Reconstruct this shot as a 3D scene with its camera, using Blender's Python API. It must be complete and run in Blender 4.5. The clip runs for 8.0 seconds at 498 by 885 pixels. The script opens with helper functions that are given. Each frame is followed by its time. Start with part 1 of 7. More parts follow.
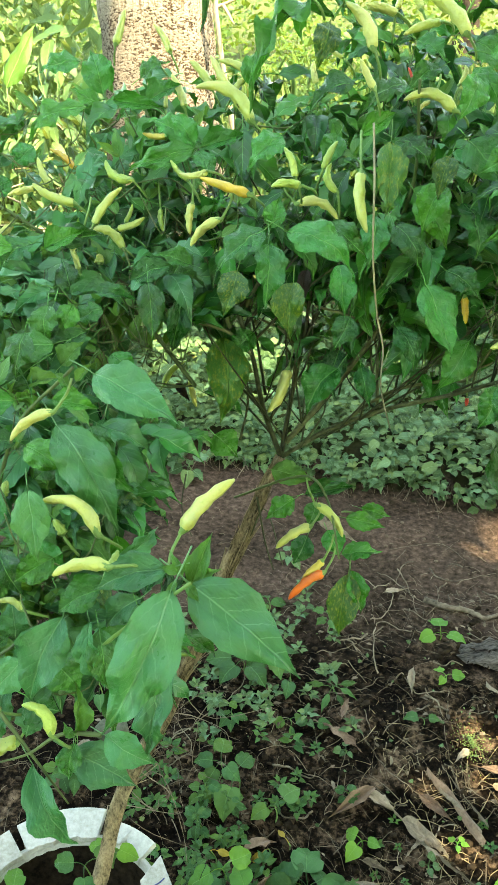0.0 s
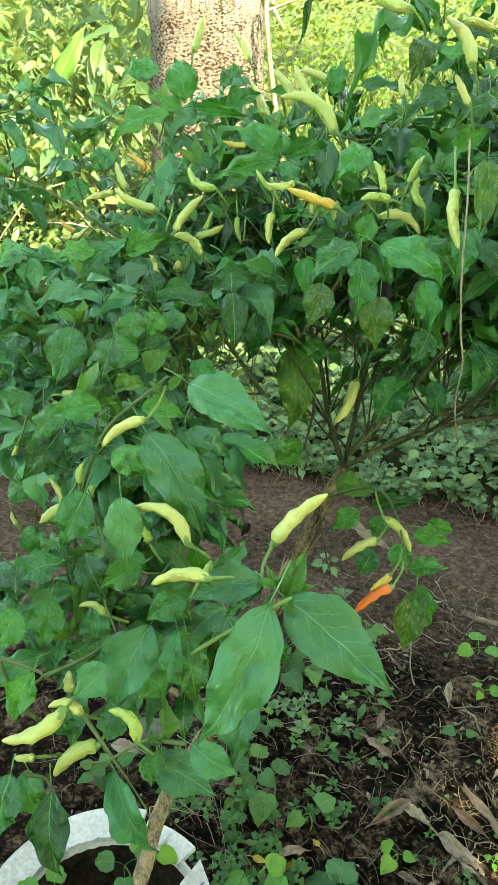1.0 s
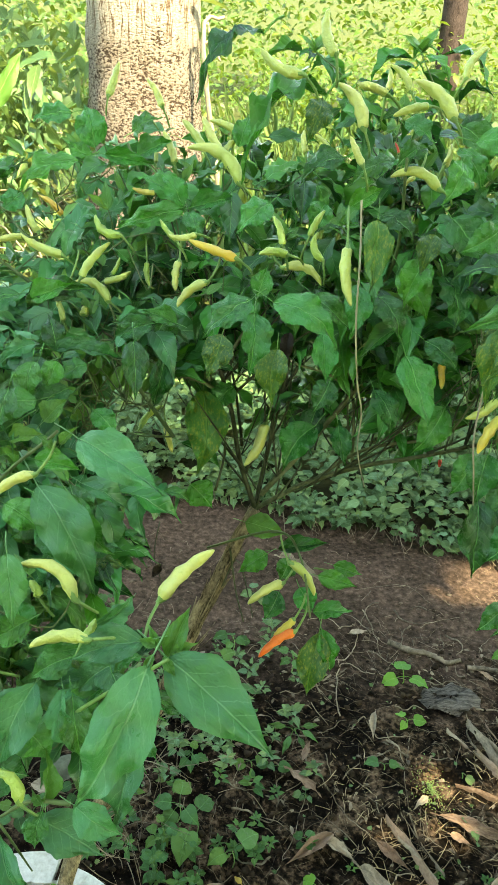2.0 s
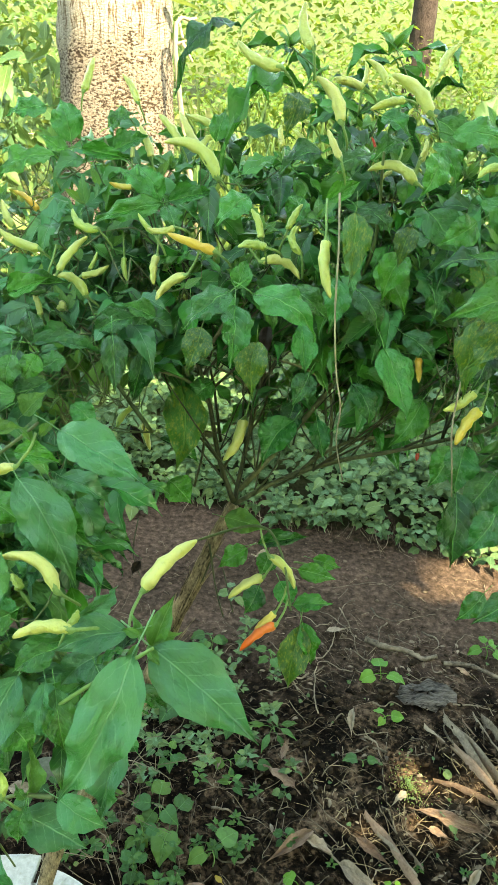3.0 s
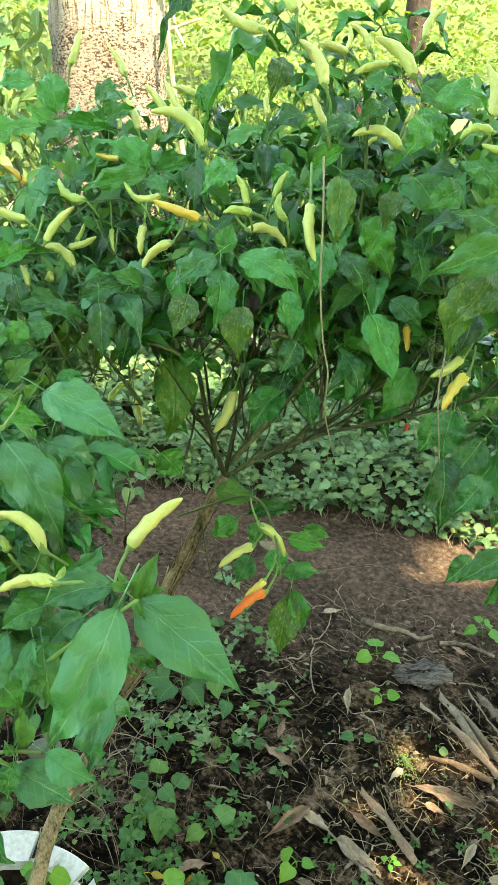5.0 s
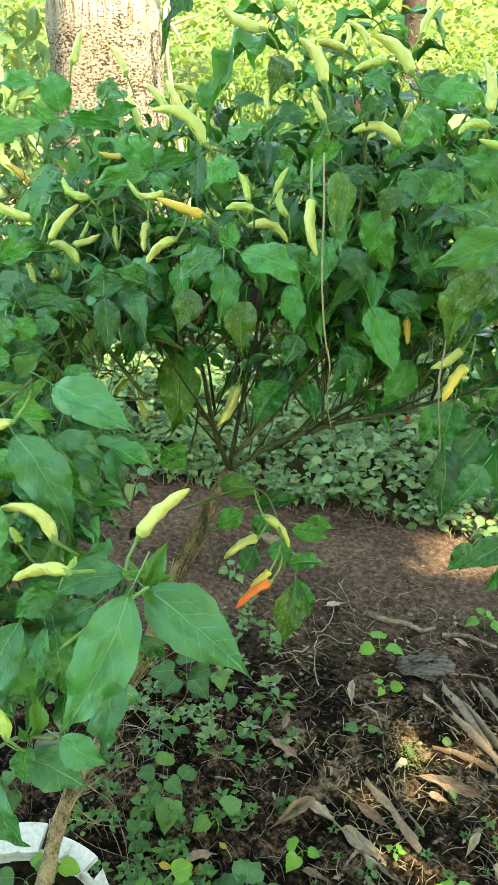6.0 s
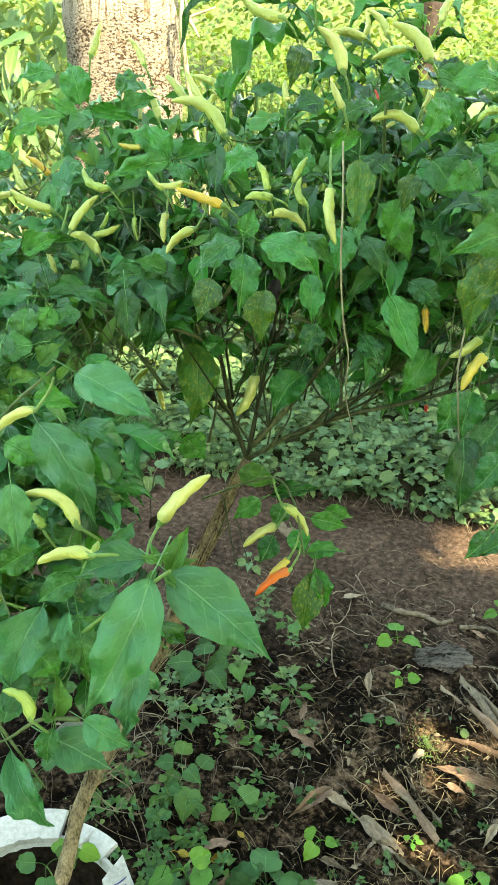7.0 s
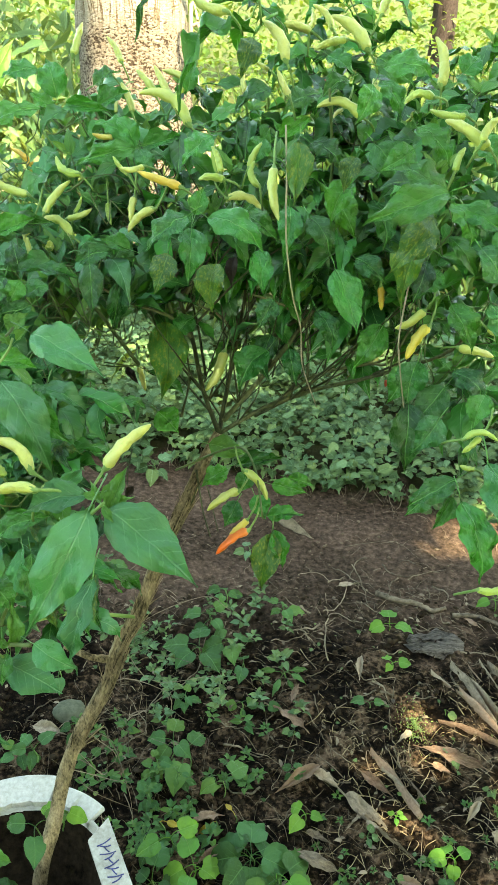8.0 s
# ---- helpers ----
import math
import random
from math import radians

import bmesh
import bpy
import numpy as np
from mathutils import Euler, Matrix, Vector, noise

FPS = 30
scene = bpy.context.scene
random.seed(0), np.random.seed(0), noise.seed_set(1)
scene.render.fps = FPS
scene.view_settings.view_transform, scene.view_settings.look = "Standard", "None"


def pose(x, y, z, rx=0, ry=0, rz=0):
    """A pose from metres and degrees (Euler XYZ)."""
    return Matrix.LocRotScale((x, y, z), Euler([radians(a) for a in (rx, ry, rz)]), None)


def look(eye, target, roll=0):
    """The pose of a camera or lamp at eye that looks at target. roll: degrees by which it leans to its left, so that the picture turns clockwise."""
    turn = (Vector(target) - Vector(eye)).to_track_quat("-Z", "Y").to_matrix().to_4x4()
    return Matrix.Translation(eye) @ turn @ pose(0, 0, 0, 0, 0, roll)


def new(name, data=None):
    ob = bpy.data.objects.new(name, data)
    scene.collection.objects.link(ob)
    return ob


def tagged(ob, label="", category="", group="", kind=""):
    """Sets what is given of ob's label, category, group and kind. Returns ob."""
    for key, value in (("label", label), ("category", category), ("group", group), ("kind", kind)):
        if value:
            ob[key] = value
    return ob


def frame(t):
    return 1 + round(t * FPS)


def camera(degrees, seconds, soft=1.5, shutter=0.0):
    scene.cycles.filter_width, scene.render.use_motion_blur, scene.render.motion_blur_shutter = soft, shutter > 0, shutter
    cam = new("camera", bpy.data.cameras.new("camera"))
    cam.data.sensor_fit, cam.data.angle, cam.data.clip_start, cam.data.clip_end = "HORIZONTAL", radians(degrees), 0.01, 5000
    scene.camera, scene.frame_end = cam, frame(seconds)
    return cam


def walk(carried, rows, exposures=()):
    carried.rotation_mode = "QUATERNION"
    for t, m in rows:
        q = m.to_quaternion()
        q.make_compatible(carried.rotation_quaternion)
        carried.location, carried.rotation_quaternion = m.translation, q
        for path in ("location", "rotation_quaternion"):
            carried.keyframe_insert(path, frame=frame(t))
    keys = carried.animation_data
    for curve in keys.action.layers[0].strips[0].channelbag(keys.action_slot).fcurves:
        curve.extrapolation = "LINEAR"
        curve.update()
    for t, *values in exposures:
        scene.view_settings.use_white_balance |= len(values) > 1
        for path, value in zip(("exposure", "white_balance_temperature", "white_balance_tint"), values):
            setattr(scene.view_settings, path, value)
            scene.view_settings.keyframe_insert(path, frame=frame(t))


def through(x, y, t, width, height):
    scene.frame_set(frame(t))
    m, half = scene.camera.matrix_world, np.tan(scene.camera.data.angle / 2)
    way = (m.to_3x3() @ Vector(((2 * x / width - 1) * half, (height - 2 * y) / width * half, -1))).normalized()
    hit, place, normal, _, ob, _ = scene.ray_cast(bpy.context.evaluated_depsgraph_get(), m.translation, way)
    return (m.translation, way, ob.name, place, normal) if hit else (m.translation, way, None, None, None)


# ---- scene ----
cam = camera(34.0, 8.0)
PATH = [
    (0, (0.069, 0.031, 1.528), (0.009, 1.744, 0.497), -1.8),
    (0.5, (0.039, 0.016, 1.543), (-0.063, 1.723, 0.505), -1.1),
    (1, (0.02, 0.033, 1.536), (-0.099, 1.746, 0.51), -0.7),
    (1.5, (0.043, 0.042, 1.552), (-0.028, 1.774, 0.554), 0.7),
    (2, (0.059, 0.041, 1.561), (0.077, 1.785, 0.582), 1.8),
    (3.5, (0.046, 0.034, 1.547), (0.13, 1.78, 0.576), 2.4),
    (4, (0.039, 0.032, 1.542), (0.112, 1.773, 0.561), 2.1),
    (4.5, (0.048, 0.027, 1.539), (0.124, 1.765, 0.553), 2.0),
    (5, (0.064, 0.021, 1.535), (0.149, 1.757, 0.545), 1.9),
    (5.2, (0.068, 0.014, 1.535), (0.165, 1.752, 0.55), 2.0),
    (6.5, (0.056, 0.007, 1.54), (0.122, 1.733, 0.533), 0.7),
    (7, (0.057, 0.0, 1.536), (0.101, 1.726, 0.526), 0.6),
    (7.5, (0.066, -0.032, 1.546), (0.09, 1.704, 0.552), 0.7),
    (8, (0.123, -0.072, 1.528), (0.115, 1.662, 0.532), -0.2),
]
walk(cam, [(t, look(eye, target, roll)) for t, eye, target, roll in PATH], [(0, 3.43, 9900, -5), (1, 3.26, 9900, -5), (2, 3.22, 9900, -5), (3.5, 3.34, 9900, -5), (4.5, 3.34, 9900, -5), (5, 3.42, 9900, -5), (7, 3.40, 9900, -5), (8, 3.33, 9900, -5)])

# ---- light ----
SUN_WAY = Vector((-0.42, 0.50, -0.76)).normalized()
world = bpy.data.worlds.new("sky")
scene.world = world
world.use_nodes = True
wn = world.node_tree
wn.nodes.clear()
sky = wn.nodes.new("ShaderNodeTexSky")
sky.sky_type, sky.sun_disc = "NISHITA", False
sky.sun_elevation = math.asin(-SUN_WAY.z)
sky.sun_rotation = math.atan2(-SUN_WAY.x, -SUN_WAY.y)
bg = wn.nodes.new("ShaderNodeBackground")
bg.inputs["Strength"].default_value = 0.15
wo = wn.nodes.new("ShaderNodeOutputWorld")
wn.links.new(sky.outputs[0], bg.inputs["Color"])
wn.links.new(bg.outputs[0], wo.inputs["Surface"])
sun = new("sun", bpy.data.lights.new("sun", "SUN"))
sun.data.energy, sun.data.angle, sun.data.color = 2.8, radians(0.53), (1.0, 0.93, 0.86)
sun.matrix_world = look((4, -6, 8), Vector((4, -6, 8)) + SUN_WAY)


# ---- materials ----
class Nodes:
    """A small builder for node materials."""

    def __init__(self, name):
        self.mat = bpy.data.materials.new(name)
        self.mat.use_nodes = True
        self.t = self.mat.node_tree
        self.t.nodes.clear()

    def put(self, value, socket):
        if isinstance(value, bpy.types.NodeSocket):
            self.t.links.new(value, socket)
        elif value is not None:
            socket.default_value = value

    def add(self, kind, out=0, **ins):
        n = self.t.nodes.new("ShaderNode" + kind)
        for k, v in ins.items():
            key = int(k[1:]) if k[0] == "i" and k[1:].isdigit() else k.replace("_", " ")
            self.put(v, n.inputs[key])
        return n.outputs[out]

    def math(self, op, a, b=0.0, c=0.0):
        n = self.t.nodes.new("ShaderNodeMath")
        n.operation = op
        for value, socket in zip((a, b, c), n.inputs):
            self.put(value, socket)
        return n.outputs[0]

    def noise(self, vec, scale, detail=4.0, rough=0.55):
        return self.add("TexNoise", Vector=vec, Scale=scale, Detail=detail, Roughness=rough)

    def ramp(self, fac, stops):
        n = self.t.nodes.new("ShaderNodeValToRGB")
        e = n.color_ramp.elements
        while len(e) < len(stops):
            e.new(0.5)
        for el, (p, c) in zip(e, stops):
            el.position, el.color = p, (*c, 1) if len(c) == 3 else c
        self.put(fac, n.inputs[0])
        return n.outputs[0]

    def mix(self, fac, a, b, blend="MIX"):
        n = self.t.nodes.new("ShaderNodeMix")
        n.data_type, n.blend_type = "RGBA", blend
        self.put(fac, n.inputs[0])
        for v, s in ((a, n.inputs[6]), (b, n.inputs[7])):
            self.put((*v, 1) if isinstance(v, tuple) and len(v) == 3 else v, s)
        return n.outputs[2]

    def coords(self, which):
        return self.t.nodes.new("ShaderNodeTexCoord").outputs[which]

    def bump(self, height, strength, distance=0.002):
        return self.add("Bump", Height=height, Strength=strength, Distance=distance)

    def surface(self, color, rough=0.6, normal=None, spec=0.5, through=0.0, through_color=None, **more):
        p = self.t.nodes.new("ShaderNodeBsdfPrincipled")
        self.put((*color, 1) if isinstance(color, tuple) and len(color) == 3 else color, p.inputs["Base Color"])
        self.put(rough, p.inputs["Roughness"])
        p.inputs["Specular IOR Level"].default_value = spec
        for k, v in more.items():
            self.put(v, p.inputs[k.replace("_", " ")])
        if normal is not None:
            self.put(normal, p.inputs["Normal"])
        shader = p.outputs[0]
        if through:
            tr = self.t.nodes.new("ShaderNodeBsdfTranslucent")
            self.put(through_color if through_color is not None else color, tr.inputs["Color"])
            if normal is not None:
                self.put(normal, tr.inputs["Normal"])
            m = self.t.nodes.new("ShaderNodeMixShader")
            m.inputs[0].default_value = through
            self.t.links.new(shader, m.inputs[1])
            self.t.links.new(tr.outputs[0], m.inputs[2])
            shader = m.outputs[0]
        out = self.t.nodes.new("ShaderNodeOutputMaterial")
        self.t.links.new(shader, out.inputs["Surface"])
        return self.mat


def leaf_material(name, dark, light, rib, veins=8.0, rough=0.42, through=0.3, mottled=0.0, spec=0.4, glow=1.6, warmth=1.0):
    """A leaf with a pale midrib and side veins, blotched and varied from leaf to leaf."""
    n = Nodes(name)
    uv = n.coords("UV")
    sep = n.t.nodes.new("ShaderNodeSeparateXYZ")
    n.t.links.new(uv, sep.inputs[0])
    u, v = sep.outputs[0], sep.outputs[1]
    side = n.math("ABSOLUTE", n.math("SUBTRACT", v, 0.5))
    own = n.t.nodes.new("ShaderNodeObjectInfo").outputs["Random"]
    isle = n.t.nodes.new("ShaderNodeNewGeometry").outputs["Random Per Island"]
    rand = n.math("FRACT", n.math("ADD", own, isle))
    wob = n.noise(n.coords("Object"), 9.0, 2.0)
    phase = n.math("ADD", n.math("MULTIPLY", n.math("SUBTRACT", u, n.math("MULTIPLY", side, 0.55)), veins), n.math("MULTIPLY", wob, 0.5))
    tri = n.math("ABSOLUTE", n.math("SUBTRACT", n.math("FRACT", phase), 0.5))
    vein = n.add("MapRange", Value=tri, From_Min=0.06, From_Max=0.0, To_Min=0.0, To_Max=1.0)
    vein = n.math("MULTIPLY", vein, n.add("MapRange", Value=side, From_Min=0.45, From_Max=0.05, To_Min=0.0, To_Max=0.62))
    mid = n.add("MapRange", Value=side, From_Min=0.022, From_Max=0.006, To_Min=0.0, To_Max=1.0)
    line = n.math("MAXIMUM", mid, vein)
    blotch = n.noise(n.coords("Object"), 4.0, 5.0, 0.6)
    tone = n.math("ADD", n.math("MULTIPLY", rand, 0.8), n.math("MULTIPLY", n.math("SUBTRACT", blotch, 0.35), 0.5))
    hue = n.math("FRACT", n.math("MULTIPLY", rand, 7.31))
    warm = n.mix(hue, tuple(c * k for c, k in zip(light, (0.80, 0.98, 1.35))), tuple(c * (1 + (k - 1) * warmth) for c, k in zip(light, (1.45, 1.06, 0.62))))
    base = n.mix(n.add("Clamp", Value=tone), dark, warm)
    fine = n.noise(n.coords("Object"), 45.0, 4.0, 0.65)
    base = n.mix(n.math("MULTIPLY", fine, 0.4), base, tuple(c * 0.5 for c in dark))
    if mottled:
        spots = n.add("MapRange", Value=n.noise(n.coords("Object"), 14.0, 5.0, 0.7), From_Min=0.50, From_Max=0.64, To_Min=0.0, To_Max=mottled)
        base = n.mix(spots, base, (0.20, 0.24, 0.025))
    col = n.mix(n.math("MULTIPLY", line, 0.62), base, rib)
    pucker = n.noise(n.add("Mapping", Vector=n.coords("Object"), Location=n.add("CombineXYZ", X=n.math("MULTIPLY", rand, 9.0), Y=own)), 7.0, 4.0, 0.6)
    puff = n.math("SUBTRACT", n.math("MULTIPLY", n.math("MINIMUM", n.math("MULTIPLY", tri, 2.0), 0.5), 0.22), n.math("MULTIPLY", mid, 0.6))
    high = n.math("ADD", n.math("ADD", puff, n.math("MULTIPLY", pucker, 1.6)), n.math("MULTIPLY", fine, 0.2))
    sheen = n.math("ADD", rough, n.math("MULTIPLY", n.math("SUBTRACT", blotch, 0.5), 0.3))
    glowing = n.mix(0.5, col, tuple(min(1, c * glow) for c in (light[0] * 1.5, light[1], light[2] * 0.5)))
    return n.surface(col, sheen, n.bump(high, 0.6, 0.0028), spec, through, glowing)


LEAF = leaf_material("pepper_leaf", (0.006, 0.046, 0.013), (0.050, 0.290, 0.038), (0.18, 0.43, 0.13), 7.0, 0.27, 0.10, spec=0.42)
LEAF_OLD = leaf_material("pepper_leaf_mottled", (0.010, 0.058, 0.009), (0.048, 0.20, 0.020), (0.14, 0.28, 0.06), 7.0, 0.42, 0.18, mottled=0.85, spec=0.5)
LEAF_YOUNG = leaf_material("pepper_leaf_young", (0.05, 0.18, 0.03), (0.11, 0.32, 0.05), (0.2, 0.40, 0.12), 7.0, 0.38, 0.25, spec=0.5)
# a paler LEAF for left and foremost leaves, with brighter sky light painted in
LEAF_SKYLIT = leaf_material("pepper_leaf_skylit", (0.026, 0.135, 0.040), (0.078, 0.320, 0.080), (0.21, 0.43, 0.19), 7.0, 0.32, 0.14, spec=0.5, warmth=0.5)
WEED = leaf_material("weed_leaf", (0.015, 0.066, 0.015), (0.085, 0.215, 0.055), (0.12, 0.28, 0.08), 6.0, 0.42, 0.2, spec=0.25)
WEED_LIME = leaf_material("weed_leaf_bright", (0.055, 0.20, 0.022), (0.13, 0.34, 0.045), (0.2, 0.40, 0.09), 6.0, 0.42)
COVER = leaf_material("cover_leaf", (0.016, 0.050, 0.013), (0.175, 0.275, 0.105), (0.22, 0.33, 0.17), 5.0, 0.5, 0.10, spec=0.15, warmth=0.25)
BRUSH = leaf_material("brush_leaf", (0.02, 0.075, 0.012), (0.215, 0.36, 0.130), (0.34, 0.43, 0.15), 5.0, 0.5, 0.35, glow=1.2, warmth=0.6)
WOODS = leaf_material("woods_leaf", (0.035, 0.095, 0.016), (0.13, 0.24, 0.04), (0.2, 0.3, 0.08), 5.0, 0.5, 0.35)
TARO_LEAF = leaf_material("taro_leaf", (0.04, 0.13, 0.015), (0.075, 0.20, 0.03), (0.22, 0.36, 0.10), 9.0, 0.5, 0.12, glow=1.0)
YELLOW_LEAF = leaf_material("yellowed_leaf", (0.28, 0.16, 0.02), (0.50, 0.38, 0.06), (0.5, 0.35, 0.1), 6.0, 0.55)



def fruit_material(name, low, high, tip):
    n = Nodes(name)
    ob = n.coords("Object")
    sep = n.t.nodes.new("ShaderNodeSeparateXYZ")
    n.t.links.new(n.coords("UV"), sep.inputs[0])
    own = n.t.nodes.new("ShaderNodeObjectInfo").outputs["Random"]
    tone = n.math("ADD", n.math("MULTIPLY", own, 0.7), n.math("MULTIPLY", n.noise(ob, 2.6, 3.0), 0.5))
    col = n.mix(tone, low, high)
    col = n.mix(n.math("MULTIPLY", n.math("POWER", sep.outputs[0], 2.0), 0.7), col, tip)
    freckle = n.add("MapRange", Value=n.noise(ob, 26.0, 4.0), From_Min=0.55, From_Max=0.75, To_Min=0.0, To_Max=0.35)
    col = n.mix(freckle, col, tuple(c * 0.6 for c in low))
    return n.surface(col, 0.33, n.bump(n.noise(ob, 9.0, 3.0), 0.7, 0.003), 0.5, Subsurface_Weight=0.12, Subsurface_Radius=(0.004, 0.004, 0.001), Coat_Weight=0.15)


FRUIT = {
    "pale": fruit_material("fruit_pale", (0.32, 0.42, 0.085), (0.49, 0.50, 0.14), (0.45, 0.46, 0.12)),
    "green": fruit_material("fruit_green", (0.22, 0.36, 0.06), (0.36, 0.46, 0.09), (0.34, 0.45, 0.1)),
    "yellow": fruit_material("fruit_yellow", (0.55, 0.45, 0.06), (0.60, 0.50, 0.10), (0.62, 0.40, 0.05)),
    "amber": fruit_material("fruit_amber", (0.62, 0.33, 0.03), (0.60, 0.42, 0.06), (0.55, 0.45, 0.08)),
    "orange": fruit_material("fruit_orange", (0.75, 0.13, 0.015), (0.72, 0.18, 0.02), (0.75, 0.09, 0.015)),
    "red": fruit_material("fruit_red", (0.6, 0.04, 0.02), (0.65, 0.06, 0.03), (0.6, 0.05, 0.02)),
}


def plain(name, low, high, scale, rough=0.7, relief=0.4, depth=0.002, spec=0.3, stretch=(1, 1, 1), through=0.0, fine=5.0, hard=1.9):
    """Two tones in blotches and grain, with relief."""
    n = Nodes(name)
    m = n.add("Mapping", Vector=n.coords("Object"), Scale=stretch)
    own = n.t.nodes.new("ShaderNodeObjectInfo").outputs["Random"]
    own = n.math("FRACT", n.math("ADD", own, n.t.nodes.new("ShaderNodeNewGeometry").outputs["Random Per Island"]))
    a, b = n.noise(m, scale, 5.0), n.noise(m, scale * fine, 5.0, 0.65)
    tone = n.math("ADD", n.math("MULTIPLY", n.math("SUBTRACT", n.math("MULTIPLY", n.math("ADD", a, b), 0.6), 0.6), hard), n.math("ADD", n.math("MULTIPLY", own, 0.5), 0.22))
    col = n.mix(n.add("Clamp", Value=tone), low, high)
    return n.surface(col, rough, n.bump(n.math("ADD", a, n.math("MULTIPLY", b, 0.6)), relief, depth), spec, through)


STALK = plain("fruit_stalk", (0.10, 0.20, 0.05), (0.20, 0.33, 0.09), 30, 0.5)
TWIG = plain("green_twig", (0.055, 0.095, 0.03), (0.13, 0.17, 0.06), 25, 0.6)
BARK = plain("stem_bark", (0.036, 0.028, 0.015), (0.43, 0.335, 0.205), 26, 0.9, 1.0, 0.008, 0.1, (3, 3, 1), hard=3.2)
LITTER = plain("litter_twig", (0.014, 0.010, 0.007), (0.33, 0.26, 0.18), 15, 0.85)
STRAW = plain("dry_straw", (0.13, 0.092, 0.05), (0.55, 0.43, 0.26), 20, 0.8)
PALE_STALK = plain("pale_stalk", (0.20, 0.15, 0.09), (0.52, 0.44, 0.28), 20, 0.8)
ROOT = plain("dry_root", (0.026, 0.020, 0.013), (0.30, 0.24, 0.165), 14, 0.85, 0.8, 0.003, hard=2.6)
DRY = plain("dry_leaf", (0.085, 0.045, 0.028), (0.42, 0.285, 0.195), 6, 0.7, 0.8, 0.003, 0.3, through=0.1)
DRY_GREY = plain("dry_leaf_grey", (0.08, 0.060, 0.041), (0.46, 0.365, 0.255), 6, 0.75, 0.8, 0.003, 0.3)
FOAM = plain("white_foam", (0.27, 0.255, 0.21), (0.68, 0.67, 0.62), 6, 0.75, 0.5, 0.002, 0.3, fine=20.0, hard=2.0)
INK = plain("ink", (0.02, 0.025, 0.10), (0.05, 0.06, 0.2), 60, 0.6)


BARE_FROM = 1.17


def trunk_material():
    """Fibrous tan bark, pitted all over with dark holes and cracks, bleached in places."""
    n = Nodes("tree_bark")
    ob = n.coords("Object")
    flat = n.add("Mapping", Vector=ob, Scale=(1, 1, 1.7))
    pits = n.noise(flat, 58.0, 3.0, 0.65)
    grain = n.noise(n.add("Mapping", Vector=ob, Scale=(7, 7, 0.8)), 9.0, 4.0)
    big = n.noise(ob, 2.3, 4.0)
    col = n.mix(grain, (0.21, 0.16, 0.12), (0.44, 0.36, 0.285))
    col = n.mix(n.add("MapRange", Value=big, From_Min=0.45, From_Max=0.65, To_Min=0.0, To_Max=0.4), col, (0.50, 0.42, 0.345))
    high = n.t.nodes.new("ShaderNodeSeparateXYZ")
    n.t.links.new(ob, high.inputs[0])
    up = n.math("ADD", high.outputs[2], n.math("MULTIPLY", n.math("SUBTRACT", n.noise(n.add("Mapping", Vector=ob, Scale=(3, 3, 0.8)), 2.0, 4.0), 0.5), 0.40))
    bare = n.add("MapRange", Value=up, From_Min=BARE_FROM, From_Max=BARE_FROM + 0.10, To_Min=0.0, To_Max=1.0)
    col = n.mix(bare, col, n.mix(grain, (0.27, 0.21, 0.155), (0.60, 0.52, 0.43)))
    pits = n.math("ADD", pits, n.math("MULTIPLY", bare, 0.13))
    pits = n.math("ADD", pits, n.math("MULTIPLY", n.math("SUBTRACT", n.noise(ob, 9.0, 3.0), 0.5), -0.30))
    hole = n.add("MapRange", Value=pits, From_Min=0.53, From_Max=0.41, To_Min=0.0, To_Max=1.0)
    col = n.mix(hole, col, (0.065, 0.043, 0.030))
    split = n.noise(n.add("Mapping", Vector=ob, Scale=(11, 11, 0.9)), 1.6, 3.0)
    crack = n.add("MapRange", Value=n.math("ABSOLUTE", n.math("SUBTRACT", split, 0.5)), From_Min=0.022, From_Max=0.006, To_Min=0.0, To_Max=0.95)
    col = n.mix(n.math("MULTIPLY", crack, bare), col, (0.16, 0.105, 0.065))
    hgt = n.math("ADD", n.math("MULTIPLY", pits, 1.6), n.math("MULTIPLY", grain, 0.6))
    return n.surface(col, 0.92, n.bump(hgt, 1.0, 0.03), 0.15)


TRUNK = trunk_material()
DARK_BARK = plain("dark_bark", (0.012, 0.008, 0.007), (0.075, 0.054, 0.047), 9, 0.9, 1.0, 0.02, 0.1, (2, 2, 1), hard=2.6)
STRING = plain("string", (0.20, 0.16, 0.10), (0.42, 0.36, 0.25), 60, 0.8)
CLOD = plain("clod", (0.005, 0.0035, 0.0025), (0.062, 0.044, 0.028), 18, 0.95, 0.8, 0.004, 0.05)
DARK_TWIG = plain("dark_twig", (0.012, 0.016, 0.006), (0.062, 0.072, 0.026), 40, 0.75)
OLD_BARK = plain("old_bark", (0.018, 0.016, 0.014), (0.21, 0.185, 0.16), 20, 0.9, 1.0, 0.010, 0.1, (1, 6, 1), hard=3.5)
CLAY = plain("clay_crumb", (0.045, 0.032, 0.022), (0.18, 0.135, 0.095), 18, 0.95, 0.8, 0.004, 0.05)
STONE = plain("stone", (0.03, 0.034, 0.020), (0.13, 0.14, 0.095), 25, 0.9, 0.6, 0.003, 0.15)
OLD_WOOD = plain("bough_bark", (0.034, 0.042, 0.015), (0.165, 0.180, 0.075), 40, 0.8, 0.7, 0.003)
DEAD = plain("dead_leaf", (0.008, 0.007, 0.005), (0.035, 0.026, 0.016), 12, 0.8, 0.6, 0.003, 0.15)


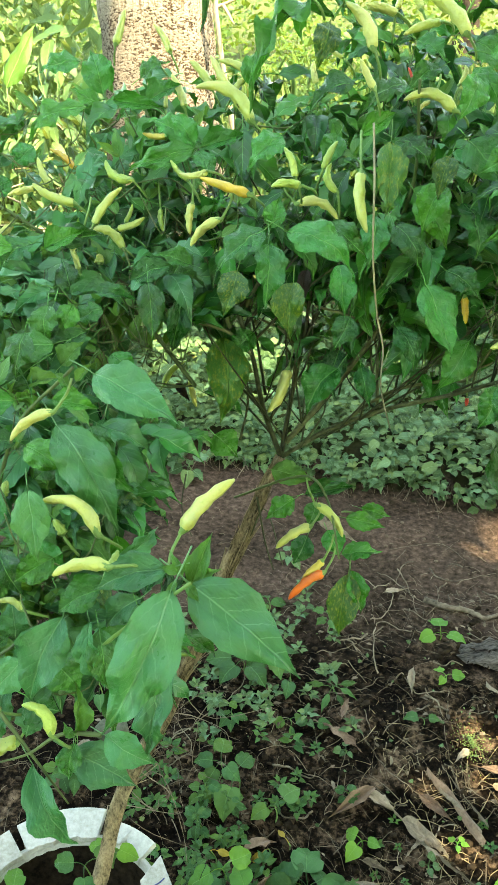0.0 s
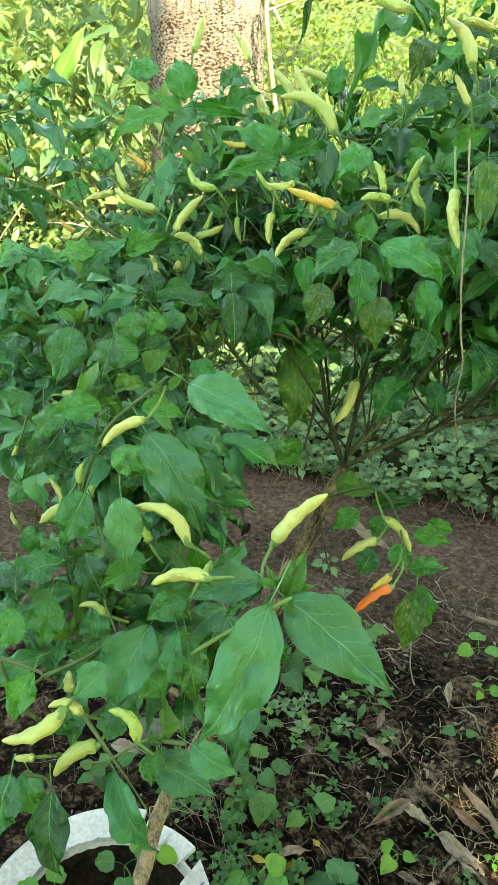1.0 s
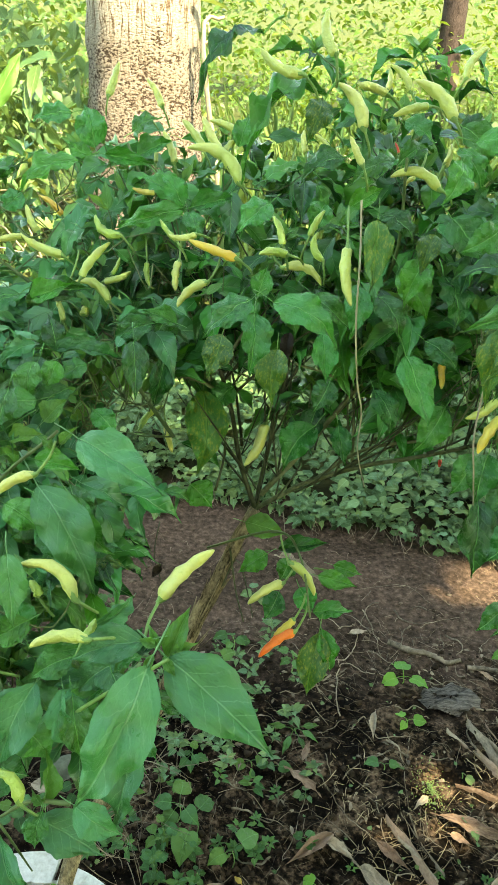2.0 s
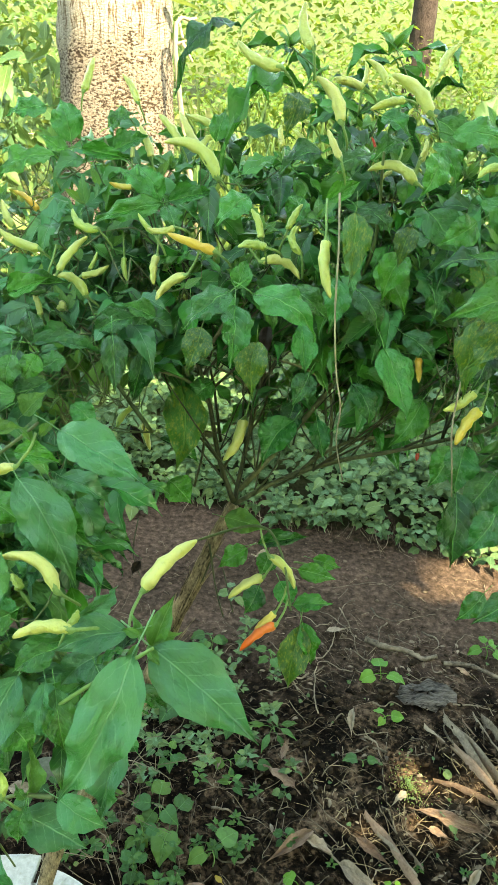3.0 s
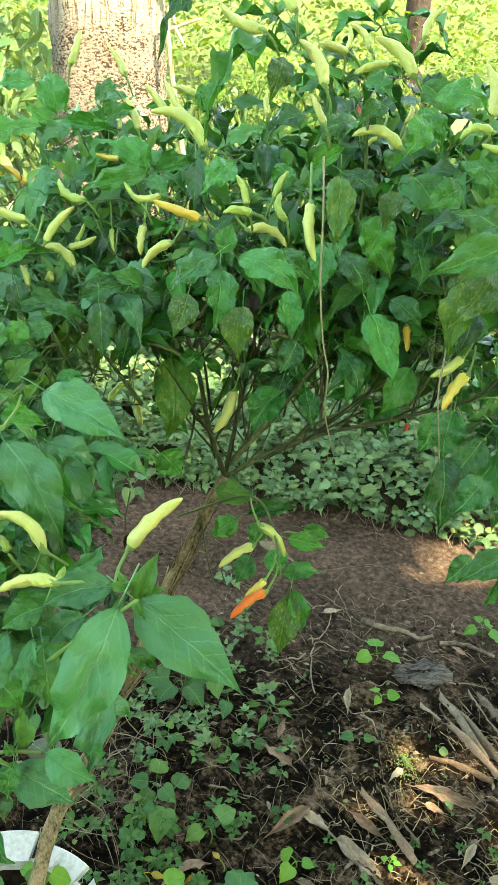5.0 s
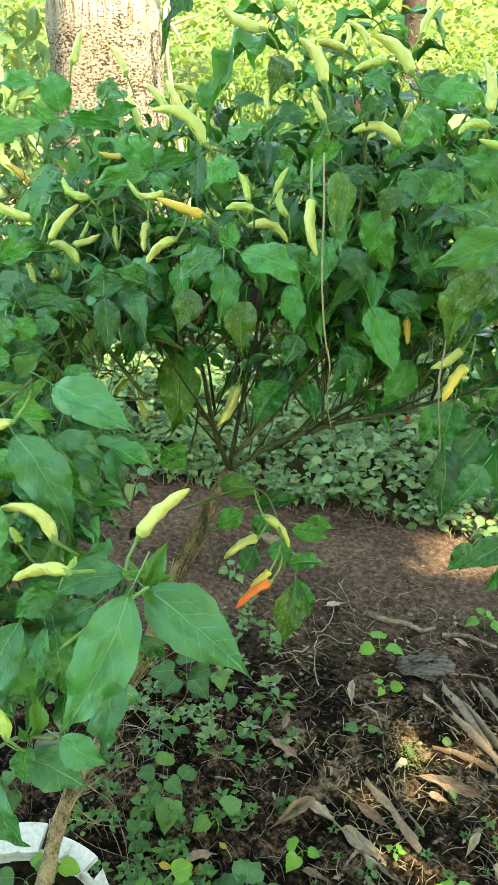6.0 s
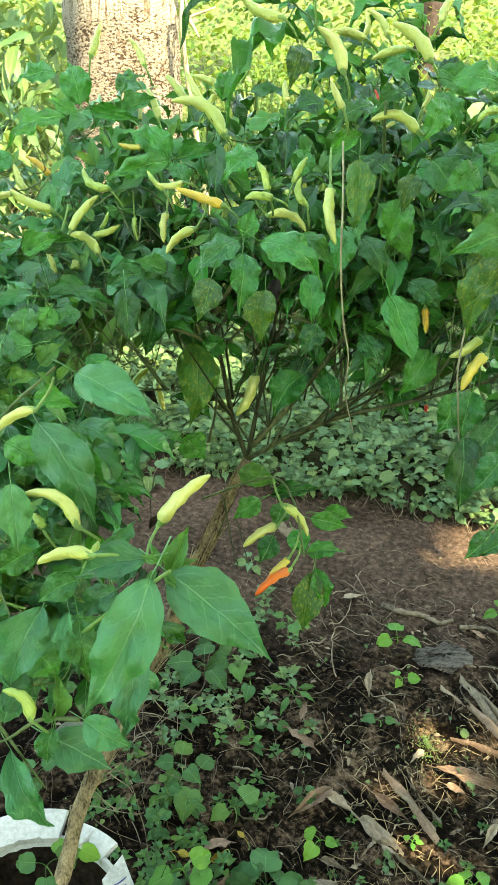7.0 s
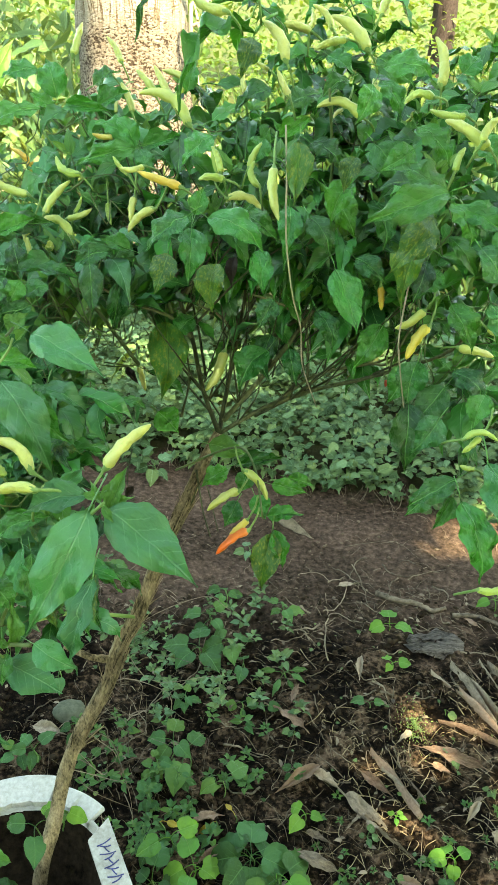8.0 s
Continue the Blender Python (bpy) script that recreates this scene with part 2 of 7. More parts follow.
def soil_material():
    """Reddish bare soil on the bank, dark humus with crumbs where the litter lies."""
    n = Nodes("soil")
    ob = n.coords("Object")
    sep = n.t.nodes.new("ShaderNodeSeparateXYZ")
    n.t.links.new(ob, sep.inputs[0])
    big, mid, fine, crumb = n.noise(ob, 2.2, 4), n.noise(ob, 11, 5, 0.6), n.noise(ob, 60, 5, 0.7), n.noise(ob, 190, 4, 0.7)
    edge = n.math("ADD", sep.outputs[1], n.math("MULTIPLY", n.math("SUBTRACT", mid, 0.5), 0.5))
    bare = n.add("MapRange", Value=edge, From_Min=1.42, From_Max=1.72, To_Min=0.0, To_Max=1.0)
    humus = n.ramp(n.math("ADD", n.math("MULTIPLY", mid, 0.5), n.math("MULTIPLY", fine, 0.5)), [(0.45, (0.003, 0.002, 0.0013)), (0.52, (0.015, 0.0098, 0.006)), (0.575, (0.092, 0.060, 0.038)), (0.66, (0.22, 0.150, 0.098))])
    clay = n.ramp(n.math("ADD", n.math("MULTIPLY", big, 0.4), n.math("MULTIPLY", fine, 0.6)), [(0.38, (0.016, 0.0105, 0.0075)), (0.47, (0.050, 0.034, 0.024)), (0.55, (0.092, 0.060, 0.044)), (0.68, (0.19, 0.132, 0.100))])
    out = n.math("MAXIMUM", n.math("MAXIMUM", n.math("SUBTRACT", edge, 2.5), n.math("SUBTRACT", -0.6, edge)), n.math("SUBTRACT", n.math("ABSOLUTE", sep.outputs[0]), 1.6))
    out = n.math("ADD", out, n.math("MULTIPLY", n.math("SUBTRACT", n.noise(ob, 1.1, 3.0), 0.5), 1.6))
    far = n.add("MapRange", Value=out, From_Min=-0.1, From_Max=0.5, To_Min=0.0, To_Max=1.0)
    col = n.mix(bare, humus, clay)
    # dark humus under the cover, painted near black like the shade between its leaves
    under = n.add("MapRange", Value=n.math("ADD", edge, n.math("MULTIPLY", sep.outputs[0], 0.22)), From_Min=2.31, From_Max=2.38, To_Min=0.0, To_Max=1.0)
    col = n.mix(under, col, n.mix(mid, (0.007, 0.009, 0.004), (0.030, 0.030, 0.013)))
    col = n.mix(far, col, n.mix(mid, (0.03, 0.045, 0.012), (0.12, 0.13, 0.05)))
    hgt = n.math("ADD", n.math("MULTIPLY", mid, 1.0), n.math("ADD", n.math("MULTIPLY", fine, 0.6), n.math("MULTIPLY", crumb, 0.25)))
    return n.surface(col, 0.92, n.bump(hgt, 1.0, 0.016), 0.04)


SOIL = soil_material()


# ---- builders ----
def mesh(name, verts, faces, uvs=None, smooth=True):
    me = bpy.data.meshes.new(name)
    verts, faces = np.asarray(verts, float).reshape(-1, 3), np.asarray(faces, int)
    k = faces.shape[1]
    me.vertices.add(len(verts))
    me.vertices.foreach_set("co", verts.ravel())
    me.loops.add(faces.size)
    me.loops.foreach_set("vertex_index", faces.ravel().astype(np.int32))
    me.polygons.add(len(faces))
    me.polygons.foreach_set("loop_start", np.arange(0, faces.size, k, dtype=np.int32))
    me.polygons.foreach_set("use_smooth", np.full(len(faces), smooth))
    if uvs is not None:
        me.uv_layers.new(name="uv").data.foreach_set("uv", np.asarray(uvs, float)[faces.ravel()].ravel())
    me.update(calc_edges=True)
    me.validate()
    return me


def part(name, me, material, parent=None, label="", at=None):
    """One mesh object, under its parent if there is one."""
    if isinstance(me, bmesh.types.BMesh):
        bm, me = me, bpy.data.meshes.new(name)
        bm.to_mesh(me)
        bm.free()
    if material and not me.materials:
        me.materials.append(material)
    ob = new(name, me)
    ob.parent = parent
    if at is not None:
        ob.matrix_basis = parent.matrix_world.inverted() @ at if parent and parent.matrix_world != Matrix() else at
    if label:
        ob["label"] = label
    return ob


def empty(name, at=(0, 0, 0)):
    ob = new(name)
    ob.empty_display_size = 0.05
    return ob


def spline(points, n):
    """A smooth run of n points through those given."""
    p = np.asarray(points, float)
    if len(p) < 3:
        s = np.linspace(0, 1, n)[:, None]
        return p[0] * (1 - s) + p[-1] * s
    q = np.vstack([2 * p[0] - p[1], p, 2 * p[-1] - p[-2]])
    out = []
    for s in np.linspace(0, len(p) - 1 - 1e-9, n):
        i, f = int(s), s - int(s)
        a, b, c, d = q[i : i + 4]
        out.append(0.5 * (2 * b + (c - a) * f + (2 * a - 5 * b + 4 * c - d) * f * f + (3 * b - a - 3 * c + d) * f**3))
    return np.array(out)


def tube(points, r0, r1, sides=6, n=None, rough=0.0, seed=0, flat=1.0):
    """Vertices and quads of a tapered, uneven tube."""
    rs = np.random.RandomState(seed)
    p = spline(points, n or max(3, 4 * len(points)))
    k = len(p)
    d = np.gradient(p, axis=0)
    d /= np.linalg.norm(d, axis=1)[:, None] + 1e-12
    up = np.array((0.31, 0.17, 0.93)) if abs(d[:, 2]).mean() < 0.85 else np.array((0.9, 0.3, 0.1))
    a = np.cross(d, up)
    a /= np.linalg.norm(a, axis=1)[:, None]
    b = np.cross(d, a)
    r = np.linspace(r0, r1, k)[:, None, None] * (1 + rough * rs.randn(k, sides, 1))
    ang = np.linspace(0, 2 * np.pi, sides, endpoint=False)
    ring = p[:, None] + r * (np.cos(ang)[None, :, None] * a[:, None] + flat * np.sin(ang)[None, :, None] * b[:, None])
    i, j = np.meshgrid(np.arange(k - 1), np.arange(sides), indexing="ij")
    f = np.stack([i * sides + j, i * sides + (j + 1) % sides, (i + 1) * sides + (j + 1) % sides, (i + 1) * sides + j], -1).reshape(-1, 4)
    v = np.vstack([ring.reshape(-1, 3), p[:1], p[-1:]])
    caps = []
    for j in range(0, sides, 2):
        caps.append((k * sides, (j + 2) % sides, (j + 1) % sides, j))
        o = (k - 1) * sides
        caps.append((k * sides + 1, o + j, o + (j + 1) % sides, o + (j + 2) % sides))
    return v, np.vstack([f, np.array(caps)])


def joined(pieces):
    vs, fs, o = [], [], 0
    for v, f in pieces:
        vs.append(v)
        fs.append(np.asarray(f) + o)
        o += len(v)
    return np.vstack(vs), np.vstack(fs)


FINE = (0, 0.03, 0.07, 0.12, 0.17, 0.22, 0.27, 0.32, 0.37, 0.42, 0.47, 0.52, 0.57, 0.62, 0.67, 0.72, 0.77, 0.82, 0.87, 0.92, 0.96, 1)
COARSE = (0, 0.08, 0.18, 0.30, 0.42, 0.55, 0.68, 0.80, 0.91, 1)


def leaf_shape(arch=0.06, fold=0.18, wave=0.05, sway=0.0, petiole=0.35, heart=False, xs=FINE, cross=9, seed=0, twist=0.0, ragged=0.0, crinkle=0.075, strip=False):
    """A unit leaf from (0,0,0) to (1,0,0), one wide: blade with an arched midrib, folded and waved, on a stalk."""
    rs = np.random.RandomState(seed)
    xs = np.asarray(xs, float)
    s = np.linspace(-1, 1, cross)
    if strip:
        hw = 0.5 * np.minimum(1, xs / 0.35) ** 0.7 * np.minimum(1, (1.02 - xs) / 0.10) ** 0.5
    elif heart:
        hw = 0.52 * np.sin(np.pi * np.clip(xs, 0.012, 1) ** 0.56) ** 0.85 * (1 - 0.25 * xs**3)
    else:
        hw = 0.5 * (xs / 0.36) ** 0.74 * ((1 - xs) / 0.64) ** 1.30
        hw = hw * (1 - 0.30 * np.clip((xs - 0.55) / 0.3, 0, 1) ** 1.5)
    ph = rs.rand() * 6
    lobes = 30 + 9 * rs.rand()
    v, uv = [], []
    for i, (x, w) in enumerate(zip(xs, hw)):
        w = max(w, 0.008)
        for k in s:
            jag = 1 + (ragged + (0.0 if heart else 0.006)) * rs.randn() * (abs(k) > 0.9)
            edge = abs(k) ** 3 * math.sin(math.pi * x) ** 0.4
            y = k * w * jag * (1 + (0.012 if heart else 1.0) * (0.030 * math.sin(15 * x + ph * 2 + (2.1 if k > 0 else 0)) + 0.042 * math.sin(lobes * x + ph + (1.1 if k > 0 else 0))) * edge)
            back = 0.13 * abs(k) ** 0.7 * max(0.0, 1 - x / 0.3) * min(1.0, x / 0.02 + 0.4) if heart else 0.0
            z = arch * 4 * x * (1 - x) + fold * abs(y) + wave * math.sin((11 + 5 * (seed % 3)) * x + ph + (1.7 if k > 0 else 0)) * abs(k) ** 1.5 * math.sin(math.pi * x) ** 0.5
            z -= 0.5 * abs(y) ** 2 - 0.012 * math.sin((x - 0.3 * abs(k)) * 44) * (0.15 < abs(k) < 0.9)
            z += crinkle * (noise.noise(Vector((x * 4, y * 5, seed * 3.7))) + 0.5 * noise.noise(Vector((x * 11, y * 12, seed * 1.3)))) * min(1.0, 6 * x, 8 * (1 - x))
            z += 0.25 * wave * math.sin(lobes * x + ph * 3 + (2.0 if k > 0 else 0)) * edge
            if twist:
                ca, sa = math.cos(twist * (x - 0.4)), math.sin(twist * (x - 0.4))
                y, z = y * ca - z * 0.2 * sa, z * ca + y * sa * 0.35
            v.append((x - back, y + sway * 4 * x * (1 - x), z))
            uv.append((x, 0.5 + 0.5 * k * max(w / 0.5, 0.15)))
    f = []
    for i in range(len(xs) - 1):
        for j in range(cross - 1):
            a = i * cross + j
            f.append((a, a + cross, a + cross + 1, a + 1))
    if petiole:
        pv, pf = tube([(-petiole, 0, -0.10 * petiole), (-petiole * 0.5, 0, 0.06 * petiole), (0.02, 0, 0.0)], 0.016, 0.014, 4, 4)
        o = len(v)
        v = np.vstack([v, pv])
        uv += [(0.5, 0.5)] * len(pv)
        f = np.vstack([f, pf + o])
    return np.asarray(v), np.asarray(f), np.asarray(uv)


def frame_of(base, tip, facing, roll=0.0):
    """Axes of a leaf or fruit: x from base to tip, z as near as can be to facing, turned by roll degrees."""
    base, tip = Vector(base), Vector(tip)
    x = (tip - base).normalized()
    z = Vector(facing) - x * x.dot(Vector(facing))
    if z.length < 1e-4:
        z = x.orthogonal()
    z.normalize()
    z.rotate(Matrix.Rotation(radians(roll), 3, x))
    y = z.cross(x)
    return base, x, y, z, (tip - base).length


def placed(base, tip, facing, roll, width):
    b, x, y, z, length = frame_of(base, tip, facing, roll)
    m = Matrix((x * length, y * width, z * length)).transposed().to_4x4()
    m.translation = b
    return m


def strewn(shape, mats):
    """Many copies of one small shape, each with its 4x4 matrix, as one mesh's vertices, faces and uvs."""
    v, f, uv = shape
    m = np.asarray(mats)
    hom = np.hstack([v, np.ones((len(v), 1))])
    out = np.einsum("nij,vj->nvi", m[:, :3, :], hom).reshape(-1, 3)
    faces = (f[None] + (np.arange(len(m)) * len(v))[:, None, None]).reshape(-1, f.shape[1])
    return out, faces, np.tile(uv, (len(m), 1))


def strewn_mats(pos, way, face, length, width):
    """Matrices from arrays: places, directions, facing vectors, lengths and widths."""
    x = way / np.linalg.norm(way, axis=1)[:, None]
    z = face - x * (x * face).sum(1)[:, None]
    z /= np.linalg.norm(z, axis=1)[:, None] + 1e-9
    y = np.cross(z, x)
    m = np.zeros((len(pos), 4, 4))
    m[:, :3, 0], m[:, :3, 1], m[:, :3, 2], m[:, :3, 3] = x * length[:, None], y * width[:, None], z * length[:, None], pos
    m[:, 3, 3] = 1
    return m


SMALL_LEAF = leaf_shape(0.10, 0.30, 0.03, petiole=0, xs=(0, 0.12, 0.35, 0.65, 0.88, 1), cross=3)
FAR_LEAF = leaf_shape(0.10, 0.35, 0.0, petiole=0, xs=(0, 0.25, 0.62, 1), cross=3)
ROUND_LEAF = leaf_shape(0.12, 0.35, 0.0, petiole=0, heart=True, xs=(0, 0.06, 0.2, 0.45, 0.72, 1), cross=3)


# ---- ground ----
def lip_at(x):
    """Where the bank's lip runs."""
    return 2.33 - 0.22 * min(max(x, -1.0), 1.2) + 0.06 * noise.noise(Vector((x * 3.0, 1.7, 0.0)))


def rise(x, y):
    """Height of the ground."""
    n = noise.noise(Vector((x * 2.1, y * 2.1, 0.3))) * 0.018 + noise.noise(Vector((x * 9, y * 9, 2.3))) * 0.010 + noise.noise(Vector((x * 27, y * 27, 5.1))) * (0.003 + 0.008 * min(max((1.85 - y) / 0.3, 0), 1)) + noise.noise(Vector((x * 62, y * 62, 8.1))) * (0.001 + 0.005 * min(max((1.85 - y) / 0.3, 0), 1))
    lip = lip_at(x)
    s = min(max((y - lip) / 0.12, 0), 1)
    bank = 0.07 * s * s * (3 - 2 * s)
    near = max(0.0, 1 - max(0.0, abs(x) - 1.5) / 3)
    return 0.028 - 0.06 * (min(max(x, -1.0), 1.2) - 0.2) * near + bank + n


def ground_sheet():
    xs = np.concatenate([-np.geomspace(400, 1.6, 16), np.arange(-1.5, -0.601, 0.03), np.arange(-0.6, 1.15, 0.009), np.arange(1.16, 1.601, 0.03), np.geomspace(1.7, 400, 16)])
    ys = np.concatenate([-np.geomspace(400, 0.6, 14), np.arange(-0.4, 0.7, 0.05), np.arange(0.7, 2.2, 0.009), np.arange(2.2, 3.0, 0.025), np.geomspace(3.05, 600, 26)])
    v = [(x, y, rise(x, y)) for y in ys for x in xs]
    i, j = np.meshgrid(np.arange(len(ys) - 1), np.arange(len(xs) - 1), indexing="ij")
    k = len(xs)
    f = np.stack([i * k + j, i * k + j + 1, (i + 1) * k + j + 1, (i + 1) * k + j], -1).reshape(-1, 4)
    return mesh("ground", v, f)


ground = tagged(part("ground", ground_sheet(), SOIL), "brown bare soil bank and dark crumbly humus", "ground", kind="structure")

rs = np.random.RandomState(5)


def field(n, xr, yr, keep=None):
    """Random places on the ground within a stretch of the plan."""
    p = np.stack([rs.uniform(*xr, n), rs.uniform(*yr, n)], 1)
    if keep is not None:
        p = p[[keep(x, y) for x, y in p]]
    return np.array([(x, y, rise(x, y)) for x, y in p])


def foliage(name, pos, size, spread, material, label, category, shape=SMALL_LEAF, width=0.55, droop=0.3, tumble=0.45):
    """Many small leaves as one object of kind stuff."""
    n = len(pos)
    ang = rs.uniform(0, 2 * np.pi, n)
    way = np.stack([np.cos(ang), np.sin(ang), rs.normal(-droop, spread, n)], 1)
    face = np.stack([rs.normal(0, tumble, n), rs.normal(-0.25, tumble, n), np.ones(n)], 1)
    length = size * rs.uniform(0.55, 1.3, n)
    m = strewn_mats(pos, way, face, length, length * width * rs.uniform(0.8, 1.2, n))
    v, f, uv = strewn(shape, m)
    return tagged(part(name, mesh(name, v, f, uv), material), label, category, kind="stuff")




# low creeping cover behind the bare bank
COVER_LEAF = leaf_shape(0.14, 0.30, 0.05, petiole=0, xs=(0, 0.07, 0.2, 0.38, 0.58, 0.8, 1), cross=3, seed=9, crinkle=0.10)


def creepers(name, feet, pairs, size, tall, forward, label):
    """Leafy creeping stems with crossed pairs of leaves, all as one object of kind stuff."""
    n, k = len(feet), pairs * 2
    own = rs.uniform(0.65, 1.3, n)
    high = np.asarray(tall) * rs.uniform(0.55, 1.2, n)
    lean = np.stack([rs.normal(0, 0.45, n), rs.normal(-0.15, 0.35, n) - forward, np.ones(n)], 1) * high[:, None]
    turn = rs.uniform(0, 6.28, n)
    node = np.tile(np.repeat(np.arange(pairs), 2), n)
    side = np.tile(np.tile([0.0, np.pi], pairs), n)
    at = np.repeat(feet, k, 0) + np.repeat(lean, k, 0) * ((node + 0.8) / pairs)[:, None]
    a = np.repeat(turn, k) + node * 1.57 + side + rs.normal(0, 0.25, n * k)
    ln = size * np.repeat(own, k) * (1.15 - 0.45 * node / pairs) * rs.uniform(0.8, 1.2, n * k)
    way = np.stack([np.cos(a), np.sin(a), rs.normal(-0.10, 0.28, n * k)], 1)
    at = at + way * (ln * 0.18)[:, None]
    face = np.stack([rs.normal(0, 0.25, n * k), rs.normal(-0.30, 0.25, n * k), np.ones(n * k)], 1)
    v, f, uv = strewn(COVER_LEAF, strewn_mats(at, way, face, ln, ln * 0.56))
    return tagged(part(name, mesh(name, v, f, uv), COVER), label, "ground cover", kind="stuff")


p = field(3100, (-2.0, 2.4), (1.95, 3.6), lambda x, y: y > lip_at(x) + 0.03 * rs.randn() and abs(x - 0.15) < 1.75 + 0.7 * noise.noise(Vector((x * 2, y * 2, 6.0))))
clump = np.array([noise.noise(Vector((x * 4, y * 4, 9.0))) for x, y, _ in p])
creepers("ground_cover", p, 4, 0.044, 0.030 + 0.19 * np.clip(clump + 0.35, 0, 1), 0.0, "pale grey-green small-leaved creeping ground cover on the bank")
p = field(900, (-1.3, 1.6), (1.95, 2.65), lambda x, y: lip_at(x) - 0.01 < y < lip_at(x) + 0.09)
p[:, 2] += 0.012
creepers("ground_cover_fringe", p, 3, 0.038, 0.055, 0.45, "leafy fringe of the cover leaning over the bank's lip")

# tangled dry rootlets hanging under the cover's edge
pieces = []
for k in range(220):
    x = rs.uniform(-0.9, 1.5)
    y = lip_at(x) + rs.uniform(-0.03, 0.04)
    z = rise(x, y)
    dx, dy = rs.normal(0, 0.028), -rs.uniform(0.02, 0.07)
    r0 = 0.0007 + 0.0015 * rs.rand() ** 2
    pieces.append(tube([(x, y + 0.02, z + 0.03), (x + dx * 0.2 + rs.normal(0, 0.01), y + dy * 0.3, z + rs.uniform(0.0, 0.03)), (x + dx, y + dy, rise(x + dx, y + dy) + 0.002)], r0, r0 * 0.5, 4, 10, 0.1, k))
tagged(part("rootlets", mesh("rootlets", *joined(pieces)), LITTER), "thin dry rootlets hanging from the bank's lip", "roots", kind="stuff")

# sunlit brush and the woods behind
def undergrowth(name, hubs, leaves, size, wide, high, spread, label, shape=FAR_LEAF, droop=0.3, material=BRUSH):
    """Leafy clumps: each hub a leaning shoot with its own leaf size, as one object of kind stuff."""
    lean = rs.normal(0, 0.30, (len(hubs), 2))
    own = rs.uniform(0.6, 1.4, len(hubs))
    pick = rs.randint(0, len(hubs), leaves)
    step = rs.uniform(0, 1, leaves) ** 0.7
    p = hubs[pick]
    p[:, :2] += lean[pick] * (high[pick] * step)[:, None] + rs.normal(0, spread, (leaves, 2)) * (1.15 - 0.6 * step)[:, None]
    p[:, 2] += step * high[pick] + rs.normal(0, 0.02, leaves) + 0.02
    return foliage(name, p, (size * own)[pick], 0.5, material, label, "undergrowth", shape, wide, droop, 0.6)


def tallness(p, k):
    return np.array([max(0.0, noise.noise(Vector((x * 1.3, y * 1.3, k))) + 0.35) for x, y, _ in p])


hub = field(620, (-4.5, 5.0), (3.5, 9.0), lambda x, y: abs(x) < 0.42 * y + 0.9)
high = (0.12 + 0.75 * tallness(hub, 4.0) * np.clip((hub[:, 1] - 3.0) / 2.5, 0.3, 1.3)) * rs.uniform(0.5, 1.3, len(hub))
undergrowth("brush", hub, 23000, np.clip(0.085 - 0.0065 * hub[:, 1], 0.036, 0.07), 0.52, high, 0.075, "sunlit yellow-green undergrowth of tangled weeds")
hub = field(150, (-3.2, -0.95), (4.0, 6.4), lambda x, y: x < -1.08 - 0.1 * (y - 4))
undergrowth("tall_shrubs", hub, 7200, 0.13, 0.36, rs.uniform(0.5, 1.5, len(hub)), 0.13, "tall light green shrubs with long drooping leaves", SMALL_LEAF, 0.9)
hub = field(90, (0.2, 3.4), (3.6, 6.0))
undergrowth("broad_weeds", hub, 2600, 0.085, 0.62, rs.uniform(0.15, 0.55, len(hub)), 0.09, "broad-leaved bright green weeds in the sun", SMALL_LEAF, 0.3)
hub = field(95, (0.1, 4.2), (5.0, 9.0))
undergrowth("far_shrubs", hub, 10500, 0.062, 0.5, rs.uniform(0.25, 1.15, len(hub)), 0.15, "leafy green shrubs standing in the undergrowth", FAR_LEAF, 0.5, WOODS)
# long dry and green grass among the weeds
n = 2200
p = field(n, (-0.2, 4.2), (3.4, 8.0))
tuft = rs.randint(0, 260, n)
p[:, :2] = p[tuft, :2] + rs.normal(0, 0.06, (n, 2))
ln = rs.uniform(0.25, 0.85, n)
way = np.stack([rs.normal(0, 0.32, n), rs.normal(-0.05, 0.30, n), np.ones(n)], 1)
BLADE = leaf_shape(0.10, 0.3, 0.0, petiole=0, xs=(0, 0.1, 0.3, 0.55, 0.8, 1), cross=3, crinkle=0.0)
tagged(part("grass", mesh("grass", *strewn(BLADE, strewn_mats(p, way, rs.normal(0, 1, (n, 3)), ln, 0.010 * rs.uniform(0.6, 1.4, n)))), BRUSH), "long thin yellow-green grass in the undergrowth", "grass", kind="stuff")
p = field(29000, (-9.0, 9.0), (9.0, 16.0), lambda x, y: abs(x) < 0.42 * y + 1.5)
tall = np.array([1.2 + 1.6 * max(0.0, noise.noise(Vector((x * 0.5, y * 0.5, 7.0))) + 0.5) for x, y, _ in p])
p[:, 2] += rs.uniform(0, 1, len(p)) ** 0.8 * tall * np.clip((p[:, 1] - 8.0) / 3.0, 0.3, 1.6)
foliage("thicket", p, 0.105, 0.4, WOODS, "green leafy thicket in the distance", "thicket", FAR_LEAF, tumble=0.8)
pieces = []
for k in range(160):
    x, y = rs.uniform(-3.0, 3.6), rs.uniform(3.4, 8.0)
    z = rise(x, y)
    a = rs.uniform(0, 6.28)
    l, h = rs.uniform(0.2, 0.7), rs.uniform(0.1, 0.6)
    pieces.append(tube([(x, y, z), (x + l * 0.5 * math.cos(a), y + l * 0.5 * math.sin(a), z + h * 0.8), (x + l * math.cos(a), y + l * math.sin(a), z + h)], 0.006, 0.003, 4, 5))
tagged(part("dry_stalks", mesh("dry_stalks", *joined(pieces)), PALE_STALK), "pale dry stalks leaning in the undergrowth", "stalks", kind="stuff")


